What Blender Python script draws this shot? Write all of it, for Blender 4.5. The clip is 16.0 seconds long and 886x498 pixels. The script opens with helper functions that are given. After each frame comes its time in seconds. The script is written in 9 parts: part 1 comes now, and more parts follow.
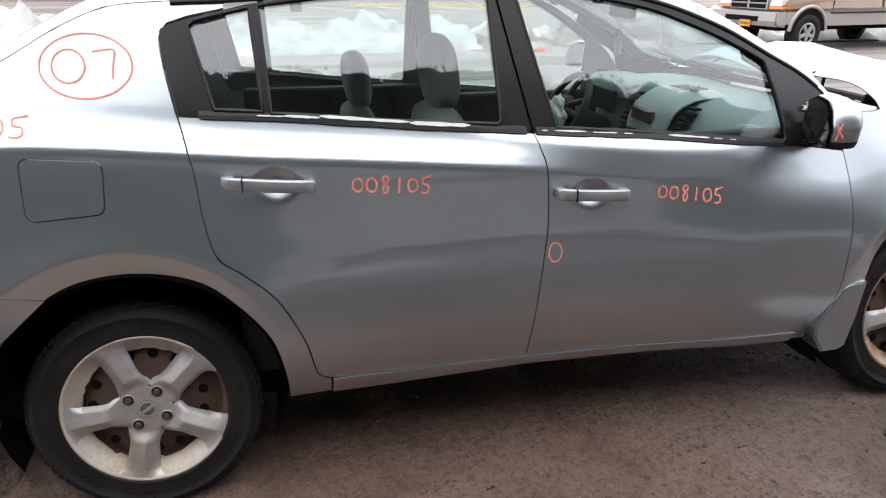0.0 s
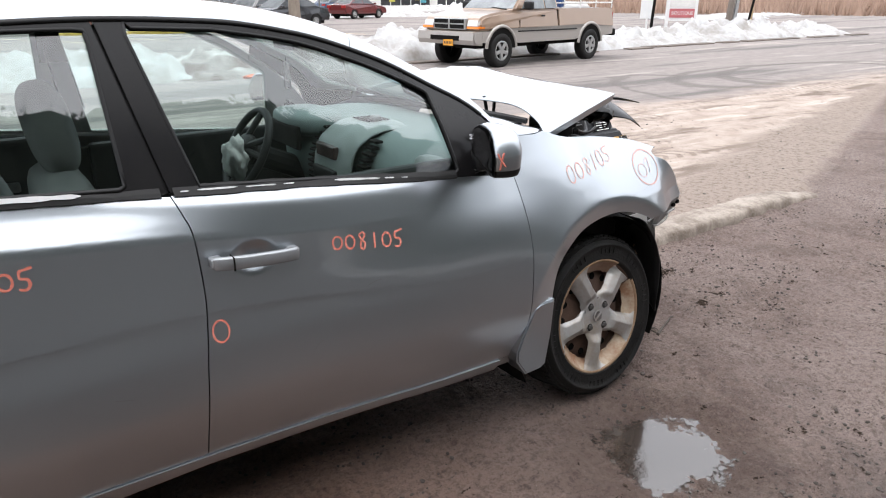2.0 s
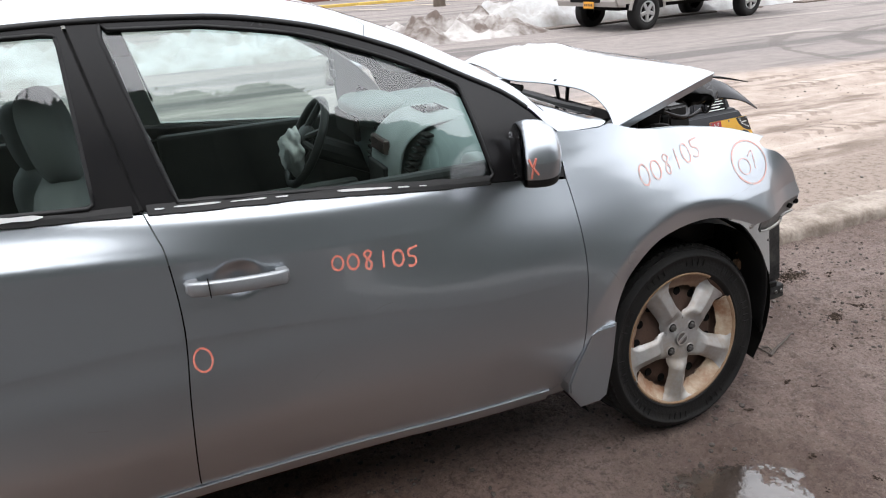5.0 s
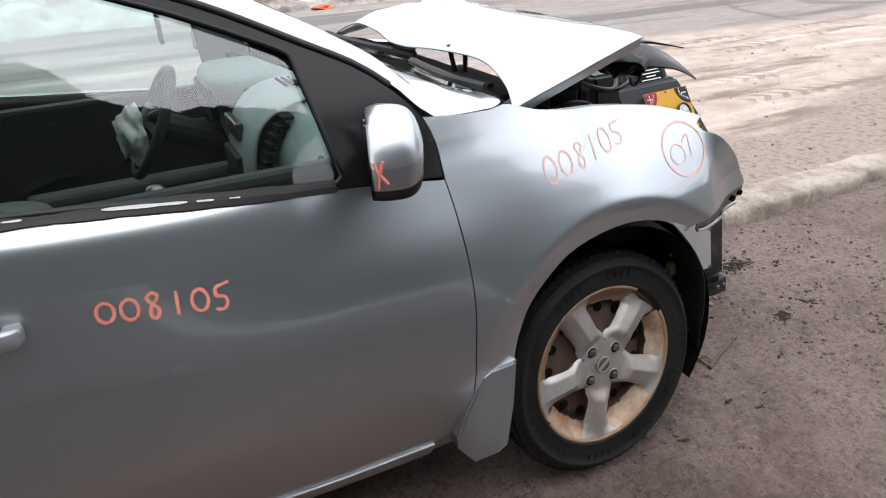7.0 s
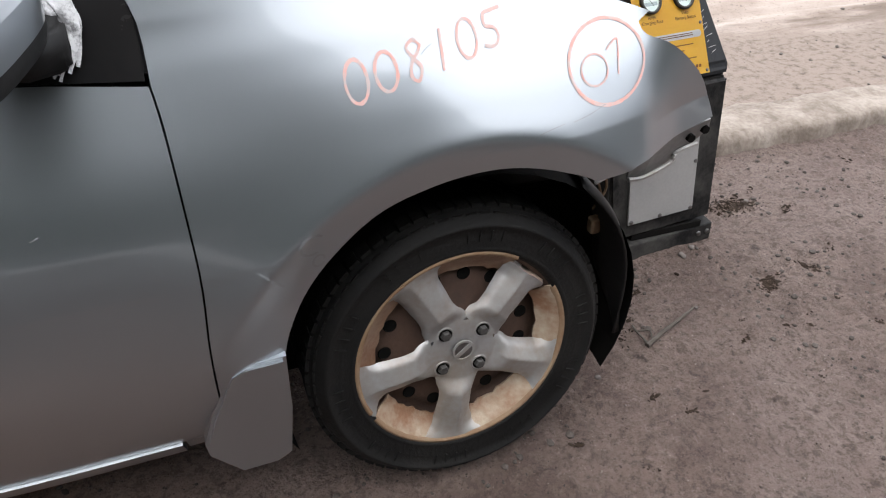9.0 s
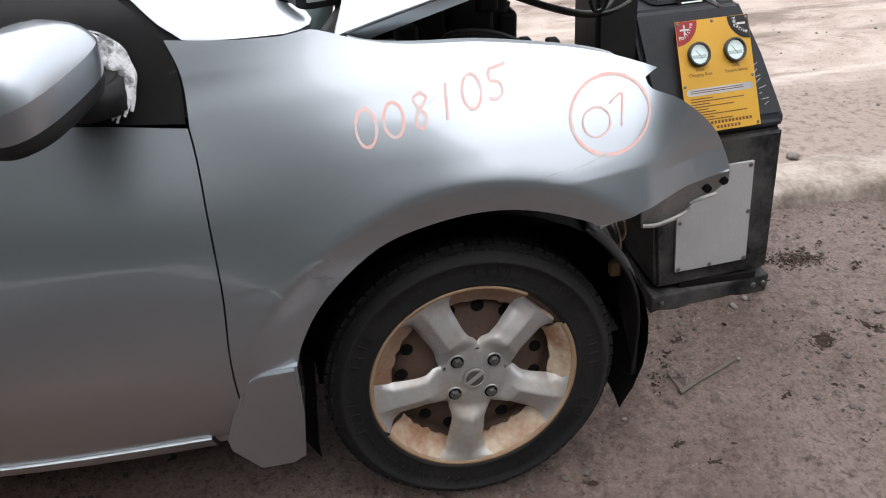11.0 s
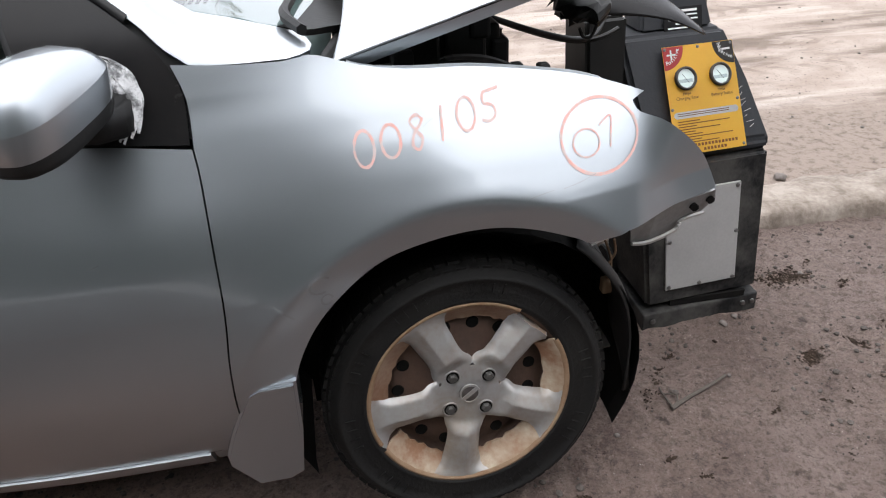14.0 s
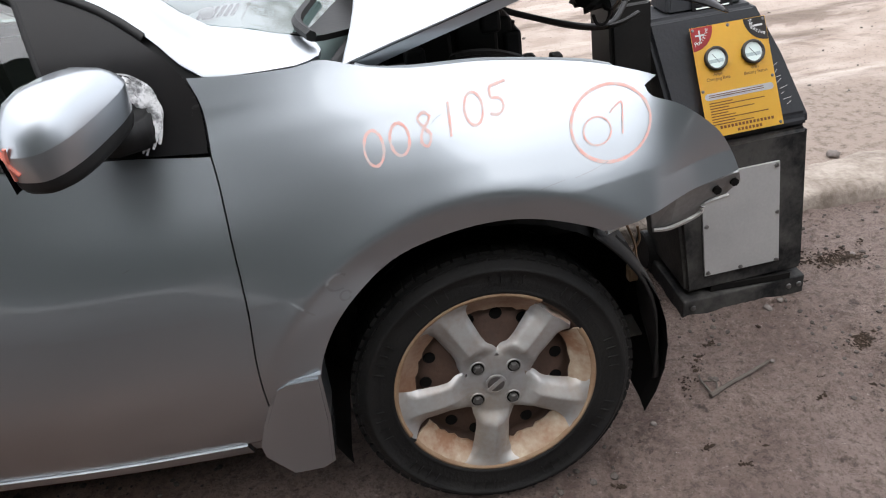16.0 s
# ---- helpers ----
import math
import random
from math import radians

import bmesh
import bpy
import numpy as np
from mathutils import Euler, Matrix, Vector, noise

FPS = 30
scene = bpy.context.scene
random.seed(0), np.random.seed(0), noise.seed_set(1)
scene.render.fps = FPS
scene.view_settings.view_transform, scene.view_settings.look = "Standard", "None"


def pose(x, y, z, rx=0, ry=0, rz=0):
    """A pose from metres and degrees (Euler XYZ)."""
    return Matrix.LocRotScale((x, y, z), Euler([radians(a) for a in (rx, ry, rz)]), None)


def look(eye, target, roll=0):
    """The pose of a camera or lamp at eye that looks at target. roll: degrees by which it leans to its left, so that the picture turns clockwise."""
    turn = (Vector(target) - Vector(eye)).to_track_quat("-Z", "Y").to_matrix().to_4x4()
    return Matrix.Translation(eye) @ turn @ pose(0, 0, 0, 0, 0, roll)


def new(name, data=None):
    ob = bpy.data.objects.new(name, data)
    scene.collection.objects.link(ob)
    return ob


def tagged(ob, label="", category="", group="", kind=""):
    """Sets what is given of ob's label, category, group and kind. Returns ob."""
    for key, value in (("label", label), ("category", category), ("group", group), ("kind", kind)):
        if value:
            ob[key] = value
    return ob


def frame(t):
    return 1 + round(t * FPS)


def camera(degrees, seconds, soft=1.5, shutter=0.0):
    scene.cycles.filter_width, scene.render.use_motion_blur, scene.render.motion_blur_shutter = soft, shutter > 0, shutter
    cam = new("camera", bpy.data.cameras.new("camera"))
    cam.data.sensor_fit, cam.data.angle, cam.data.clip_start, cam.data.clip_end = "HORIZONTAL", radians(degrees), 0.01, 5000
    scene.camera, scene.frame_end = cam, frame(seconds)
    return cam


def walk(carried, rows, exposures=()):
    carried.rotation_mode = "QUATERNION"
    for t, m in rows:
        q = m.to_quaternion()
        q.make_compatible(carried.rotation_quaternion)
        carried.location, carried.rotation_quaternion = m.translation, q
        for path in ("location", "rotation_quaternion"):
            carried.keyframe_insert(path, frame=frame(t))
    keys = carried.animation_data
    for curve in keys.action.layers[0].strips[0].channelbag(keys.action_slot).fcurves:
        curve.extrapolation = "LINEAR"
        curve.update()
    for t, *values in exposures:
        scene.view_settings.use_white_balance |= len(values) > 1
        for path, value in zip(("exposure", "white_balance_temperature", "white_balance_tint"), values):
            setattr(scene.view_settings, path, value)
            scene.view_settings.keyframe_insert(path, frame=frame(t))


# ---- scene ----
cam = camera(65.7, 16.0, soft=1.1)
PATH = [
    (0, (0.46, -1.758, 1.479), (0.891, 0.045, 0.729), 0.5),
    (0.5, (0.514, -1.789, 1.489), (0.946, 0.036, 0.795), -1.6),
    (1, (0.595, -1.756, 1.49), (1.367, -0.077, 0.725), -1.3),
    (1.5, (0.681, -1.641, 1.518), (1.776, -0.082, 0.91), 1.9),
    (2, (0.788, -1.588, 1.498), (1.865, -0.05, 0.807), 0.1),
    (2.5, (0.992, -1.629, 1.493), (1.806, 0.065, 0.81), -1.0),
    (3, (1.082, -1.614, 1.503), (1.848, 0.102, 0.817), -3.5),
    (3.5, (1.041, -1.547, 1.52), (1.895, 0.147, 0.888), -0.9),
    (3.7, (1.024, -1.527, 1.522), (1.887, 0.166, 0.898), -0.3),
    (5.8, (1.389, -1.437, 1.508), (1.969, 0.289, 0.68), -4.7),
    (6, (1.413, -1.378, 1.5), (2.094, 0.326, 0.703), -1.1),
    (6.5, (1.48, -1.191, 1.497), (2.37, 0.442, 0.759), 0.3),
    (7, (1.634, -1.152, 1.449), (2.41, 0.471, 0.575), -2.9),
    (7.5, (1.894, -1.149, 1.447), (2.497, 0.462, 0.427), -3.8),
    (8, (2.06, -1.031, 1.384), (2.838, 0.486, 0.338), -1.3),
    (8.5, (2.207, -0.871, 1.321), (3.01, 0.571, 0.191), 4.4),
    (8.7, (2.253, -0.847, 1.322), (2.931, 0.607, 0.127), 2.9),
    (10.8, (2.469, -0.997, 1.368), (2.728, 0.632, 0.237), -3.4),
    (11, (2.468, -0.993, 1.378), (2.716, 0.65, 0.265), -2.8),
    (11.5, (2.466, -1.001, 1.387), (2.726, 0.668, 0.316), -1.0),
    (12, (2.457, -1.013, 1.397), (2.701, 0.684, 0.367), -1.0),
    (12.5, (2.458, -1.01, 1.396), (2.714, 0.694, 0.38), -1.0),
    (13, (2.453, -1.014, 1.417), (2.835, 0.652, 0.378), 0.3),
    (13.5, (2.466, -1.033, 1.402), (2.952, 0.607, 0.365), 0.2),
    (14, (2.459, -1.029, 1.389), (2.733, 0.646, 0.332), -2.6),
    (14.5, (2.451, -1.032, 1.401), (2.66, 0.649, 0.339), -2.0),
    (15, (2.464, -1.04, 1.394), (2.72, 0.645, 0.347), -1.5),
    (15.5, (2.53, -1.083, 1.408), (2.706, 0.602, 0.346), -2.6),
    (16, (2.547, -1.065, 1.395), (2.637, 0.63, 0.337), -8.0),
]
walk(cam, [(t, look(eye, target, roll)) for t, eye, target, roll in PATH], exposures=[(0.0, 1.90), (2.2, 1.76), (8.5, 1.78), (16.0, 1.70)])

# ---- light ----
world = bpy.data.worlds.new("overcast_sky")
world.use_nodes = True
scene.world = world
_n, _l = world.node_tree.nodes, world.node_tree.links
_bg = _n["Background"]
_sky = _n.new("ShaderNodeTexSky")
_sky.sky_type, _sky.sun_disc = "NISHITA", False
_sky.sun_elevation, _sky.sun_rotation = radians(80), radians(200)
_sky.air_density, _sky.dust_density, _sky.ozone_density = 1.0, 6.0, 1.0
_hs = _n.new("ShaderNodeHueSaturation")
_hs.inputs["Saturation"].default_value = 0.30
_l.new(_sky.outputs[0], _hs.inputs["Color"])
_veil = _n.new("ShaderNodeMix")          # even cloud over the whole sky
_veil.data_type = "RGBA"
_veil.inputs[0].default_value = 0.84
_veil.inputs[7].default_value = (4.34, 4.46, 4.82, 1)
_l.new(_hs.outputs[0], _veil.inputs[6])
_l.new(_veil.outputs[2], _bg.inputs["Color"])
_bg.inputs["Strength"].default_value = 0.15
_sun = bpy.data.lights.new("sun", "SUN")
_sun.energy, _sun.angle, _sun.color = 0.5, radians(110), (1.0, 0.99, 0.98)
sun = new("sun", _sun)
sun.matrix_world = pose(0, 0, 30, 10, 0, 200 - 180)


# ---- materials ----
def mat(name, base, rough=0.6, metal=0.0, base2=None, scale=6.0, fine=60.0, bump=0.0, bump_scale=80.0, coat=0.0,
        rough2=None, spec=0.5, stretch=(1, 1, 1), sharp=0.5):
    """Principled surface with colour and roughness varied by two noises and a fine relief."""
    m = bpy.data.materials.new(name)
    m.use_nodes = True
    n, l = m.node_tree.nodes, m.node_tree.links
    b = n["Principled BSDF"]
    b.inputs["Metallic"].default_value = metal
    b.inputs["Specular IOR Level"].default_value = spec
    b.inputs["Coat Weight"].default_value = coat
    b.inputs["Coat Roughness"].default_value = 0.04
    base2 = base2 or tuple(c * 0.8 for c in base)
    rough2 = rough if rough2 is None else rough2
    co = n.new("ShaderNodeTexCoord")
    mp = n.new("ShaderNodeMapping")
    mp.inputs["Scale"].default_value = stretch
    l.new(co.outputs["Object"], mp.inputs["Vector"])
    big, small = n.new("ShaderNodeTexNoise"), n.new("ShaderNodeTexNoise")
    big.inputs["Scale"].default_value, big.inputs["Detail"].default_value = scale, 6
    small.inputs["Scale"].default_value, small.inputs["Detail"].default_value = fine, 4
    l.new(mp.outputs[0], big.inputs["Vector"])
    l.new(mp.outputs[0], small.inputs["Vector"])
    add = n.new("ShaderNodeMath")
    add.operation = "MULTIPLY_ADD"
    add.inputs[1].default_value = 0.35
    l.new(small.outputs[0], add.inputs[0])
    l.new(big.outputs[0], add.inputs[2])
    ramp = n.new("ShaderNodeMapRange")
    ramp.inputs["From Min"].default_value = 0.675 - 0.5 * sharp
    ramp.inputs["From Max"].default_value = 0.675 + 0.5 * sharp
    l.new(add.outputs[0], ramp.inputs["Value"])
    mix = n.new("ShaderNodeMix")
    mix.data_type = "RGBA"
    mix.inputs[6].default_value, mix.inputs[7].default_value = (*base, 1), (*base2, 1)
    l.new(ramp.outputs[0], mix.inputs[0])
    l.new(mix.outputs[2], b.inputs["Base Color"])
    rm = n.new("ShaderNodeMapRange")
    rm.inputs["To Min"].default_value, rm.inputs["To Max"].default_value = rough, rough2
    l.new(ramp.outputs[0], rm.inputs["Value"])
    l.new(rm.outputs[0], b.inputs["Roughness"])
    if bump:
        bn, bp = n.new("ShaderNodeTexNoise"), n.new("ShaderNodeBump")
        bn.inputs["Scale"].default_value, bn.inputs["Detail"].default_value = bump_scale, 5
        l.new(mp.outputs[0], bn.inputs["Vector"])
        l.new(bn.outputs[0], bp.inputs["Height"])
        bp.inputs["Strength"].default_value, bp.inputs["Distance"].default_value = bump, 0.01
        l.new(bp.outputs[0], b.inputs["Normal"])
    return m


def glass_mat(name, tint, gloss=0.08, rough=0.0):
    m = bpy.data.materials.new(name)
    m.use_nodes = True
    n, l = m.node_tree.nodes, m.node_tree.links
    n.remove(n["Principled BSDF"])
    t, g, f, x, w, k = (n.new("ShaderNode" + q) for q in ("BsdfTransparent", "BsdfGlossy", "LayerWeight", "MixShader", "Math", "MapRange"))
    t.inputs[0].default_value = (*tint, 1)
    g.inputs["Roughness"].default_value = rough
    w.operation = "POWER"
    w.inputs[1].default_value = 5.0
    k.inputs["To Min"].default_value, k.inputs["To Max"].default_value = gloss, 1.0
    l.new(f.outputs["Facing"], w.inputs[0])
    l.new(w.outputs[0], k.inputs["Value"])
    l.new(k.outputs[0], x.inputs[0])
    l.new(t.outputs[0], x.inputs[1])
    l.new(g.outputs[0], x.inputs[2])
    l.new(x.outputs[0], n["Material Output"].inputs[0])
    return m


M_PAINT = mat("silver_paint", (0.404, 0.434, 0.462), 0.31, 0.94, (0.392, 0.421, 0.448), 2.0, 900, coat=1.0, rough2=0.34)
M_BLACKTRIM = mat("black_trim", (0.008, 0.008, 0.009), 0.16, 0, (0.012, 0.011, 0.011), 5, 90, rough2=0.28, spec=0.24)
M_BLACKPLASTIC = mat("black_plastic", (0.009, 0.009, 0.0095), 0.55, 0, (0.016, 0.0155, 0.015), 9, 120, bump=0.05, spec=0.25)
M_DARK = mat("dark_underside", (0.006, 0.006, 0.006), 0.85, 0, (0.010, 0.009, 0.008), 8, 60, spec=0.1)
M_TYRE = mat("tyre_rubber", (0.0062, 0.0062, 0.0066), 0.55, 0, (0.015, 0.0138, 0.0125), 7, 60, bump=0.2, bump_scale=120, rough2=0.8, spec=0.25)
M_HUB = mat("hubcap_silver", (0.425, 0.43, 0.435), 0.36, 0.60, (0.35, 0.31, 0.27), 9, 80, rough2=0.6, sharp=0.40)
M_HUBRUST = mat("hubcap_stained_side", (0.40, 0.27, 0.19), 0.6, 0.2, (0.50, 0.45, 0.40), 16, 90, rough2=0.5, sharp=0.5)
M_BAND = mat("stained_cover_band", (0.36, 0.255, 0.185), 0.6, 0.1, (0.22, 0.105, 0.058), 12, 90, bump=0.2, sharp=0.45)
M_NUT = mat("dull_nut", (0.075, 0.072, 0.07), 0.5, 0.3, (0.05, 0.045, 0.04), 30, 200)
M_RUST = mat("rust_edge", (0.216, 0.115, 0.061), 0.8, 0, (0.302, 0.216, 0.137), 18, 120, bump=0.2)
M_STEEL = mat("rusty_steel", (0.075, 0.046, 0.036), 0.75, 0.1, (0.13, 0.075, 0.052), 14, 90, bump=0.2)
M_CHROME = mat("nut_metal", (0.22, 0.22, 0.22), 0.35, 0.9, (0.14, 0.13, 0.12), 30, 200)
M_GLASS = glass_mat("window_glass", (0.80, 0.90, 0.88), 0.122)
M_SCREEN = glass_mat("windscreen_glass", (0.76, 0.84, 0.83), 0.24, 0.06)
M_CHALK = mat("orange_paint_pen", (0.680, 0.187, 0.136), 0.75, 0, (0.722, 0.255, 0.196), 60, 300)
M_CHALKPALE = mat("orange_paint_pen_faded", (0.70, 0.37, 0.32), 0.7, 0, (0.56, 0.47, 0.45), 60, 300, sharp=0.3)
M_TRIMWHITE = mat("weathered_strip", (0.640, 0.640, 0.640), 0.6, 0, (0.600, 0.600, 0.600), 30, 200)
M_GREYPLASTIC = mat("dash_plastic", (0.15, 0.195, 0.188), 0.6, 0, (0.125, 0.162, 0.156), 6, 400, bump=0.05, bump_scale=500)
M_FABRIC = mat("seat_fabric", (0.17, 0.175, 0.17), 0.9, 0, (0.12, 0.125, 0.12), 8, 300, bump=0.2, bump_scale=400)
M_ENGINE = mat("engine_black", (0.006, 0.006, 0.006), 0.45, 0, (0.014, 0.013, 0.012), 14, 90, spec=0.3)
M_CONCRETE = mat("kerb_concrete", (0.33, 0.283, 0.240), 0.9, 0, (0.16, 0.127, 0.102), 7, 50, bump=0.9, bump_scale=40, sharp=0.30)
M_SNOW = mat("old_snow", (0.46, 0.466, 0.47), 0.7, 0, (0.24, 0.22, 0.20), 1.6, 9, bump=1.0, bump_scale=7, sharp=0.45)
M_DIRTYSNOW = mat("dirty_snow", (0.409, 0.389, 0.370), 0.8, 0, (0.092, 0.066, 0.053), 0.9, 6, bump=0.8, bump_scale=6, sharp=0.25)


# ---- small tools ----
def pchip(xs, ys):
    """Smooth monotone curve through points, as a function of numbers or arrays."""
    xs, ys = np.array(xs, float), np.array(ys, float)
    h, d = np.diff(xs), np.diff(ys) / np.diff(xs)
    m = np.zeros_like(ys)
    for i in range(1, len(xs) - 1):
        if d[i - 1] * d[i] > 0:
            m[i] = 3 * (h[i - 1] + h[i]) / ((2 * h[i] + h[i - 1]) / d[i - 1] + (h[i] + 2 * h[i - 1]) / d[i])
    m[0], m[-1] = d[0], d[-1]

    def f(x):
        x = np.clip(x, xs[0], xs[-1])
        i = np.clip(np.searchsorted(xs, x) - 1, 0, len(h) - 1)
        t = (x - xs[i]) / h[i]
        return ((1 + 2 * t) * (1 - t) ** 2 * ys[i] + t * (1 - t) ** 2 * h[i] * m[i]
                + t * t * (3 - 2 * t) * ys[i + 1] + t * t * (t - 1) * h[i] * m[i + 1])
    return f


def mesh_of(name, bm, material, smooth=True):
    me = bpy.data.meshes.new(name)
    bmesh.ops.recalc_face_normals(bm, faces=bm.faces)
    bm.to_mesh(me)
    bm.free()
    for m in (material if isinstance(material, (list, tuple)) else [material]):
        me.materials.append(m)
    if smooth:
        me.shade_smooth()
    return me


def part(name, bm, material, parent, label="", smooth=False):
    ob = new(name, mesh_of(name, bm, material, smooth))
    ob.parent = parent
    if label:
        tagged(ob, label)
    return ob


def thing(name, label, category, group="", at=(0, 0, 0)):
    ob = new(name)
    ob.location = at
    return tagged(ob, label, category, group)


def box(bm, x0, x1, y0, y1, z0, z1, bevel=0.0, m=None, seg=2):
    r = bmesh.ops.create_cube(bm, size=1)
    vs = r["verts"]
    bmesh.ops.scale(bm, vec=(x1 - x0, y1 - y0, z1 - z0), verts=vs)
    bmesh.ops.translate(bm, vec=((x0 + x1) / 2, (y0 + y1) / 2, (z0 + z1) / 2), verts=vs)
    if bevel:
        es = list({e for v in vs for e in v.link_edges})
        r2 = bmesh.ops.bevel(bm, geom=es, offset=bevel, segments=seg, profile=0.5, affect="EDGES")
        vs = list({v for f in r2["faces"] for v in f.verts} | {v for v in vs if v.is_valid})
    if m is not None:
        bmesh.ops.transform(bm, matrix=m, verts=vs)
    return vs


def new_box(*a, **k):
    bm = bmesh.new()
    box(bm, *a, **k)
    return bm


def lathe(profile, seg=48, axis="y"):
    """Ring of a profile [(radius, height)] about an axis through the origin."""
    bm = bmesh.new()
    rings = []
    for r, h in profile:
        ring = []
        for i in range(seg):
            a = 2 * math.pi * i / seg
            c, s = r * math.cos(a), r * math.sin(a)
            ring.append(bm.verts.new((c, h, s) if axis == "y" else (c, s, h)))
        rings.append(ring)
    for p, q in zip(rings, rings[1:]):
        for i in range(seg):
            bm.faces.new((p[i], p[(i + 1) % seg], q[(i + 1) % seg], q[i]))
    return bm


def tube(pts, radius, seg=8, bm=None, taper=None):
    """A tube along points."""
    bm = bm or bmesh.new()
    pts = [Vector(p) for p in pts]
    rings = []
    for i, p in enumerate(pts):
        d = (pts[min(i + 1, len(pts) - 1)] - pts[max(i - 1, 0)]).normalized()
        a = d.cross(Vector((0.3, 0.5, 0.81))).normalized()
        b = d.cross(a)
        r = radius if taper is None else radius + (taper - radius) * i / max(1, len(pts) - 1)
        rings.append([bm.verts.new(p + r * (math.cos(t) * a + math.sin(t) * b)) for t in (2 * math.pi * k / seg for k in range(seg))])
    for p, q in zip(rings, rings[1:]):
        for k in range(seg):
            bm.faces.new((p[k], p[(k + 1) % seg], q[(k + 1) % seg], q[k]))
    bm.faces.new(rings[0])
    bm.faces.new(list(reversed(rings[-1])))
    return bm


def spline(pts, n=8):
    """Points of a smooth curve through the given ones."""
    pts = [Vector(p) for p in pts]
    out = []
    for i in range(len(pts) - 1):
        p0, p1, p2, p3 = pts[max(i - 1, 0)], pts[i], pts[i + 1], pts[min(i + 2, len(pts) - 1)]
        for k in range(n):
            t = k / n
            out.append(0.5 * (2 * p1 + (p2 - p0) * t + (2 * p0 - 5 * p1 + 4 * p2 - p3) * t * t + (3 * p1 - p0 - 3 * p2 + p3) * t ** 3))
    return out + [pts[-1]]


# ---- ground ----
def sstep(a, b, x):
    t = np.clip((x - a) / (b - a), 0, 1)
    return t * t * (3 - 2 * t)


def ground_z(x, y):
    """Height of the ground: rough dirt lot, then the higher sanded road behind the kerb."""
    edge = 1.06 + max(0.0, x - 6.2) * 0.35
    up = float(sstep(edge, edge + 0.12, y))
    z = 0.045 * up * (1 - 0.6 * float(sstep(5.5, 9, x)))
    near = max(0.0, 1 - max(0.0, math.hypot(x - 2, y) - 6) / 6)
    if near > 0:
        k = (1 - up) * near
        z += k * (0.014 * noise.noise((x * 1.7, y * 1.7, 3)) + 0.010 * noise.noise((x * 6, y * 6, 7))
                  + 0.015 * max(0, noise.noise((x * 15, y * 15, 1))) + 0.010 * noise.noise((x * 27, y * 27, 5))
                  + 0.015 * max(0.0, noise.noise((x * 47, y * 47, 2)) - 0.15))
        z += up * near * (0.006 * noise.noise((x * 2.5, y * 2.5, 9)) + 0.004 * noise.noise((x * 11, y * 11, 4)))
    d = math.hypot((x - 2.60) / 0.24, (y + 0.36) / 0.25)
    z -= 0.034 * max(0.0, 1 - d * d * 0.5) * (1 - up)
    return z


def lines(fine0, fine1, step, mid1, step2, far):
    a = list(np.arange(fine0, fine1, step)) + list(np.arange(fine1, mid1, step2))
    s, x = step2, mid1
    while x < far:
        a.append(x)
        s *= 1.35
        x += s
    s, x, low = step, fine0, []
    while x > -far:
        s *= 1.35
        x -= s
        low.append(x)
    return sorted(low) + a + [far]


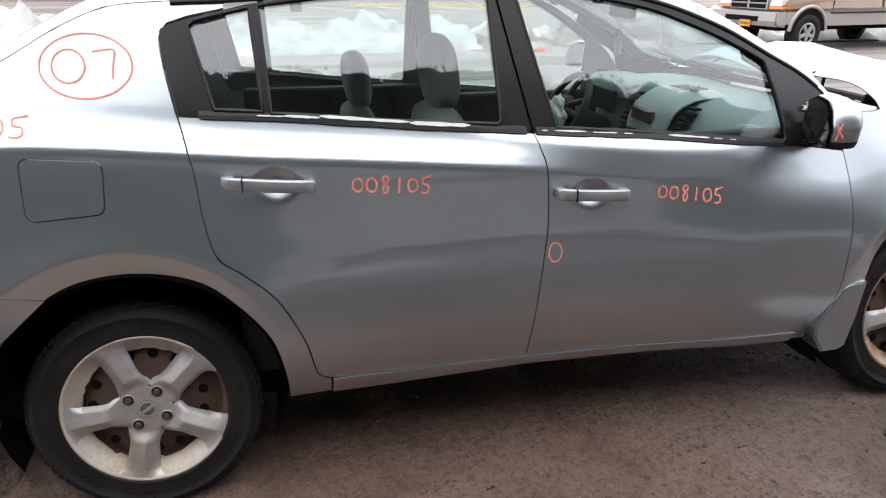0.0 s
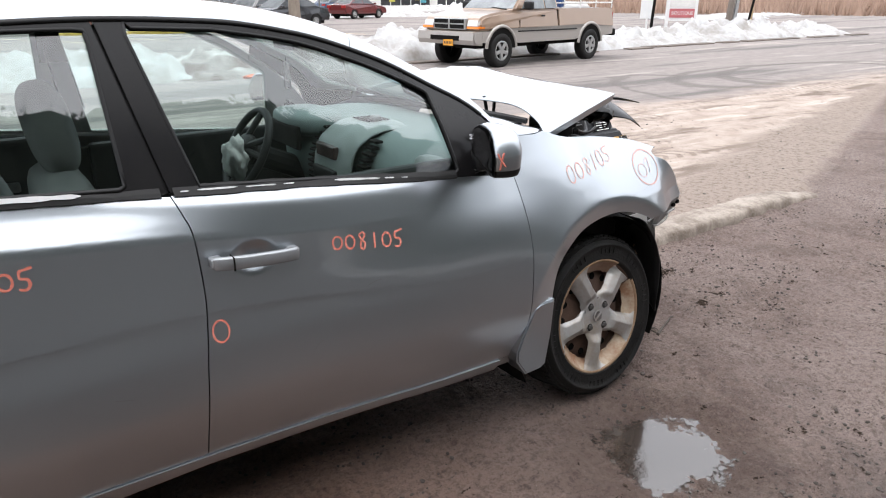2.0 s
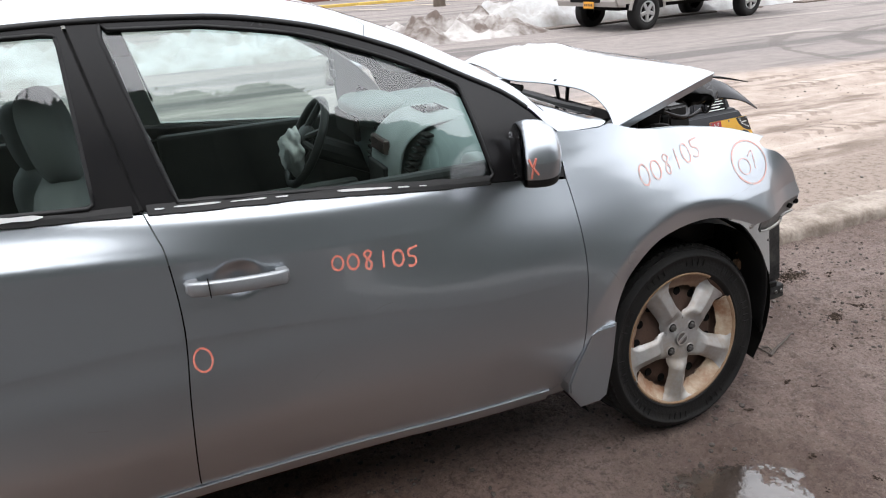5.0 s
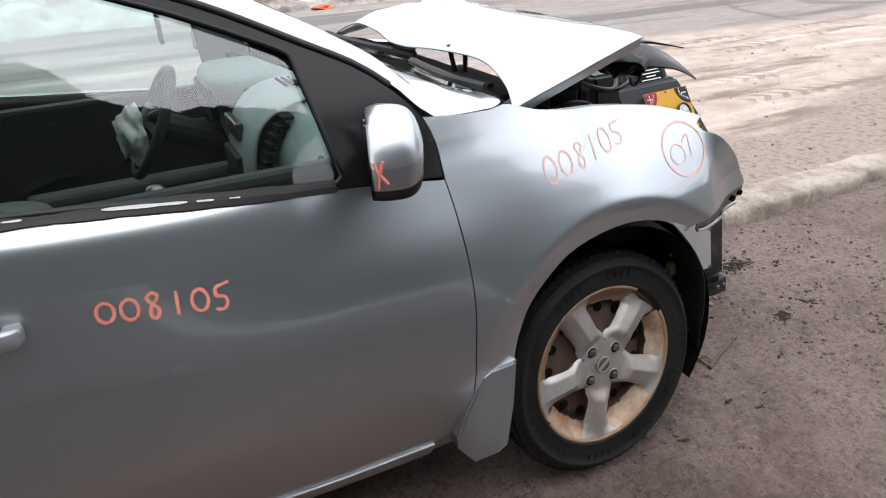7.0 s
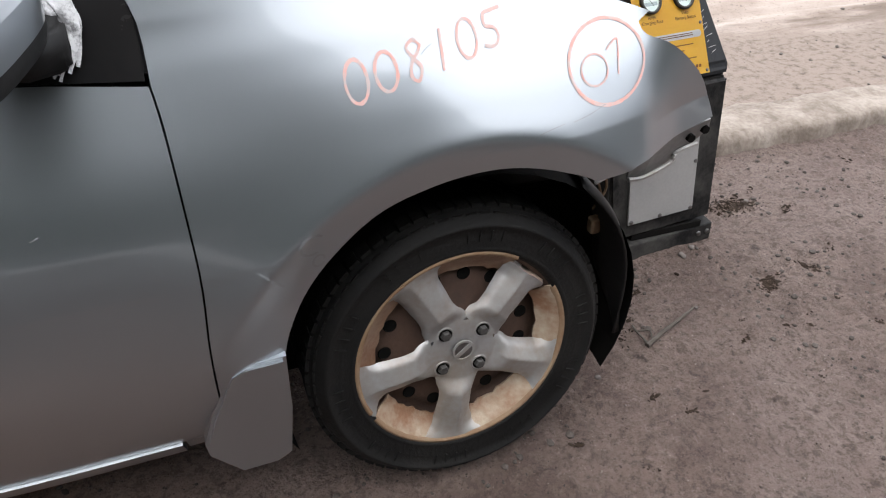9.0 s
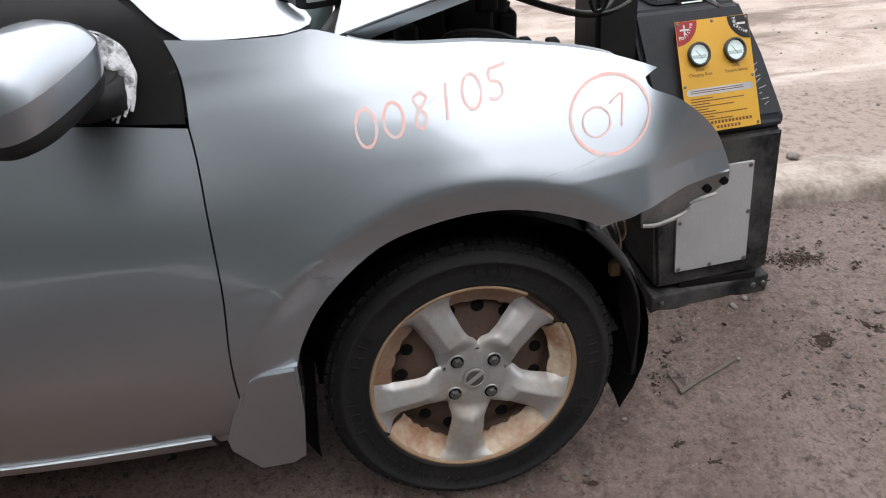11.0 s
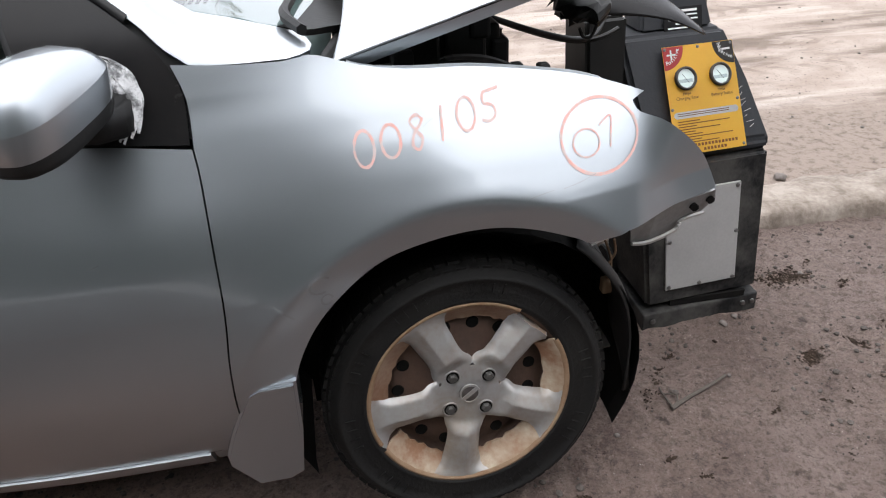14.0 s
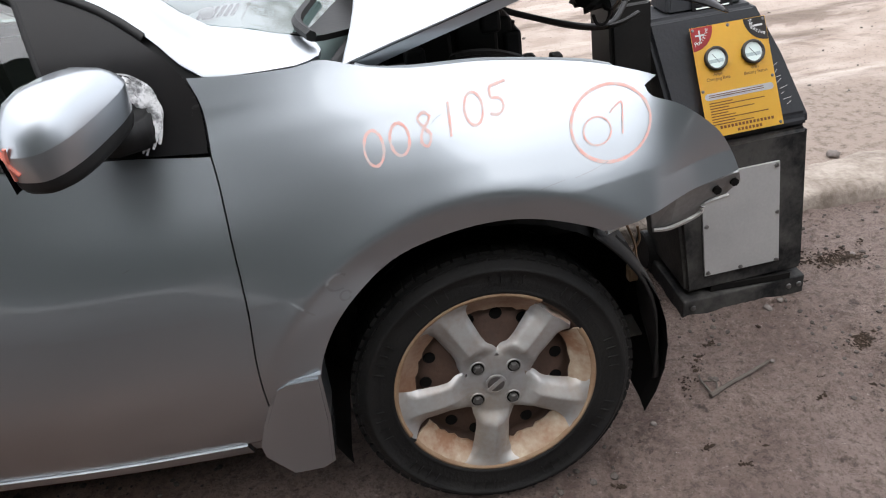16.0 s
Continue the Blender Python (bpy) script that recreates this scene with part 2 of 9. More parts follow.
def make_ground():
    xs = lines(-0.6, 5.6, 0.02, 9.0, 0.10, 420)
    ys = lines(-1.2, 1.5, 0.02, 5.0, 0.08, 420)
    verts = [(x, y, ground_z(x, y)) for y in ys for x in xs]
    nx = len(xs)
    faces = [(j * nx + i, j * nx + i + 1, (j + 1) * nx + i + 1, (j + 1) * nx + i) for j in range(len(ys) - 1) for i in range(nx - 1)]
    me = bpy.data.meshes.new("ground")
    me.from_pydata(verts, [], faces)
    me.shade_smooth()
    m = bpy.data.materials.new("dirt_sand_and_asphalt")
    m.use_nodes = True
    n, l = m.node_tree.nodes, m.node_tree.links
    b = n["Principled BSDF"]
    co = n.new("ShaderNodeTexCoord")
    sep = n.new("ShaderNodeSeparateXYZ")
    l.new(co.outputs["Object"], sep.inputs[0])

    def math_node(op, a, b_=None, c=None):
        k = n.new("ShaderNodeMath")
        k.operation = op
        for i, v in enumerate((a, b_, c)):
            if v is None:
                continue
            if isinstance(v, (int, float)):
                k.inputs[i].default_value = v
            else:
                l.new(v, k.inputs[i])
        return k.outputs[0]

    def nz(scale, detail=6, rough=0.6, vec=None):
        k = n.new("ShaderNodeTexNoise")
        k.inputs["Scale"].default_value, k.inputs["Detail"].default_value, k.inputs["Roughness"].default_value = scale, detail, rough
        l.new(vec or co.outputs["Object"], k.inputs["Vector"])
        return k.outputs[0]

    def step(v, a, b_):
        k = n.new("ShaderNodeMapRange")
        k.interpolation_type = "SMOOTHSTEP"
        l.new(v, k.inputs["Value"])
        k.inputs["From Min"].default_value, k.inputs["From Max"].default_value = a, b_
        return k.outputs[0]

    def mixc(f, a, b_):
        k = n.new("ShaderNodeMix")
        k.data_type = "RGBA"
        l.new(f, k.inputs[0])
        for s, v in ((6, a), (7, b_)):
            if isinstance(v, tuple):
                k.inputs[s].default_value = (*v, 1)
            else:
                l.new(v, k.inputs[s])
        return k.outputs[2]

    x, y = sep.outputs[0], sep.outputs[1]
    big, mid, fine = nz(0.8), nz(4.0), nz(45.0, 5, 0.7)

    def along(sx, sy, sc, detail=6, rough=0.6):
        k = n.new("ShaderNodeMapping")
        k.inputs["Scale"].default_value = (sx, sy, 1)
        l.new(co.outputs["Object"], k.inputs["Vector"])
        return nz(sc, detail, rough, k.outputs[0])

    dirt = mixc(step(mid, 0.35, 0.7), (0.215, 0.165, 0.142), (0.125, 0.090, 0.080))
    dirt = mixc(step(big, 0.40, 0.66), dirt, (0.259, 0.207, 0.186))
    dirt = mixc(step(nz(19.0, 5, 0.65), 0.56, 0.84), dirt, (0.084, 0.061, 0.050))
    dirt = mixc(math_node("MULTIPLY", step(fine, 0.52, 0.70), 0.55), dirt, (0.31, 0.25, 0.225))
    dirt = mixc(step(nz(130.0, 3), 0.67, 0.74), dirt, (0.465, 0.421, 0.384))
    dirt = mixc(step(nz(60.0, 4), 0.66, 0.72), dirt, (0.048, 0.034, 0.029))
    grain = nz(38.0, 8, 0.8)
    dirt = mixc(math_node("MULTIPLY", step(grain, 0.50, 0.58), 0.6), dirt, (0.098, 0.074, 0.062))
    dirt = mixc(math_node("MULTIPLY", step(nz(52.0, 8, 0.78), 0.56, 0.61), 0.7), dirt, (0.070, 0.053, 0.044))
    dirt = mixc(math_node("MULTIPLY", step(nz(70.0, 6, 0.75), 0.58, 0.68), 0.6), dirt, (0.21, 0.178, 0.155))
    dirt = mixc(step(nz(11.0, 7, 0.7), 0.60, 0.70), dirt, (0.060, 0.046, 0.039))
    # unseen ground behind is darkened so the doors reflect a dark lot
    behind_dim = math_node("ADD", y, math_node("MULTIPLY_ADD", nz(0.7, 7, 0.65), 5.0, -2.5))
    # ground off the rear wheel is lightened to brighten the quarter panel's reflection
    dirt = mixc(math_node("MULTIPLY", step(math_node("ADD", x, math_node("MULTIPLY", y, 0.4)), 0.6, -0.5), 0.55), dirt, (0.34, 0.285, 0.25))
    # the dark tone for that ground behind, blotched by noise
    dirt = mixc(math_node("MULTIPLY", math_node("MULTIPLY", step(behind_dim, -0.7, -2.0), step(x, -40.0, -12.0)), 0.92), dirt, mixc(step(mid, 0.4, 0.65), (0.060, 0.050, 0.046), (0.042, 0.035, 0.032)))
    # damp mud by the doors, darkened further to dim their lower reflections
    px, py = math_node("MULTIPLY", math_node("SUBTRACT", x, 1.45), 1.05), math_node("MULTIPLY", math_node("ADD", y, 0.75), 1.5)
    damp_dim = math_node("ADD", math_node("SQRT", math_node("ADD", math_node("MULTIPLY", px, px), math_node("MULTIPLY", py, py))), math_node("MULTIPLY_ADD", nz(2.2, 6, 0.65), 0.9, -0.45))
    dirt = mixc(math_node("MULTIPLY", step(damp_dim, 1.15, 0.55), 0.28), dirt, mixc(step(mid, 0.4, 0.65), (0.046, 0.034, 0.028), (0.030, 0.022, 0.018)))
    dirt = mixc(math_node("MULTIPLY", step(nz(95.0, 6, 0.8), 0.50, 0.62), 0.42), dirt, (0.060, 0.046, 0.038))
    dirt = mixc(math_node("MULTIPLY", step(nz(33.0, 7, 0.75), 0.52, 0.66), 0.35), dirt, (0.30, 0.245, 0.21))
    # damp brown soil along the sill, part of the car's shade in its colour
    sill_shade = math_node("MULTIPLY", step(math_node("ADD", y, math_node("MULTIPLY_ADD", nz(3.0, 6, 0.65), 0.7, -0.35)), -0.62, -0.12), step(math_node("ADD", x, math_node("MULTIPLY_ADD", mid, 0.6, -0.3)), 2.55, 2.15))
    dirt = mixc(math_node("MULTIPLY", sill_shade, 0.34), dirt, mixc(step(grain, 0.4, 0.6), (0.095, 0.064, 0.050), (0.060, 0.041, 0.033)))
    # sand strewn over the road edge: pale drifts, brown wheel streaks, tread prints
    sand = mixc(step(mid, 0.35, 0.68), (0.634, 0.551, 0.482), (0.496, 0.414, 0.352))
    sand = mixc(step(along(0.35, 1.5, 1.5), 0.50, 0.64), sand, (0.263, 0.210, 0.173))
    sand = mixc(step(along(0.22, 1.3, 2.6), 0.54, 0.68), sand, (0.745, 0.667, 0.597))
    sand = mixc(step(fine, 0.55, 0.8), sand, (0.302, 0.252, 0.210))
    sand = mixc(step(nz(70.0, 4), 0.62, 0.68), sand, (0.125, 0.094, 0.081))
    wob = math_node("MULTIPLY_ADD", along(0.690, 0.666, 1.162), 0.9, -0.45)
    lug = None
    for y0, slope, half in ((3.12, 0.03, 0.15), (4.05, 0.08, 0.13), (2.55, -0.02, 0.12), (4.72, 0.02, 0.11)):
        v = math_node("ABSOLUTE", math_node("SUBTRACT", math_node("ADD", y, math_node("MULTIPLY", wob, 0.5)), math_node("MULTIPLY_ADD", x, slope, y0 - 6 * slope)))
        s = math_node("SINE", math_node("ADD", math_node("MULTIPLY", x, 34.0), math_node("MULTIPLY", v, 30.0)))
        t = math_node("MULTIPLY", step(v, half, half * 0.75), step(s, 0.0, 0.6))
        lug = t if lug is None else math_node("MAXIMUM", lug, t)
    lug = math_node("MULTIPLY", lug, step(along(0.5, 0.8, 1.4), 0.42, 0.56))
    sand = mixc(math_node("MULTIPLY", lug, 0.75), sand, (0.302, 0.246, 0.203))
    tar = mixc(step(mid, 0.3, 0.7), (0.400, 0.366, 0.345), (0.325, 0.299, 0.284))
    tar = mixc(step(along(0.10, 1.0, 0.8), 0.50, 0.60), tar, (0.214, 0.200, 0.193))
    tar = mixc(step(along(0.16, 1.2, 0.9, 8, 0.65), 0.55, 0.66), tar, (0.551, 0.503, 0.468))
    # curved skid marks where a car turned
    for cx, cy, k, r, w in ((15.2, 6.2, 2.4, 3.6, 0.30), (16.4, 5.9, 2.1, 3.4, 0.28), (11.8, 4.6, 0.6, 1.9, 0.10)):
        rr = math_node("SQRT", math_node("ADD", math_node("POWER", math_node("SUBTRACT", x, cx), 2.0), math_node("POWER", math_node("MULTIPLY", math_node("SUBTRACT", y, cy), k), 2.0)))
        ring = step(math_node("ABSOLUTE", math_node("SUBTRACT", math_node("ADD", rr, math_node("MULTIPLY", wob, 0.8)), r)), w, w * 0.4)
        tar = mixc(math_node("MULTIPLY", ring, 0.7), tar, (0.194, 0.177, 0.168))
    warp = math_node("MULTIPLY_ADD", along(0.4, 1.0, 0.8), 3.0, -1.5)
    road = mixc(step(math_node("ADD", math_node("ADD", y, warp), math_node("MULTIPLY", x, 0.0)), 4.7, 5.7), sand, tar)
    # bare brown soil next to the kerb and where it ends
    soil = mixc(step(nz(22.0, 6, 0.7), 0.45, 0.7), (0.41, 0.345, 0.295), (0.20, 0.158, 0.130))
    rim = math_node("SUBTRACT", math_node("ADD", y, math_node("MULTIPLY", warp, 0.5)), math_node("MULTIPLY", math_node("MAXIMUM", math_node("SUBTRACT", x, 5.6), 0.0), 0.26))
    road = mixc(step(rim, 2.15, 1.85), road, soil)
    edge = math_node("ADD", math_node("SUBTRACT", y, math_node("MULTIPLY", math_node("MAXIMUM", math_node("SUBTRACT", x, 6.2), 0.0), 0.35)),
                     math_node("MULTIPLY_ADD", mid, 0.5, -0.25))
    f = step(edge, 1.02, 1.22)
    # wet ground and the puddle
    px, py = math_node("MULTIPLY", math_node("SUBTRACT", x, 2.60), 3.0), math_node("MULTIPLY", math_node("ADD", y, 0.36), 3.6)
    pd = math_node("SQRT", math_node("ADD", math_node("MULTIPLY", px, px), math_node("MULTIPLY", py, py)))
    pd = math_node("ADD", math_node("MULTIPLY", pd, 1.35), math_node("ADD", math_node("MULTIPLY_ADD", nz(7.0, 5), 1.6, -0.8), math_node("MULTIPLY_ADD", along(1.0, 0.45, 24.0, 5, 0.7), 1.3, -0.65)))
    wet = step(pd, 1.0, 0.45)
    dirt = mixc(math_node("MULTIPLY", step(pd, 2.3, 0.9), 0.5), dirt, (0.085, 0.058, 0.046))
    # drier grit lifts the dirt overall
    lift = n.new("ShaderNodeVectorMath")
    lift.operation = "MULTIPLY"
    l.new(dirt, lift.inputs[0])
    l.new(mixc(step(x, 1.4, 2.4), (1.44, 1.22, 1.09), (1.26, 1.21, 1.19)), lift.inputs[1])
    dull = n.new("ShaderNodeVectorMath")
    dull.operation = "MULTIPLY"
    l.new(road, dull.inputs[0])
    dull.inputs[1].default_value = (0.625, 0.60, 0.59)
    # ground behind also skips the lift, to keep the door reflections dark
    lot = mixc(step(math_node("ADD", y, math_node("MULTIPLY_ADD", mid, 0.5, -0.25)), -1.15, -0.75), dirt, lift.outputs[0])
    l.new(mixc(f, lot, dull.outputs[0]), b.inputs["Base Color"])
    rgh = n.new("ShaderNodeMapRange")
    l.new(mid, rgh.inputs["Value"])
    rgh.inputs["To Min"].default_value, rgh.inputs["To Max"].default_value = 0.50, 0.85
    b.inputs["Specular IOR Level"].default_value = 0.22
    rr = math_node("MAXIMUM", rgh.outputs[0], math_node("MULTIPLY", f, 0.85))
    rr = math_node("MULTIPLY", rr, math_node("SUBTRACT", 1.0, math_node("MULTIPLY", wet, 0.58)))
    l.new(rr, b.inputs["Roughness"])
    bp = n.new("ShaderNodeBump")
    bp.inputs["Distance"].default_value = 0.06
    l.new(math_node("SUBTRACT", math_node("SUBTRACT", 0.9, math_node("MULTIPLY", wet, 0.50)), math_node("MULTIPLY", f, 0.5)), bp.inputs["Strength"])
    l.new(math_node("SUBTRACT", math_node("ADD", math_node("ADD", nz(26.0, 8, 0.72), math_node("MULTIPLY", nz(8.0, 4), 1.1)), math_node("MULTIPLY_ADD", nz(75.0, 5, 0.7), 0.6, math_node("MULTIPLY", nz(170.0, 3, 0.7), 0.22))), math_node("MULTIPLY", math_node("MULTIPLY", lug, f), 0.35)), bp.inputs["Height"])
    l.new(bp.outputs[0], b.inputs["Normal"])
    me.materials.append(m)
    return tagged(new("ground", me), "wet brown dirt lot and sanded grey road", "ground", kind="structure")


make_ground()
M_WATER = mat("puddle_water", (0.045, 0.034, 0.028), 0.02, 0, (0.035, 0.027, 0.022), 4, 30, bump=0.10, bump_scale=45, spec=1.0, coat=0.5)


def ragged_edge(m, cx, cy, rx, ry):
    # the water thins out between the crumbs of mud along its edge
    n, l = m.node_tree.nodes, m.node_tree.links
    b = next(q for q in n if q.type == "BSDF_PRINCIPLED")
    tc = n.new("ShaderNodeTexCoord")
    mp = n.new("ShaderNodeMapping")
    mp.vector_type = "POINT"
    mp.inputs["Scale"].default_value = (1 / rx, 1 / ry, 0)
    mp.inputs["Location"].default_value = (-cx / rx, -cy / ry, 0)
    l.new(tc.outputs["Object"], mp.inputs["Vector"])
    ln = n.new("ShaderNodeVectorMath")
    ln.operation = "LENGTH"
    l.new(mp.outputs[0], ln.inputs[0])
    total = ln.outputs["Value"]
    for scale, amount in ((5.0, 1.1), (30.0, 0.7), (85.0, 0.6)):
        t = n.new("ShaderNodeTexNoise")
        t.inputs["Scale"].default_value = scale
        t.inputs["Detail"].default_value = 4
        l.new(tc.outputs["Object"], t.inputs["Vector"])
        k = n.new("ShaderNodeMath")
        k.operation = "MULTIPLY_ADD"
        l.new(t.outputs["Fac"], k.inputs[0])
        k.inputs[1].default_value = amount
        l.new(total, k.inputs[2])
        total = k.outputs[0]
    r = n.new("ShaderNodeMapRange")
    r.inputs["From Min"].default_value, r.inputs["From Max"].default_value = 2.02, 1.86
    l.new(total, r.inputs["Value"])
    l.new(r.outputs[0], b.inputs["Alpha"])


ragged_edge(M_WATER, 2.60, -0.36, 0.29, 0.28)
bm = bmesh.new()
bm.faces.new([bm.verts.new((2.60 + 0.36 * math.cos(a), -0.36 + 0.40 * math.sin(a), -0.0195)) for a in np.linspace(0, 2 * math.pi, 40)[:-1]])
tagged(new("puddle", mesh_of("puddle", bm, M_WATER, False)), "small shallow rain puddle in the mud", "water", kind="structure")


def make_kerb():
    bm = bmesh.new()
    xs = np.arange(-6, 6.3, 0.025)
    prof = [(-0.015, -0.04), (0.0, 0.022), (0.008, 0.050), (0.026, 0.064), (0.07, 0.070), (0.13, 0.073), (0.20, 0.070), (0.26, 0.045), (0.30, 0.02)]
    rows = []
    for x in xs:
        fade = float(sstep(6.3, 5.7, x))
        w = 0.02 * noise.noise((x * 1.3, 0, 0)) + 0.02 * noise.noise((x * 4, 2, 0))
        row = []
        for i, (dy, z) in enumerate(prof):
            k = 0.012 * noise.noise((x * 5, dy * 14, 3)) + 0.010 * noise.noise((x * 14, dy * 30, 8)) + 0.007 * noise.noise((x * 27, dy * 50, 4))
            row.append(bm.verts.new((x, 1.0 + 0.012 * (x - 4) + dy + w + k, (z + k * (i > 0)) * (0.35 + 0.65 * fade))))
        rows.append(row)
    for p, q in zip(rows, rows[1:]):
        for i in range(len(prof) - 1):
            bm.faces.new((p[i], q[i], q[i + 1], p[i + 1]))
    return tagged(new("kerb", mesh_of("kerb", bm, M_CONCRETE)), "worn, chipped low concrete kerb", "kerb", kind="structure")


make_kerb()


# ---- the damaged sedan: the shape of its sides ----
MID = 0.865                      # the plane through the middle of the car
WF, WR = (2.682, 0.325), (0.012, 0.312)   # front and rear wheel centres (x, z)
plan = pchip([-1.15, -0.8, -0.5, -0.2, 0.1, 1.7, 2.15, 2.34, 2.6, 2.8, 2.95, 3.02, 3.07, 3.26, 3.4],
             [0.25, 0.11, 0.05, 0.02, 0.012, 0.013, 0.022, 0.034, 0.050, 0.066, 0.085, 0.100, 0.118, 0.178, 0.23])
crease = pchip([-1.2, -0.18, 0.43, 0.75, 1.16, 1.59, 2.0, 2.5, 3.3], [1.09, 1.08, 1.03, 1.004, 0.967, 0.926, 0.915, 0.905, 0.87])
low = pchip([0.15, 0.24, 0.30, 0.36, 0.45, 0.55, 0.65, 0.75, 0.85, 0.95, 1.05, 1.7], [0.145, 0.098, 0.062, 0.034, 0.010, -0.003, 0.002, 0.016, 0.031, 0.042, 0.048, 0.0481])
up = pchip([-0.9, -0.3, -0.10, -0.016, 0.0, 0.018, 0.06, 0.11, 0.16, 0.35, 0.55], [-0.050, -0.05, -0.052, -0.052, -0.0490, -0.0385, -0.010, 0.0145, 0.039, 0.132, 0.230])
up_soft = pchip([-0.9, -0.35, -0.2, -0.1, -0.05, 0.0, 0.05, 0.1, 0.16, 0.35, 0.55], [-0.064, -0.069, -0.065, -0.056, -0.0465, -0.0315, -0.010, 0.0145, 0.046, 0.138, 0.235])
up_mid = pchip([-0.9, -0.35, -0.2, -0.1, 0.0, 0.05, 0.1, 0.2, 0.35, 0.55], [-0.062, -0.066, -0.066, -0.059, -0.042, -0.030, -0.014, 0.024, 0.112, 0.220])
belt = pchip([0.2, 0.47, 0.76, 1.15, 1.54, 2.0, 2.23], [1.137, 1.118, 1.089, 1.057, 1.026, 0.980, 0.955])
lean = pchip([1.5, 1.8, 2.1, 2.4, 3.4], [0, 0.02, 0.08, 0.1, 0.1001])


def flare(x, z):
    """The swelling over the wheel arches, ending in a crease."""
    o = 0.0
    for cx, cz, rc, soft in ((2.675, 0.294, 0.512, 0.009), (0.022, 0.389, 0.438, 0.010)):
        r = np.hypot(x - cx, z - cz)
        d = r - rc
        out = 0.5 * (d + np.sqrt(d * d + soft ** 2))
        inner = 0.5 * (-d - 0.002 + np.sqrt((d + 0.002) ** 2 + 0.007 ** 2))
        k = 0.024 * np.exp(-out / 0.10) - 0.50 * inner
        top = sstep(0.40, 0.88, (z - cz) / np.maximum(r, 0.05))
        k = top * k + (1 - top) * 0.012 * np.exp(-out / 0.12)
        o = o - k * sstep(0.30, 0.5, z)
    return o


ledge = pchip([0.45, 0.58, 0.75, 1.1, 1.6, 2.0, 2.3, 2.42], [0.66, 0.735, 0.772, 0.775, 0.735, 0.692, 0.695, 0.690])


def step_line(x, z):
    """The faint swage along the doors: the skin turns slightly under below it and recovers."""
    k, d = float(sstep(0.5, 0.7, x) * sstep(2.44, 2.30, x)), float(ledge(x)) - z
    return 0.0011 * k * (1 - math.exp(-d / 0.012)) * math.exp(-d / 0.11) if k > 0 and d > 0 else 0.0


def side_y(x, z):
    """How far in the right side lies at a place along the car and a height."""
    w, w2 = float(sstep(1.45, 1.95, x)), float(sstep(2.26, 2.58, x))
    m = float(sstep(2.12, 2.45, x))
    d = z - crease(x)
    u = up(d)
    q, b = float(sstep(0.90, 1.42, x)), max(0.02, float(belt(x) - crease(x)))
    if q > 0 and 0 < d < b:
        k = d / b
        u = (1 - q) * u + q * (up(0.0) + (up(b) - up(0.0)) * (0.40 * k + 0.60 * k ** 8))
    tilt = 0.08 * float(sstep(0.35, -0.25, x)) * max(0.0, z - 0.80)
    return plan(x) + tilt + low(z) + (1 - w) * u + w * ((1 - w2) * up_mid(d) + w2 * up_soft(d)) + lean(x) * ((1 - m) * (0.5 * float(sstep(0.76, 1.02, z)) + max(0.0, z - 1.02)) + m * max(0.0, z - 0.5)) + float(flare(x, z)) + step_line(x, z) - 0.34 * float(sstep(3.02, 3.16, x)) * max(-0.05, z - 0.80) + 0.12 * float(sstep(2.58, 2.75, x) * sstep(3.10, 2.98, x)) * max(0.0, z - 0.78)


def on_side(off=0.0):
    return lambda a, b: Vector((a, side_y(a, b) + off, b))


POCKETS = ((0.436, 0.966, 0.066, 0.052), (1.322, 0.887, 0.064, 0.050))


def door_pt(a, b):
    """The door skin with the hollows behind its handles."""
    p = Vector((a, side_y(a, b), b))
    for cx, cz, rx, rz in POCKETS:
        r = math.hypot((a - cx) / rx, (b - cz) / rz)
        if r < 1:
            p.y += 0.016 * float(sstep(1.0, 0.25, r))
    return p


edge_z = pchip([-1.15, -0.5, -0.18, -0.05, 0.07, 0.2, 0.4, 0.75, 1.08, 1.36, 1.58, 1.80, 2.01, 2.10, 2.17, 2.21, 2.24, 2.44],
               [1.07, 1.11, 1.275, 1.35, 1.395, 1.405, 1.412, 1.440, 1.452, 1.442, 1.408, 1.338, 1.238, 1.192, 1.138, 1.095, 1.070, 1.056])
mid_z = pchip([-1.15, -0.62, -0.5, 0.1, 0.3, 0.7, 1.1, 1.4, 1.62, 1.75, 2.0, 2.2, 2.35, 2.62], [1.09, 1.12, 1.15, 1.44, 1.475, 1.50, 1.51, 1.495, 1.46, 1.415, 1.288, 1.170, 1.090, 1.03])


def top_pt(x, u):
    """Point of the roof and glass: u runs from the right edge (0) over the middle (1) to the left edge (2)."""
    k = u if u <= 1 else 2 - u
    y0, z0 = side_y(x, edge_z(x)), edge_z(x)
    a = min(0.042, max(0.008, mid_z(x) - z0))
    z = z0 + a * (1 - math.exp(-k / 0.035)) + (mid_z(x) - z0 - a) * (1 - (1 - k) ** 2.2)
    y = y0 + (MID - y0) * k
    return Vector((x, y if u <= 1 else 2 * MID - y, z))


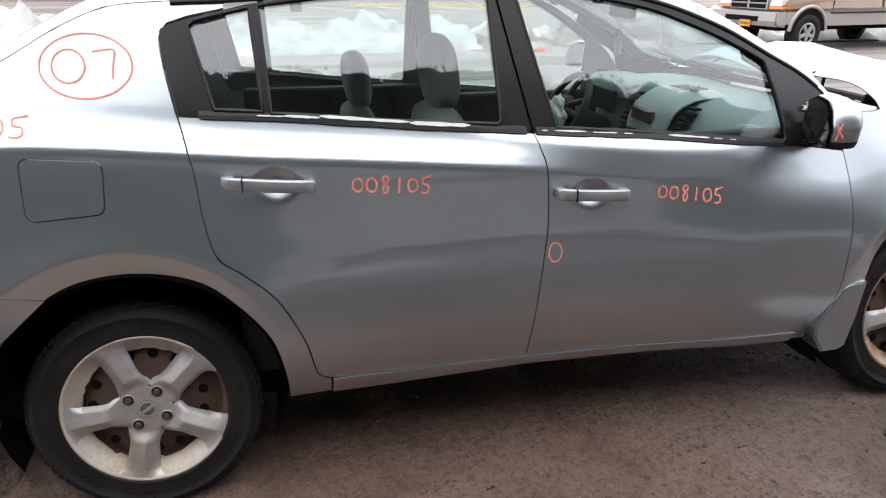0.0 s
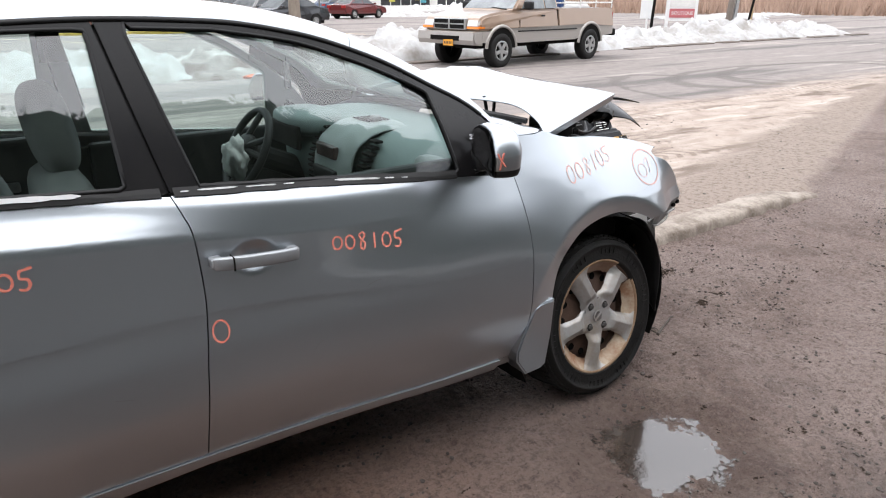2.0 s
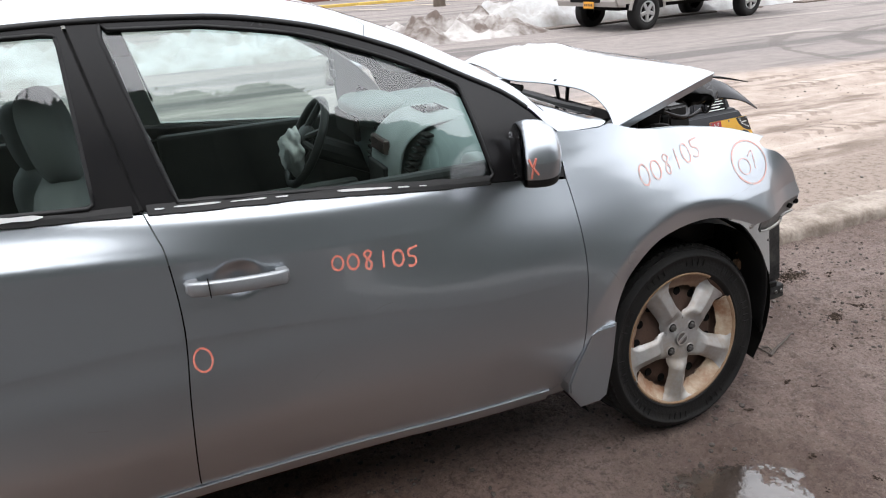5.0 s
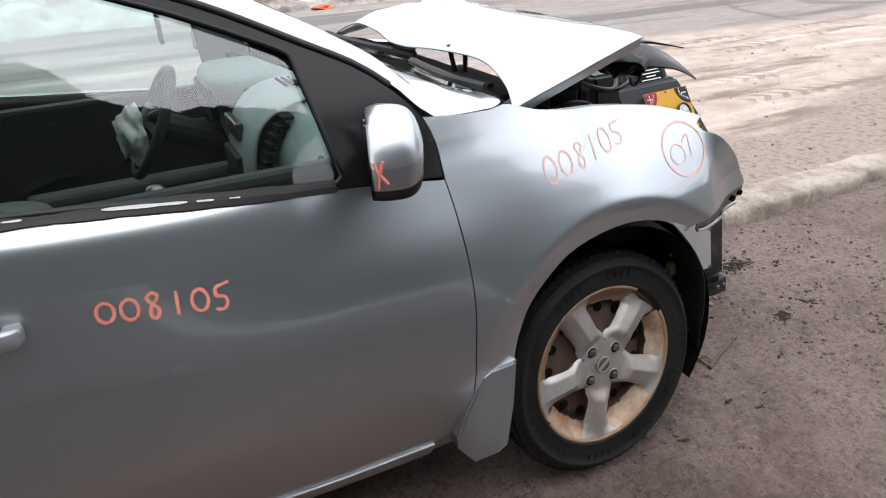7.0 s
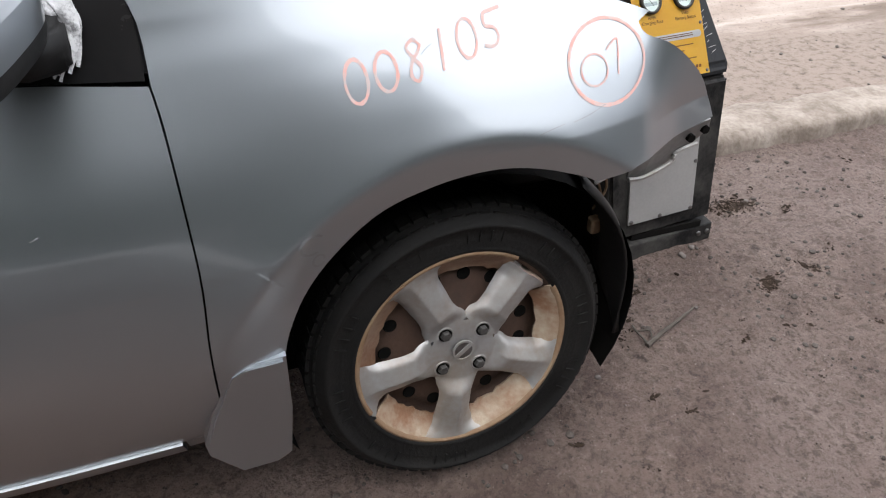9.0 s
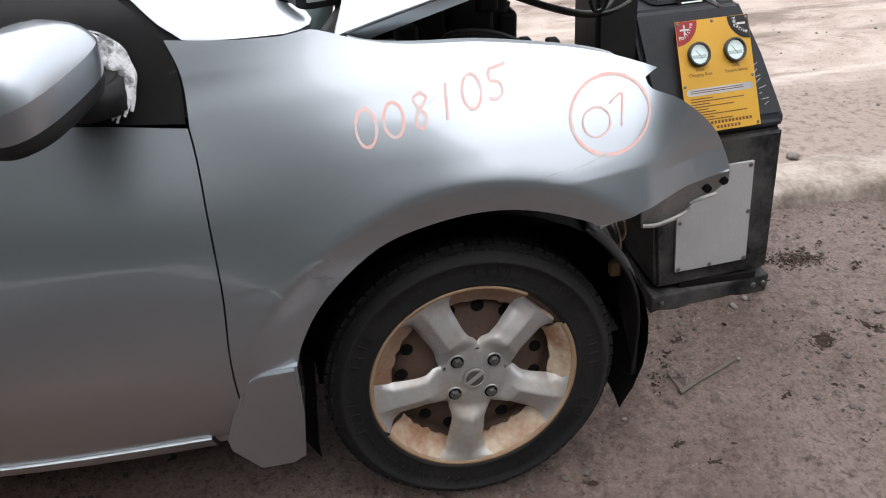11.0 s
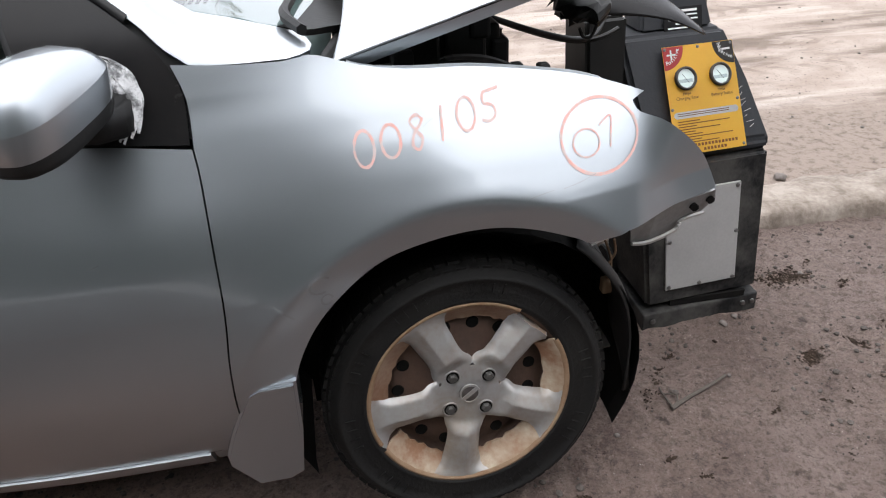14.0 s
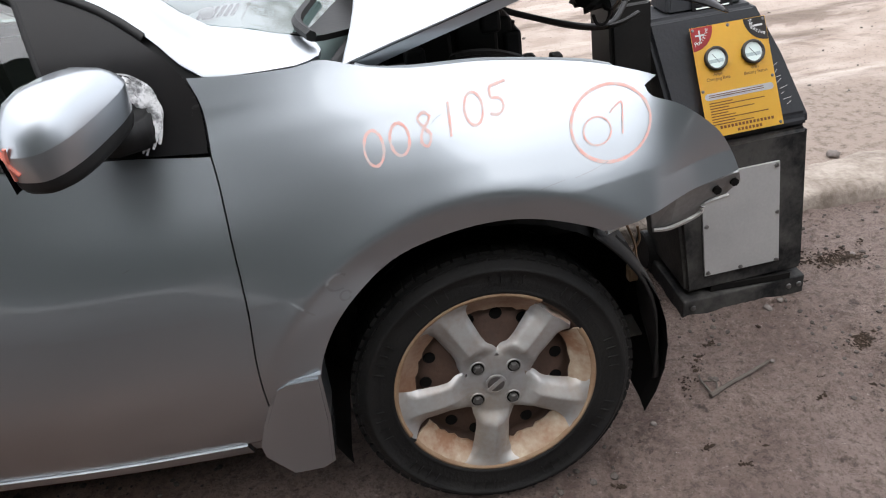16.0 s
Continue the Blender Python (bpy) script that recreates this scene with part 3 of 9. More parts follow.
def panel(name, loops, place, material, parent, step=0.04, depth=0.012, label="", both=True, steps=None, cuts=((), ())):
    """A sheet trimmed to loops of (a, b), laid on a curved surface, with turned-in edges. Builds it right and left."""
    bm = bmesh.new()
    edges = []
    for lp in loops:
        vs = [bm.verts.new((a, b, 0)) for a, b in lp]
        edges += [bm.edges.new((vs[i], vs[(i + 1) % len(vs)])) for i in range(len(vs))]
    bmesh.ops.triangle_fill(bm, use_beauty=True, use_dissolve=False, edges=edges)
    sa, sb = steps or (step, step)
    for ax, st in ((0, sa), (1, sb)):
        lo, hi = min(v.co[ax] for v in bm.verts), max(v.co[ax] for v in bm.verts)
        for at in sorted([k * st for k in range(int(lo / st) - 1, int(hi / st) + 2)] + list(cuts[ax])):
            c = [0, 0, 0]
            c[ax] = at
            d = [0, 0, 0]
            d[ax] = 1
            if lo + 1e-4 < c[ax] < hi - 1e-4:
                bmesh.ops.bisect_plane(bm, geom=bm.verts[:] + bm.edges[:] + bm.faces[:], dist=1e-5, plane_co=c, plane_no=d)
    bmesh.ops.remove_doubles(bm, verts=bm.verts, dist=2e-4)
    bm.normal_update()
    bm.verts.index_update()
    flat = [(v.co.x, v.co.y) for v in bm.verts]
    faces = [[v.index for v in f.verts] for f in bm.faces]
    rim = []
    for e in bm.edges:
        if len(e.link_faces) == 1:
            c = e.link_faces[0].calc_center_median()
            p, q = e.verts
            t = (q.co - p.co).normalized()
            nrm = Vector((t.y, -t.x, 0))
            if nrm.dot(c - p.co) > 0:
                nrm = -nrm
            rim.append((p.index, q.index, (nrm.x, nrm.y)))
    bm.free()
    h = 1e-3
    pos, nor = [], []
    for a, b in flat:
        p = place(a, b)
        n = (place(a + h, b) - place(a - h, b)).cross(place(a, b + h) - place(a, b - h)).normalized()
        pos.append(p)
        nor.append(n)
    flip = sum((p - Vector((1.2, MID, 0.7))).dot(n) for p, n in zip(pos, nor)) < 0
    nor = [-n if flip else n for n in nor]
    verts, norms, polys = list(pos), list(nor), list(faces)
    for i, j, (da, db) in rim:
        base = len(verts)
        a, b = flat[i]
        out = (place(a + h * da, b + h * db) - pos[i]).normalized()
        for k in (i, j):
            verts += [pos[k] - nor[k] * 0.0003, pos[k] - nor[k] * depth]
            norms += [out, out]
        polys.append([base, base + 2, base + 3, base + 1])
    made = []
    for side in ((0, 1) if both else (0,)):
        vv = [(v.x, v.y if not side else 2 * MID - v.y, v.z) for v in verts]
        nn = [(v.x, v.y if not side else -v.y, v.z) for v in norms]
        pp = []
        for f in polys:
            q = [Vector(vv[k]) for k in f]
            area = sum(((q[i] - q[0]).cross(q[i + 1] - q[0]) for i in range(1, len(q) - 1)), Vector())
            want = sum((Vector(nn[k]) for k in f), Vector())
            pp.append(f if area.dot(want) >= 0 else f[::-1])
        me = bpy.data.meshes.new(name)
        me.from_pydata(vv, [], pp)
        me.materials.append(material)
        me.shade_smooth()
        me.normals_split_custom_set_from_vertices(nn)
        ob = new(name, me)
        if isinstance(parent, (list, tuple)):
            ob.parent = parent[side]
        else:
            ob.parent = parent
        if label:
            tagged(ob, label)
        made.append(ob)
    return made


def rounded(pts, n=5):
    """Adds points on a smooth curve between the given (a, b)."""
    return [(p.x, p.y) for p in spline([(a, b, 0) for a, b in pts], n)]


def inset_loop(lp, d):
    """Moves a loop inwards by d."""
    area = sum(a[0] * b[1] - b[0] * a[1] for a, b in zip(lp, lp[1:] + lp[:1]))
    s = 1 if area > 0 else -1
    out = []
    for i in range(len(lp)):
        p, q, r = Vector(lp[i - 1]), Vector(lp[i]), Vector(lp[(i + 1) % len(lp)])
        t1, t2 = (q - p).normalized(), (r - q).normalized()
        n1, n2 = Vector((-t1.y, t1.x)), Vector((-t2.y, t2.x))
        m = n1 + n2
        m = m / max(0.5, m.length_squared / 2) if m.length > 1e-6 else n1
        out.append((q.x + s * d * m.x, q.y + s * d * m.y))
    return out


car = thing("sedan", "silver grey wrecked sedan with missing bumper and buckled hood on dirt", "car")

sill_top = pchip([0.5, 0.82, 1.15, 1.68, 2.16], [0.372, 0.374, 0.371, 0.355, 0.330])
B_GAP = [(1.156, 1.055), (1.172, 1.01), (1.184, 0.960), (1.188, 0.80), (1.168, 0.63), (1.155, 0.50), (1.148, 0.41), (1.147, 0.374)]
F_GAP = [(2.232, 0.950), (2.238, 0.88), (2.240, 0.71), (2.228, 0.58), (2.222, 0.47), (2.221, 0.41), (2.210, 0.365), (2.185, 0.340), (2.150, 0.332)]
R_GAP = [(0.209, 1.135), (0.236, 1.016), (0.248, 0.885), (0.273, 0.787), (0.332, 0.737), (0.412, 0.659), (0.476, 0.534), (0.501, 0.430), (0.512, 0.394), (0.540, 0.376)]
b_gap, f_gap, r_gap = rounded(B_GAP), rounded(F_GAP), rounded(R_GAP)
belt_pts = lambda a, b, n=10: [(x, float(belt(x))) for x in np.linspace(a, b, n)]
sill_pts = lambda a, b, n=10: [(x, float(sill_top(x))) for x in np.linspace(a, b, n)]

fd = belt_pts(1.156, 2.232)[:-1] + f_gap + sill_pts(2.13, 1.16, 8) + b_gap[::-1][:-1]
rd = belt_pts(0.209, 1.156)[:-1] + b_gap + sill_pts(1.135, 0.56, 8) + r_gap[::-1][:-1]
pocket_cuts = lambda i: (np.arange(POCKETS[i][0] - 0.068, POCKETS[i][0] + 0.07, 0.0085), np.concatenate((np.arange(0.66, 0.80, 0.005), np.arange(POCKETS[i][1] - 0.055, 1.11, 0.0065))))
front_door = panel("front_door", [inset_loop(fd, 0.0016)], door_pt, M_PAINT, car, cuts=(pocket_cuts(1)[0], np.concatenate((np.arange(0.67, 0.80, 0.005), np.arange(POCKETS[1][1] - 0.055, 1.09, 0.005)))), label="grey front door with orange pen marks")
rear_door = panel("rear_door", [inset_loop(rd, 0.0016)], door_pt, M_PAINT, car, cuts=pocket_cuts(0), label="grey rear door with orange pen marks")

R_ARCH = rounded([(-0.32, 0.47), (-0.27, 0.600), (-0.155, 0.699), (-0.051, 0.742), (0.083, 0.750), (0.217, 0.719), (0.309, 0.648), (0.388, 0.545), (0.417, 0.420), (0.424, 0.305)])
quarter = ([(x, float(edge_z(x))) for x in np.linspace(-1.02, 0.34, 26)] + [(0.34, 1.386), (0.25, 1.368)]
           + rounded([(0.199, 1.352), (0.178, 1.318), (0.184, 1.25), (0.205, 1.145)], 4) + r_gap + [(0.548, 0.368), (0.548, 0.312)]
           + [p for p in R_ARCH[::-1] if p[0] > -0.155] + [(-0.155, 0.700), (-0.247, 0.728), (-0.6, 0.752), (-1.0, 0.77)])
FUEL = []
for cx, cz, a0 in ((-0.140, 1.032, 90), (-0.140, 0.926, 180), (-0.002, 0.936, 270), (0.004, 1.022, 0)):
    # corners of the filler flap, rounded
    FUEL += [(cx + 0.024 * math.cos(radians(q)), cz + 0.024 * math.sin(radians(q))) for q in np.linspace(a0, a0 + 90, 6)]
FUEL = FUEL[::-1]
quarter_panel = panel("quarter_panel", [inset_loop(quarter, 0.002), FUEL], on_side(), M_PAINT, car, steps=(0.016, 0.013), cuts=((), np.arange(1.0, 1.125, 0.007)), label="silver rear quarter with circled orange mark")
panel("fuel_door", [inset_loop(FUEL, 0.003)], on_side(-0.002), M_PAINT, quarter_panel, both=False)
rb = [(-1.0, 0.765), (-0.6, 0.747), (-0.247, 0.723), (-0.158, 0.696), (-0.272, 0.598), (-0.325, 0.47), (-0.36, 0.30), (-1.0, 0.28)]
panel("rear_bumper", [rb], on_side(0.002), M_PAINT, car)
sl = sill_pts(0.55, 2.138, 12) + [(2.138, 0.284), (1.70, 0.320), (1.152, 0.337), (0.739, 0.318), (0.55, 0.312)]
panel("sill", [inset_loop([(a, b - 0.002) for a, b in sl], 0.001)], on_side(-0.006), M_PAINT, car, steps=(0.1, 0.008), label="thin silver rocker sill")

F_ARCH = rounded([(2.322, 0.34), (2.333, 0.50), (2.362, 0.578), (2.417, 0.643), (2.505, 0.712), (2.609, 0.738), (2.714, 0.744), (2.801, 0.730), (2.892, 0.698), (2.920, 0.682)])
fender = (rounded([(2.232, 0.950), (2.232, 1.02), (2.214, 1.074)], 3)[1:] + [(2.316, 1.062), (2.39, 1.057)]
          + rounded([(2.42, 1.059), (2.45, 1.058), (2.555, 1.027), (2.760, 1.001), (2.922, 0.974), (3.028, 0.943), (3.070, 0.929)], 4)
          + rounded([(3.044, 0.914), (3.056, 0.896), (3.113, 0.872), (3.187, 0.811), (3.228, 0.755), (3.248, 0.705)], 4)
          + [(3.173, 0.702), (3.09, 0.701), (3.005, 0.699)] + F_ARCH[::-1] + [(2.25, 0.285), (2.142, 0.290), (2.142, 0.330)] + f_gap[::-1])


def fender_pt(a, b):
    p = on_side()(a, b)
    # dents and the crushed front edge
    p.y += 0.005 * math.exp(-((a - 2.42) / 0.06) ** 2 - ((b - 0.62) / 0.07) ** 2)
    p.y += 0.0016 * noise.noise((a * 14, b * 9, 4)) * float(sstep(2.95, 3.1, a))
    return p


front_fender = panel("front_fender", [inset_loop(fender, 0.0014)], fender_pt, M_PAINT, car, step=0.0068, both=False, label="silver front fender with crumpled tip and orange marks")
short = [p for p in fender if p[0] < 2.86]
left = panel("front_fender", [inset_loop(short, 0.002)], on_side(), M_PAINT, car, step=0.06, both=True)
bpy.data.objects.remove(left[0])

# window frames and glass
RG = rounded([(0.440, 1.138), (0.426, 1.392)], 2) + rounded([(0.60, 1.412), (0.80, 1.421), (1.030, 1.424), (1.055, 1.416)], 3) + [(1.058, 1.40), (1.062, 1.092), (1.052, 1.086), (0.75, 1.108)]
RQ = [(0.300, 1.152), (0.250, 1.345), (0.262, 1.356), (0.398, 1.386), (0.415, 1.143)]
rear_frame = (rounded([(0.212, 1.139), (0.186, 1.25), (0.180, 1.318), (0.202, 1.350), (0.40, 1.398)], 4) + rounded([(0.75, 1.432), (1.074, 1.446)], 3)
              + [(1.152, 1.060)] + belt_pts(1.13, 0.23, 8))
M_PILLAR = mat("inner_pillar_trim", (0.40, 0.41, 0.39), 0.8, 0, (0.34, 0.35, 0.33), 4, 200)
far = panel("rear_door_frame", [inset_loop(rear_frame, 0.001), RG, RQ], on_side(-0.002), M_BLACKTRIM, car, step=0.06, label="satin black window frame")[1]
far.data.materials[0] = M_PILLAR
tagged(far, "pale grey inner trim of the far window frame")
panel("centre_pillar", [[(1.075, 1.435), (1.142, 1.435), (1.222, 1.065), (1.085, 1.055)]], on_side(0.012), M_BLACKPLASTIC, car, step=0.1)
FG = rounded([(1.232, 1.068), (1.148, 1.410), (1.160, 1.424)], 2) + rounded([(1.354, 1.416), (1.563, 1.382), (1.70, 1.338), (1.80, 1.300), (1.945, 1.234), (1.968, 1.215)], 4) + [(2.008, 1.002), (1.998, 0.994), (1.55, 1.040)]
front_frame = ([(1.158, 1.060), (1.080, 1.446)] + rounded([(1.20, 1.447), (1.36, 1.437), (1.58, 1.403), (1.80, 1.332), (2.004, 1.236)], 4)
               + rounded([(2.095, 1.186), (2.16, 1.134), (2.204, 1.086), (2.230, 1.03), (2.229, 0.955)], 4) + belt_pts(2.2, 1.19, 9))
far = panel("front_door_frame", [inset_loop(front_frame, 0.001), FG], on_side(-0.002), M_BLACKTRIM, car, step=0.06, label="satin black window frame with mirror sail")[1]
far.data.materials[0] = M_PILLAR
tagged(far, "pale grey inner trim of the far window frame")
M_SEALBLACK = mat("rubber_seal", (0.006, 0.006, 0.007), 0.5, 0, (0.01, 0.01, 0.01), 20, 200, spec=0.3)


def seal(pts, width, off, closed=False):
    """A black rubber line laid along points of the side."""
    pts = [Vector(p) for p in pts]
    bm = bmesh.new()
    rows = []
    n = len(pts)
    for i, p in enumerate(pts):
        a, b = (pts[i - 1], pts[(i + 1) % n]) if closed else (pts[max(0, i - 1)], pts[min(n - 1, i + 1)])
        d = (b - a).normalized()
        q = Vector((-d.y, d.x)) * width / 2
        rows.append([bm.verts.new(on_side(off + o)(p.x + q.x * k, p.y + q.y * k)) for k, o in ((-1, 0.003), (-0.7, -0.003), (0.7, -0.003), (1, 0.003))])
    for a, b in zip(rows, rows[1:] + rows[:1] if closed else rows[1:]):
        for i in range(3):
            bm.faces.new((a[i], b[i], b[i + 1], a[i + 1]))
    part("window_seal", bm, M_SEALBLACK, car, "thin black rubber window seal", smooth=True)


def dense(pts, step=0.03, closed=True):
    out = []
    q = pts + pts[:1] if closed else pts
    for a, b in zip(q, q[1:]):
        n = max(1, int(math.dist(a, b) / step))
        out += [(a[0] + (b[0] - a[0]) * k / n, a[1] + (b[1] - a[1]) * k / n) for k in range(n)]
    return out


for lp in (RG, RQ, FG):
    seal(dense(inset_loop(lp, -0.003)), 0.010, -0.001, True)
seal([(x, float(edge_z(x)) - 0.004) for x in np.linspace(0.21, 2.16, 60)], 0.013, -0.003)
for nm, lp in (("rear_door_window", RG), ("quarter_window", RQ), ("front_door_window", FG)):
    for ob in panel(nm, [inset_loop(lp, -0.004)], on_side(0.010), M_GLASS, car, step=0.12, depth=0.004, label="green tinted glass with reflections"):
        ob.visible_shadow = False

# roof, pillars, glass
def top_panel(name, loop, material, label="", step=0.05):
    return panel(name, [loop], top_pt, material, car, steps=(step, 0.025), both=False, label=label)


ROOF = ([(x, 0.0) for x in np.linspace(0.30, 1.74, 30)] + [(1.75, 0.04), (1.70, 0.12), (1.64, 0.5), (1.62, 1.0), (1.64, 1.5), (1.70, 1.88), (1.75, 1.96)]
        + [(x, 2.0) for x in np.linspace(1.74, 0.30, 30)] + [(0.10, 1.93), (0.05, 1.5), (0.02, 1.0), (0.05, 0.5), (0.10, 0.07)])
top_panel("roof", ROOF, M_PAINT, "pale silver roof skin")
pillar_u = lambda x: 0.100 + 0.105 * float(sstep(1.85, 2.34, x))
APIL = [(x, 0.0) for x in np.linspace(1.742, 2.40, 22)] + [(2.424, 0.010), (2.440, 0.030), (2.444, 0.070), (2.436, 0.130), (2.412, 0.185)] + [(x, pillar_u(x)) for x in np.linspace(2.38, 1.80, 14)] + [(1.71, 0.115), (1.752, 0.04)]
top_panel("front_pillar", APIL, M_PAINT, "silver windscreen pillar")
PBASE = [(x, float(edge_z(x)) + 0.004) for x in np.linspace(1.9, 2.43, 16)] + [(2.43, 1.02), (2.26, 0.96), (2.215, 0.96)] + [(x, float(edge_z(x)) - 0.06) for x in np.linspace(2.15, 1.9, 7)]
panel("pillar_gasket", [PBASE], on_side(0.014), M_SEALBLACK, car, step=0.05)
top_panel("front_pillar", [(a, 2 - b) for a, b in APIL[::-1]], M_PILLAR, "pale far windscreen pillar trim")
SCREEN_FOOT = [(2.385, 0.212), (2.42, 0.3), (2.47, 0.7), (2.48, 1.0), (2.47, 1.3), (2.42, 1.7), (2.385, 1.788)]
WIND = ([(1.715, 0.12)] + [(x, pillar_u(x) + 0.005) for x in np.linspace(1.80, 2.36, 14)] + SCREEN_FOOT
        + [(x, 1.995 - pillar_u(x)) for x in np.linspace(2.36, 1.80, 14)] + [(1.715, 1.88), (1.65, 1.5), (1.63, 1.0), (1.65, 0.5)])
top_panel("windscreen", WIND, M_SCREEN, "wet laminated windscreen")[0].visible_shadow = False
COWL = SCREEN_FOOT[::-1] + [(2.43, 0.205), (2.54, 0.3), (2.60, 0.7), (2.61, 1.0), (2.60, 1.3), (2.54, 1.7), (2.43, 1.795)]
top_panel("cowl_edge", COWL, M_BLACKPLASTIC, "black plastic strip at the foot of the windscreen")
RWIN = [(x, 0.07) for x in np.linspace(-0.5, 0.09, 10)] + [(0.04, 0.5), (0.01, 1.0), (0.04, 1.5)] + [(x, 1.93) for x in np.linspace(0.09, -0.5, 10)] + [(-0.54, 1.5), (-0.56, 1.0), (-0.54, 0.5)]
top_panel("rear_window", RWIN, M_GLASS, "sloping rear glass")[0].visible_shadow = False
CPIL = [(x, 0.0) for x in np.linspace(-0.5, 0.298, 14)] + [(0.10, 0.068)] + [(x, 0.068) for x in np.linspace(0.09, -0.5, 10)]
top_panel("rear_pillar", CPIL, M_PAINT)
top_panel("rear_pillar", [(a, 2 - b) for a, b in CPIL[::-1]], M_PAINT)
TRUNK = [(x, 0.0) for x in np.linspace(-1.02, -0.505, 6)] + [(-0.51, 0.07), (-0.55, 0.5), (-0.57, 1.0), (-0.55, 1.5), (-0.51, 1.93)] + [(x, 2.0) for x in np.linspace(-0.505, -1.02, 6)]
top_panel("trunk_lid", TRUNK, M_PAINT)
part("rear_panel", new_box(-1.06, -1.0, 0.24, 2 * MID - 0.24, 0.3, 1.08, bevel=0.02), M_PAINT, car)

# dark shell inside the skin: floor, firewall and wheel housings
part("floor_pan", new_box(-0.95, 2.30, 0.16, 2 * MID - 0.16, 0.24, 0.34), M_DARK, car)
part("firewall", new_box(2.34, 2.40, 0.22, 2 * MID - 0.22, 0.22, 0.95), M_DARK, car)
part("boot_floor", new_box(-0.95, 0.20, 0.30, 2 * MID - 0.30, 0.341, 0.62), M_DARK, car)
part("boot_back", new_box(-0.98, -0.951, 0.25, 2 * MID - 0.25, 0.30, 0.98), M_DARK, car)
for y in (0.09, 2 * MID - 0.13):
    part("inner_sill", new_box(0.52, 2.20, y, y + 0.04, 0.30, 0.90), M_DARK, car)
for cx, cz in (WF, WR):
    for s in (0, 1):
        bm = bmesh.new()
        ra = []
        for k in range(25):
            a = radians(-28 + 236 * k / 24)
            ra.append([bm.verts.new((cx + r * math.cos(a), y, cz + r * math.sin(a))) for r, y in ((0.398, 0.07), (0.405, 0.12), (0.41, 0.40))])
        for p, q in zip(ra, ra[1:]):
            for i in range(2):
                bm.faces.new((p[i], q[i], q[i + 1], p[i + 1]))
        hub = [bm.verts.new((cx, 0.42, cz))]
        for p, q in zip(ra, ra[1:]):
            bm.faces.new((p[2], q[2], hub[0]))
        if s:
            bmesh.ops.transform(bm, matrix=Matrix.Translation((0, 2 * MID, 0)) @ Matrix.Diagonal((1, -1, 1, 1)), verts=bm.verts)
        part("wheel_housing", bm, M_DARK, car)


# ---- wheels ----
def cover_y(a, b, turn):
    """How deep the wheel cover lies at a place of its face: a dished hub, five ridged spokes, an outer lip."""
    r, q = math.hypot(a, b), math.atan2(b, a) - turn
    q = (q + math.pi / 5) % (2 * math.pi / 5) - math.pi / 5
    f = float(sstep(0.062, 0.125, r)) * (1 - float(sstep(0.195, 0.222, r)))
    side = r * math.sin(q) / (0.041 + 0.05 * max(0.0, r - 0.1) + 0.020 * float(sstep(0.172, 0.212, r)))
    ridge = 0.030 * (math.hypot(side - 0.10, 0.035) - 0.035) * (1.0 if side > 0.10 else 0.45)
    flank = 0.085 * max(0.0, abs(side) - 0.62) ** 2
    rise = 0.013 - 0.019 * float(sstep(0.070, 0.108, r)) + 0.007 * float(sstep(0.13, 0.215, r))
    return rise + f * (ridge + flank) + 0.0015 * float(sstep(0.036, 0.028, r))


def ring_loop(r0, r1, a0, a1, seed, rough=0.0):
    """Outline of a piece of a ring, with ragged ends."""
    n = max(6, int(abs(a1 - a0) / 4))
    ang = [radians(a0 + (a1 - a0) * k / n) for k in range(n + 1)]
    jag = lambda a, k: rough * noise.noise((a * 11, seed, k)) + 0.6 * rough * noise.noise((a * 41, seed, k))
    out = [(r1 * math.cos(a), r1 * math.sin(a)) for a in ang]
    inn = [((r0 + jag(a, 1)) * math.cos(a), (r0 + jag(a, 1)) * math.sin(a)) for a in reversed(ang)]
    if a1 - a0 > 359:
        return [out[:-1], inn[:-1]]
    for lp, end in ((out, a1), (inn, a0)):
        e, s = radians(end), 1 if end == a1 else -1
        lp += [((r0 + (r1 - r0) * t) * math.cos(e + s * 0.05 * noise.noise((t * 9, seed, end))), (r0 + (r1 - r0) * t) * math.sin(e + s * 0.05 * noise.noise((t * 9, seed, end))))
               for t in ((0.75, 0.5, 0.25) if end == a1 else (0.25, 0.5, 0.75))]
    return [out + inn]


M_PEEL = mat("cream_peeled_cover", (0.46, 0.38, 0.285), 0.7, 0, (0.26, 0.135, 0.075), 13, 80, bump=0.2, sharp=0.35)


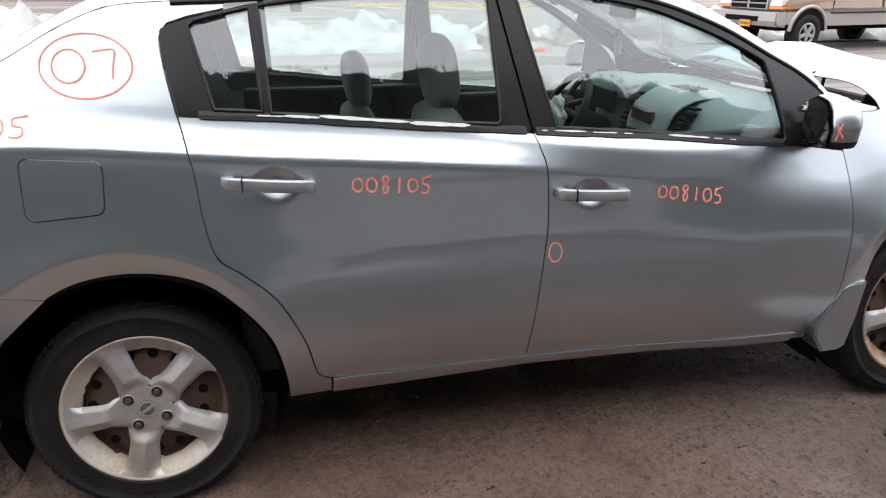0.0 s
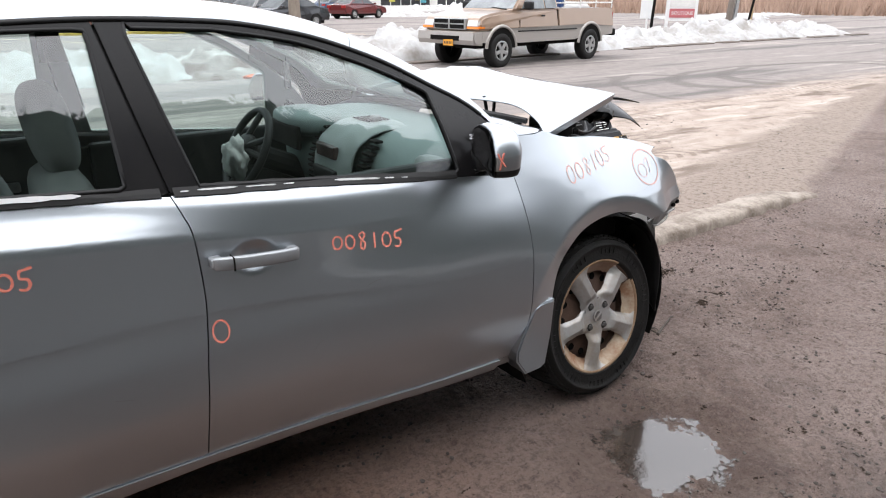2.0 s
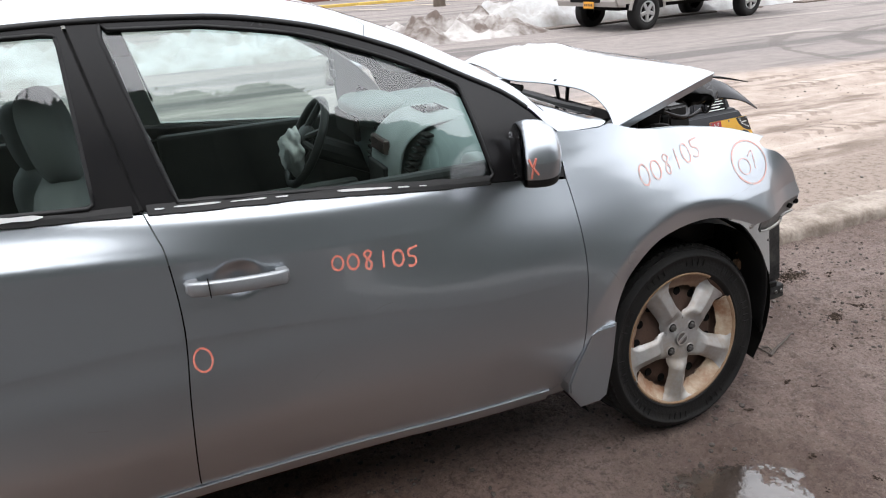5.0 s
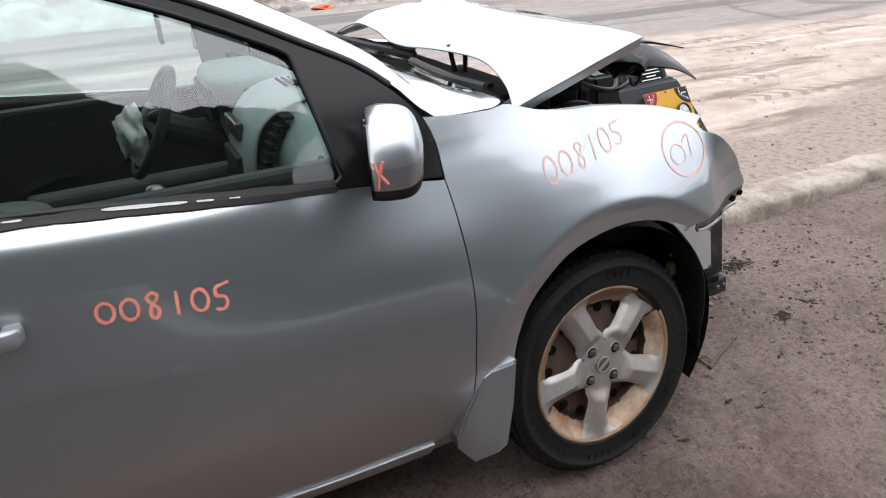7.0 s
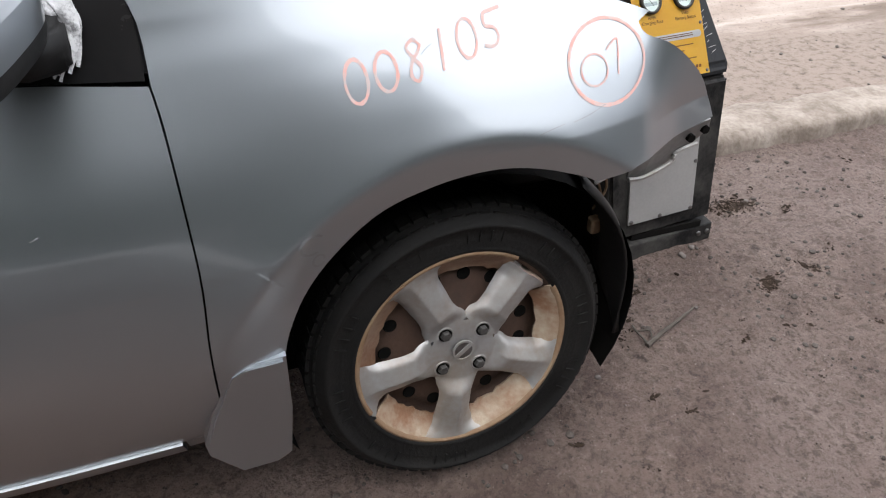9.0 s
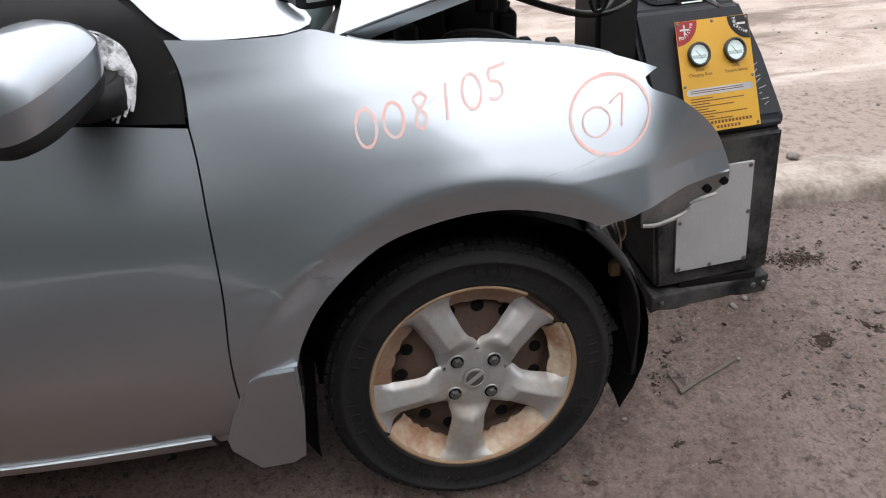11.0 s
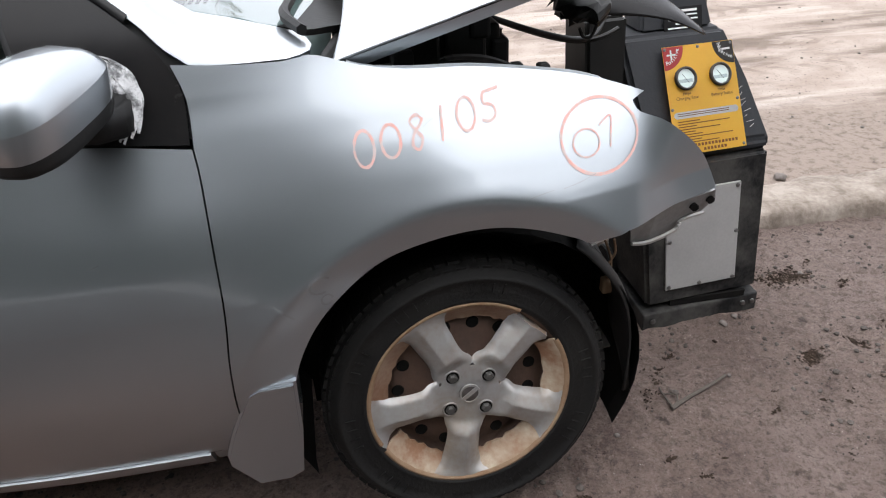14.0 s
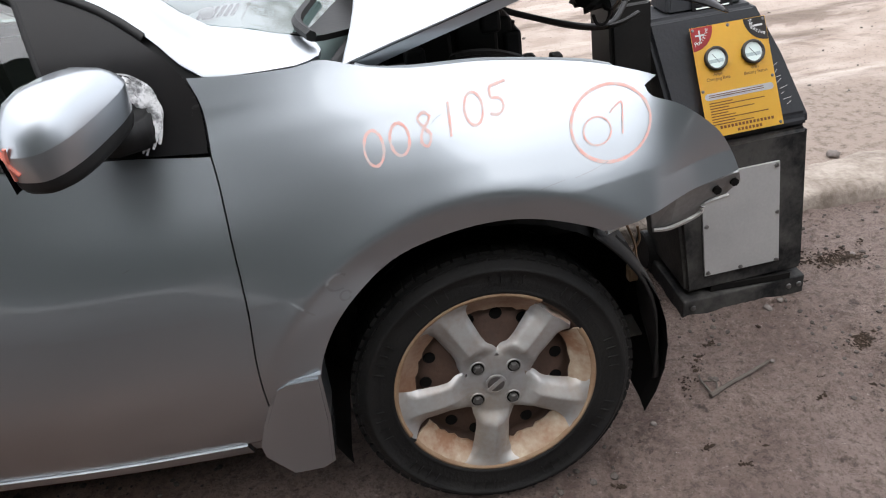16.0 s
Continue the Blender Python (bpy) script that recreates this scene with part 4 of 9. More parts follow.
def make_wheel(cx, cy, cz, turn, nuts, breaks, broken=(), camber=0.0, steer=0.0, out=1, bands=None):
    w = new("wheel")
    w.parent = car
    R, r = 0.316, 0.226
    prof = [(r - 0.010, 0.016), (r - 0.002, 0.002), (r + 0.004, -0.003), (r + 0.010, -0.004), (r + 0.013, -0.0015), (r + 0.030, -0.010), (r + 0.033, -0.0085), (R - 0.036, -0.012), (R - 0.033, -0.0150), (R - 0.028, -0.0150), (R - 0.025, -0.011),
            (R - 0.016, -0.003), (R - 0.006, 0.011), (R, 0.032), (R + 0.001, 0.10), (R, 0.165), (R - 0.008, 0.19), (R - 0.05, 0.205), (r, 0.19), (r - 0.01, 0.16)]
    part("tyre", lathe(prof, 96), M_TYRE, w, "black muddy rubber tyre", smooth=True)
    # tread blocks and sipes round the shoulder
    bm = bmesh.new()
    for k in range(70):
        a = 2 * math.pi * k / 70
        tw = Matrix.Rotation(-a, 4, "Y")
        box(bm, R - 0.012, R + 0.0030, 0.016, 0.052, -0.0108, 0.0108, m=tw)
        box(bm, R - 0.022, R - 0.009, 0.0015, 0.018, -0.0100, 0.0100, m=tw @ Matrix.Rotation(radians(-3), 4, "Y"))
        box(bm, R - 0.010, R + 0.0022, 0.15, 0.186, -0.0115, 0.0115, m=tw)
        if k % 7 < 4:
            box(bm, R - 0.062, R - 0.040, -0.0135, -0.009, -0.0012, 0.0012, m=tw)
    tagged(part("tread", bm, M_TYRE, w), kind="stuff")
    # steel rim with round holes
    bm = lathe([(0.222, 0.008), (0.212, 0.016), (0.205, 0.055), (0.194, 0.080), (0.168, 0.064), (0.150, 0.056), (0.105, 0.052), (0.085, 0.046), (0.07, 0.040), (0.0, 0.040)], 60)
    part("steel_rim", bm, M_STEEL, w, "rusty brown steel rim", smooth=True)
    for k in range(15):
        a = 2 * math.pi * (k + 0.35) / 15
        h = lathe([(0.0145, 0.0012), (0.0125, -0.0014), (0.0118, 0.0), (0.0, 0.0002)], 16)
        bmesh.ops.transform(h, matrix=Matrix.Translation((0.152 * math.cos(a), 0.0545, 0.152 * math.sin(a))), verts=h.verts)
        part("vent_hole", h, M_DARK, w)
    # plastic wheel cover: hub and five ridged spokes
    face = lambda off=0.0: (lambda a, b: Vector((a, cover_y(a, b, turn) + off, b)))
    hub_r = lambda q: 0.081 + 0.012 * math.cos(5 * (q - turn))
    cover = panel("hubcap", [[(hub_r(q) * math.cos(q), hub_r(q) * math.sin(q)) for q in np.linspace(0, 2 * math.pi, 60)[:-1]]], face(), M_HUB, w, step=0.008, depth=0.030, both=False, label="scuffed silver plastic hubcap with broken edges")[0]
    for k in range(5):
        a0 = turn + 2 * math.pi * k / 5
        c, s = math.cos(a0), math.sin(a0)
        edge = [(0.060, 0.050), (0.080, 0.0475), (0.096, 0.0415), (0.115, 0.0395), (0.140, 0.0415), (0.165, 0.0435), (0.182, 0.0465), (0.196, 0.054), (0.2085, 0.066)]
        top = 0.224 if k not in broken else 0.203
        up_ = [(x, -h) for x, h in edge if x < top]
        dn_ = [(x, h) for x, h in reversed(edge) if x < top]
        if k in broken:
            tip = [(top + 0.010 * noise.noise((h * 60, k, cx)), h) for h in (-0.045, -0.02, 0.0, 0.02, 0.045)]
        else:
            tip = [(top * math.cos(q), top * math.sin(q)) for q in np.linspace(-0.27, 0.27, 7)]
        lp = [(x * c - h * s, x * s + h * c) for x, h in rounded(up_, 3) + tip + rounded(dn_, 3)]
        spoke = panel("spoke", [lp], face(0.0003), M_HUB, cover, step=0.0045, depth=0.034, both=False)[0].data
        spoke.materials.append(M_HUBRUST)
        for f in spoke.polygons:
            # rust runs down the turned-in sides
            if abs(f.normal.y) < 0.45:
                f.material_index = 1
    # dished outer band in pieces between the breaks, rusty along its rim
    dish = lambda a, b: Vector((a, 0.002 + 0.036 * float(sstep(0.224, 0.172, math.hypot(a, b))) ** 0.8, b))
    for i, (a0, a1) in enumerate(breaks):
        panel("cover_band", ring_loop(0.176, 0.2195, a0, a1, i + cx, 0.006), dish, (bands or (M_BAND, M_PEEL))[i % 2], cover, step=0.02, depth=0.004, both=False, label="rust-stained cream band of the hubcap")
        n = max(3, int((a1 - a0) / 4))
        bm = bmesh.new()
        rows = []
        for k in range(n + 1):
            a = radians(a0 + (a1 - a0) * k / n)
            j = 0.0025 * noise.noise((a * 9, cx, 0)) + 0.0015 * noise.noise((a * 30, cx, 2))
            rows.append([bm.verts.new(((q + j * (i0 == 0)) * math.cos(a), y, (q + j * (i0 == 0)) * math.sin(a))) for i0, (q, y) in enumerate([(0.2165, 0.0035), (0.2215, -0.002), (0.2275, -0.001), (0.2285, 0.012)])])
        for p, q in zip(rows, rows[1:]):
            for j in range(3):
                bm.faces.new((p[j], p[j + 1], q[j + 1], q[j]))
        part("cover_rim", bm, bands[0] if bands else M_RUST, cover, "stained broken rim of the hubcap", smooth=True)
    for k in range(4):
        a = nuts + radians(90 * k)
        x, z = 0.0572 * math.cos(a), 0.0572 * math.sin(a)
        y = cover_y(x, z, turn)
        bm = lathe([(0.0185, 0.001), (0.0175, -0.0018), (0.0150, -0.0015), (0.0140, 0.004)], 22)
        bmesh.ops.translate(bm, vec=(x, y, z), verts=bm.verts)
        part("nut_pocket", bm, M_HUB, cover, smooth=True)
        bm = lathe([(0.0145, 0.0), (0.0, -0.0003)], 20)
        bmesh.ops.translate(bm, vec=(x, y - 0.0006, z), verts=bm.verts)
        part("nut_well", bm, M_DARK, cover)
        bm = lathe([(0.0112, 0.004), (0.0112, -0.006), (0.0085, -0.010), (0.0, -0.011)], 6)
        bmesh.ops.translate(bm, vec=(x, y, z), verts=bm.verts)
        part("lug_nut", bm, M_NUT, w, "dark steel lug nut")
    bm = lathe([(0.0235, 0.012), (0.0235, 0.0085), (0.020, 0.0078), (0.0, 0.0078)], 28)
    part("centre_badge", bm, M_CHROME, cover, smooth=False)
    bm = lathe([(0.0240, 0.010), (0.0235, 0.0062), (0.0195, 0.0062), (0.019, 0.009)], 28)
    box(bm, -0.022, 0.022, 0.0058, 0.009, -0.0045, 0.0045, m=Matrix.Rotation(radians(-35), 4, "Y"))
    part("badge_ring", bm, M_HUB, cover, smooth=False)
    w.matrix_basis = Matrix.Translation((cx, cy, cz)) @ Matrix.Rotation(math.pi if out == -1 else 0.0, 4, "Z") @ pose(0, 0, 0, camber, 0, steer)
    return w


make_wheel(WF[0], 0.048, WF[1], radians(45), radians(38), [(58, 203), (207, 388)], (0,), -8.5, 2.0)
M_PALEBAND = mat("pale_cover_band", (0.50, 0.46, 0.41), 0.55, 0.2, (0.36, 0.28, 0.20), 8, 90, bump=0.15, sharp=0.4)
make_wheel(WR[0] + 0.012, 0.030, WR[1], radians(43), radians(58), [(50, 200), (200, 330)], (), -6.5, 0.0, bands=(M_PALEBAND, M_PALEBAND))
make_wheel(WF[0], 2 * MID - 0.035, WF[1], 0, 0.5, [(0, 360)], out=-1)
make_wheel(WR[0], 2 * MID - 0.030, WR[1], 0, 0.5, [(0, 360)], out=-1)


# ---- sedan: hood, front end ----
def grid_sheet(rows, sub=6, thick=0.0):
    """A smooth sheet through rows of points."""
    fine = [spline(r, sub) for r in rows]
    cols = [spline([r[i] for r in fine], sub) for i in range(len(fine[0]))]
    bm = bmesh.new()
    vs = [[bm.verts.new(p) for p in c] for c in cols]
    for a, b in zip(vs, vs[1:]):
        for i in range(len(a) - 1):
            bm.faces.new((a[i], b[i], b[i + 1], a[i + 1]))
    if thick:
        bmesh.ops.recalc_face_normals(bm, faces=bm.faces)
        bmesh.ops.solidify(bm, geom=bm.faces[:], thickness=thick)
    return bm


def mirrored(rows):
    return [r + [(x, 2 * MID - y, z) for x, y, z in reversed(r[:-1])] for r in rows]


HOOD = mirrored([
    [(2.475, 0.190, 1.035), (2.500, 0.27, 1.078), (2.515, 0.41, 1.112), (2.500, 0.62, 1.112), (2.47, MID, 1.10)],
    [(2.555, 0.208, 1.052), (2.580, 0.29, 1.106), (2.590, 0.43, 1.150), (2.585, 0.63, 1.158), (2.57, MID, 1.158)],
    [(2.66, 0.235, 1.074), (2.66, 0.32, 1.116), (2.665, 0.46, 1.160), (2.665, 0.64, 1.188), (2.665, MID, 1.212)],
    [(2.81, 0.272, 1.105), (2.815, 0.36, 1.130), (2.82, 0.50, 1.158), (2.825, 0.66, 1.170), (2.83, MID, 1.172)],
    [(2.956, 0.309, 1.134), (2.965, 0.39, 1.138), (2.975, 0.52, 1.142), (2.985, 0.68, 1.142), (2.99, MID, 1.142)],
])
hood_bm = grid_sheet(HOOD, 8, 0.004)
for v in hood_bm.verts:
    # crumples along the buckled ridge
    k = math.exp(-((v.co.x - 2.63) / 0.07) ** 2) * math.exp(-((v.co.y - MID) / 0.33) ** 2)
    v.co.z += 0.020 * k * noise.noise((v.co.x * 16, v.co.y * 9, 2)) + 0.006 * k * noise.noise((v.co.x * 40, v.co.y * 30, 5)) + 0.0012 * noise.noise((v.co.x * 11, v.co.y * 11, 7))
part("hood", hood_bm, M_PAINT, car, "pale silver hood buckled up into a ridge", smooth=True)
# dark underside and its folded front edge
UNDER = [[(x, y + (0.012 if y < MID else -0.012), z - 0.016) for x, y, z in r] for r in HOOD[2:]]
UNDER.append([(x + 0.145 - 0.10 * abs(math.sin(9 * y)) * (y > 0.36), y * 0.97 + MID * 0.03 - (0.025 if y < MID else -0.025), z - 0.045) for x, y, z in HOOD[4]])
part("hood_frame", grid_sheet(UNDER, 4, 0.003), M_ENGINE, car, "black underside of the hood with bent front edge", smooth=True)
# the flange along the hood's side
bm = bmesh.new()
rows = [[Vector((2.475, 0.196, 1.030)).lerp(Vector((2.956, 0.314, 1.128)), k / 12) for k in range(13)]]
rows = [[p + d for p in rows[0]] for d in (Vector((0, 0, 0)), Vector((0.004, 0.006, -0.022)), Vector((0.0, 0.045, -0.026)))]
vs = [[bm.verts.new(p) for p in r] for r in rows]
for a, b in zip(vs, vs[1:]):
    for i in range(12):
        bm.faces.new((a[i], a[i + 1], b[i + 1], b[i]))
part("hood_flange", bm, M_PAINT, car)
# torn grille surround that curls forward
WING = [[(3.00, 0.455, 1.020), (3.09, 0.465, 1.006), (3.18, 0.47, 0.996), (3.27, 0.48, 0.975), (3.372, 0.50, 0.930)],
        [(3.01, 0.48, 1.050), (3.10, 0.485, 1.040), (3.19, 0.49, 1.022), (3.29, 0.495, 0.985), (3.373, 0.505, 0.934)],
        [(3.04, 0.53, 1.085), (3.11, 0.535, 1.075), (3.20, 0.535, 1.052), (3.29, 0.53, 1.004), (3.374, 0.51, 0.936)]]
part("grille_surround", grid_sheet(WING, 4, 0.003), M_BLACKTRIM, car, "torn glossy black grille surround", smooth=True)
bm = bmesh.new()
bmesh.ops.create_icosphere(bm, subdivisions=3, radius=1)
for v in bm.verts:
    v.co = Vector((3.05 + v.co.x * 0.06, 0.50 + v.co.y * 0.10, 1.025 + v.co.z * 0.035)) + Vector((0.03, 0.02, 0.025)) * noise.noise(v.co * 2.3)
part("latch_bracket", bm, M_ENGINE, car, "twisted black latch bracket")
bm = bmesh.new()
tube(spline([(3.02, 0.42, 0.995), (3.03, 0.42, 0.975), (3.045, 0.42, 0.972), (3.055, 0.42, 0.985), (3.06, 0.42, 1.0)], 4), 0.004, 6, bm)
part("latch_loop", bm, M_ENGINE, car)
for x0, x1 in ((2.526, 2.511), (2.548, 2.564)):
    part("hood_hinge", tube([(x0 + 0.02, 0.6, 1.01), (x1 + 0.01, 0.6, 1.125)], 0.007, 6), M_ENGINE, car)
cable = [(2.80, 0.6, 1.0), (2.823, 0.6, 1.006), (2.921, 0.6, 0.965), (3.008, 0.6, 0.933), (3.082, 0.6, 0.915), (3.143, 0.6, 0.917), (3.20, 0.62, 0.93)]
part("hood_cable", tube(spline(cable, 5), 0.0065, 7), M_ENGINE, car)
part("latch_cable", tube(spline([(2.90, 0.6, 1.10), (2.929, 0.6, 1.082), (2.986, 0.6, 1.048), (3.06, 0.6, 0.998), (3.12, 0.6, 0.985)], 5), 0.008, 7), M_ENGINE, car)

# inner fender lip with small holes
lip = bmesh.new()
top = spline([(2.50, 0, 1.040), (2.555, 0, 1.025), (2.760, 0, 1.001), (2.922, 0, 0.974), (2.99, 0, 0.955)], 6)
rows = []
for p in top:
    y = side_y(p.x, p.z)
    rows.append([lip.verts.new(q) for q in ((p.x, y + 0.003, p.z - 0.002), (p.x, y + 0.030, p.z - 0.004), (p.x, y + 0.034, p.z - 0.03))])
for a, b in zip(rows, rows[1:]):
    for i in range(2):
        lip.faces.new((a[i], b[i], b[i + 1], a[i + 1]))
part("fender_lip", lip, mat("grey_primer", (0.30, 0.33, 0.35), 0.5, 0.3, (0.24, 0.26, 0.27), 9, 90), car, "grey inner fender lip")
# silver strut under the hood
part("inner_rail", tube(spline([(2.50, 0.26, 1.02), (2.62, 0.31, 1.045), (2.74, 0.36, 1.06)], 4), 0.016, 8), M_PAINT, car)

# engine: block, covers, hoses and wires
engine = new("engine")
engine.parent = car
part("engine_block", new_box(2.50, 2.80, 0.42, 1.25, 0.40, 0.90, bevel=0.03), M_ENGINE, engine)
part("valve_cover", new_box(2.56, 2.78, 0.48, 1.00, 0.89, 0.985, bevel=0.025), M_BLACKPLASTIC, engine)
part("coolant_tank", new_box(2.54, 2.62, 0.30, 0.40, 0.80, 0.97, bevel=0.025), M_ENGINE, engine)
# coils, caps and boxes heaped at the near end of the engine
rng = random.Random(4)
for x, y, z, w, h in ((2.665, 0.40, 0.93, 0.035, 0.09), (2.70, 0.42, 0.95, 0.03, 0.105), (2.755, 0.41, 0.94, 0.045, 0.105), (2.805, 0.44, 0.93, 0.032, 0.095), (2.745, 0.46, 1.00, 0.055, 0.07), (2.69, 0.45, 0.995, 0.028, 0.055), (2.835, 0.43, 0.91, 0.02, 0.085), (2.62, 0.38, 0.94, 0.022, 0.06), (2.785, 0.40, 1.005, 0.022, 0.045)):
    part("engine_box", new_box(x - w, x + w, y - 0.04, y + 0.04, z, z + h, bevel=0.008, m=pose(0, 0, 0, 0, 0, 0)), M_ENGINE if rng.random() < 0.5 else M_BLACKPLASTIC, engine)
    part("cap", tube([(x, y, z + h), (x + 0.004, y, z + h + 0.014)], w * 0.55, 12), M_BLACKPLASTIC, engine)
part("oil_cap", tube([(2.725, 0.43, 1.04), (2.722, 0.43, 1.085)], 0.017, 14), M_BLACKPLASTIC, engine)
for k in range(8):
    z = 0.925 + 0.007 * k
    pts = [(2.60 + 0.012 * k, 0.36, z - 0.03), (2.70, 0.33 - 0.004 * k, z + 0.012 + 0.004 * rng.random()), (2.79, 0.33, z), (2.86 + 0.004 * k, 0.36, z - 0.05)]
    part("wire", tube(spline(pts, 5), 0.004 + 0.003 * rng.random(), 6), M_ENGINE, engine)
part("connector", new_box(2.845, 2.87, 0.33, 0.36, 0.90, 0.955, bevel=0.005), M_BLACKPLASTIC, engine)
part("relay", new_box(2.90, 2.925, 0.32, 0.35, 0.90, 0.952, bevel=0.005), M_BLACKPLASTIC, engine)
part("relay", new_box(2.935, 2.965, 0.33, 0.36, 0.88, 0.928, bevel=0.005), M_BLACKPLASTIC, engine)
part("inner_apron", new_box(2.42, 2.98, 0.26, 0.29, 0.55, 0.90, bevel=0.01), M_ENGINE, engine)

# cowl, wipers
part("cowl", grid_sheet(mirrored([[(2.44, 0.20, 1.03), (2.50, 0.40, 1.045), (2.58, MID, 1.035)], [(2.50, 0.20, 1.00), (2.58, 0.40, 1.0), (2.64, MID, 1.0)]]), 5, 0.004), M_BLACKPLASTIC, car, "black plastic cowl below the windscreen", smooth=True)
for us in ([(2.43, 0.11), (2.40, 0.25), (2.41, 0.45), (2.43, 0.70)], [(2.52, 0.95), (2.42, 1.2), (2.38, 1.55)]):
    pts = [top_pt(*q) + Vector((0, 0, 0.016)) for q in us]
    part("wiper", tube(spline(pts, 6), 0.011, 6), M_BLACKPLASTIC, car, "black windscreen wiper")

# bracket that hung the bumper, liner flap, mud guards
BR = [(3.035, 0.100, 0.690), (3.10, 0.115, 0.693), (3.25, 0.160, 0.698), (3.265, 0.175, 0.665), (3.235, 0.175, 0.640), (3.18, 0.165, 0.635), (3.165, 0.160, 0.615), (3.10, 0.145, 0.600), (3.06, 0.14, 0.605)]
bm = bmesh.new()
f = bm.faces.new([bm.verts.new((x, y + 0.006, z)) for x, y, z in BR])
bmesh.ops.triangulate(bm, faces=[f])
bmesh.ops.solidify(bm, geom=bm.faces[:], thickness=0.004)
bracket = part("bumper_bracket", bm, mat("galvanised", (0.33, 0.34, 0.34), 0.45, 0.6, (0.2, 0.2, 0.2), 14, 120), car, "bent galvanised bumper bracket")
part("bracket_lip", tube(spline([(3.06, 0.136, 0.604), (3.10, 0.140, 0.600), (3.165, 0.152, 0.614), (3.18, 0.157, 0.634), (3.235, 0.167, 0.640)], 4), 0.005, 6), M_HUB, bracket)
for x, y, z in ((3.20, 0.150, 0.668), (3.245, 0.166, 0.672)):
    part("bolt", tube([(x, y - 0.006, z), (x, y + 0.02, z)], 0.009, 8), M_DARK, bracket)
part("fender_edge", tube([(2.935, 0.064, 0.664), (3.02, 0.082, 0.682)], 0.004, 6), M_TRIMWHITE, car)
bm = bmesh.new()
rows = []
for k in range(13):
    t = k / 12
    p = Vector((2.905, 0, 0.672)).lerp(Vector((3.052, 0, 0.238)), t) + Vector((0.055, 0, 0.03)) * math.sin(math.pi * t)
    w = 0.17 if t < 0.8 else 0.17 * (1 - (t - 0.8) / 0.22)
    rows.append([bm.verts.new((p.x + (0.012 if i in (1,) else 0) + 0.02 * (i / 4), 0.052 + 0.02 * t + w * i / 4, p.z)) for i in range(5)])
for a, b in zip(rows, rows[1:]):
    for i in range(4):
        bm.faces.new((a[i], b[i], b[i + 1], a[i + 1]))
bmesh.ops.recalc_face_normals(bm, faces=bm.faces)
bmesh.ops.solidify(bm, geom=bm.faces[:], thickness=0.005)
part("wheel_liner", bm, M_BLACKPLASTIC, car, "black plastic wheel liner hanging loose", smooth=True)
for x0, z0, x1, z1 in ((3.02, 0.60, 3.045, 0.45), (3.05, 0.58, 3.03, 0.50)):
    part("loose_wire", tube(spline([(x0, 0.20, z0), ((x0 + x1) / 2 + 0.015, 0.20, (z0 + z1) / 2), (x1, 0.2, z1)], 5), 0.003, 5), M_RUST, car)
part("broken_lamp_socket", new_box(3.03, 3.055, 0.19, 0.215, 0.435, 0.475, bevel=0.006), M_RUST, car)
part("plastic_shard", new_box(3.04, 3.12, 0.22, 0.30, 0.245, 0.25, m=Matrix.Identity(4)), M_HUB, car)


def mud_guard(out, mirror, y0):
    bm = bmesh.new()
    n = len(out)
    a = [bm.verts.new((x, y0 + dy, z)) for x, z, dy in out]
    b = [bm.verts.new((x, y0 + dy + 0.09, z)) for x, z, dy in out]
    bm.faces.new(a)
    bm.faces.new(b[::-1])
    for i in range(n):
        bm.faces.new((a[i], a[(i + 1) % n], b[(i + 1) % n], b[i]))
    bmesh.ops.recalc_face_normals(bm, faces=bm.faces)
    bmesh.ops.bevel(bm, geom=[e for e in bm.edges if e.verts[0] in a and e.verts[1] in a], offset=0.006, segments=2, affect="EDGES")
    if mirror:
        bmesh.ops.transform(bm, matrix=Matrix.Translation((0, 2 * MID, 0)) @ Matrix.Diagonal((1, -1, 1, 1)), verts=bm.verts)
    part("mud_guard", bm, M_PAINT, car, "silver plastic mud guard", smooth=False)


GUARD = [(2.200, 0.420, 0.004), (2.243, 0.513, 0.0), (2.268, 0.524, 0.0), (2.335, 0.526, 0.0), (2.330, 0.40, 0.004), (2.315, 0.280, 0.008), (2.290, 0.264, 0.01), (2.225, 0.262, 0.01), (2.180, 0.325, 0.008), (2.178, 0.36, 0.006)]
for s in (0, 1):
    mud_guard(GUARD, s, -0.052)

# ---- sedan: handles, mirrors, trim ----
M_HANDLE = mat("handle_paint", (0.34, 0.355, 0.37), 0.42, 0.6, (0.31, 0.322, 0.335), 6, 200, coat=0.3)


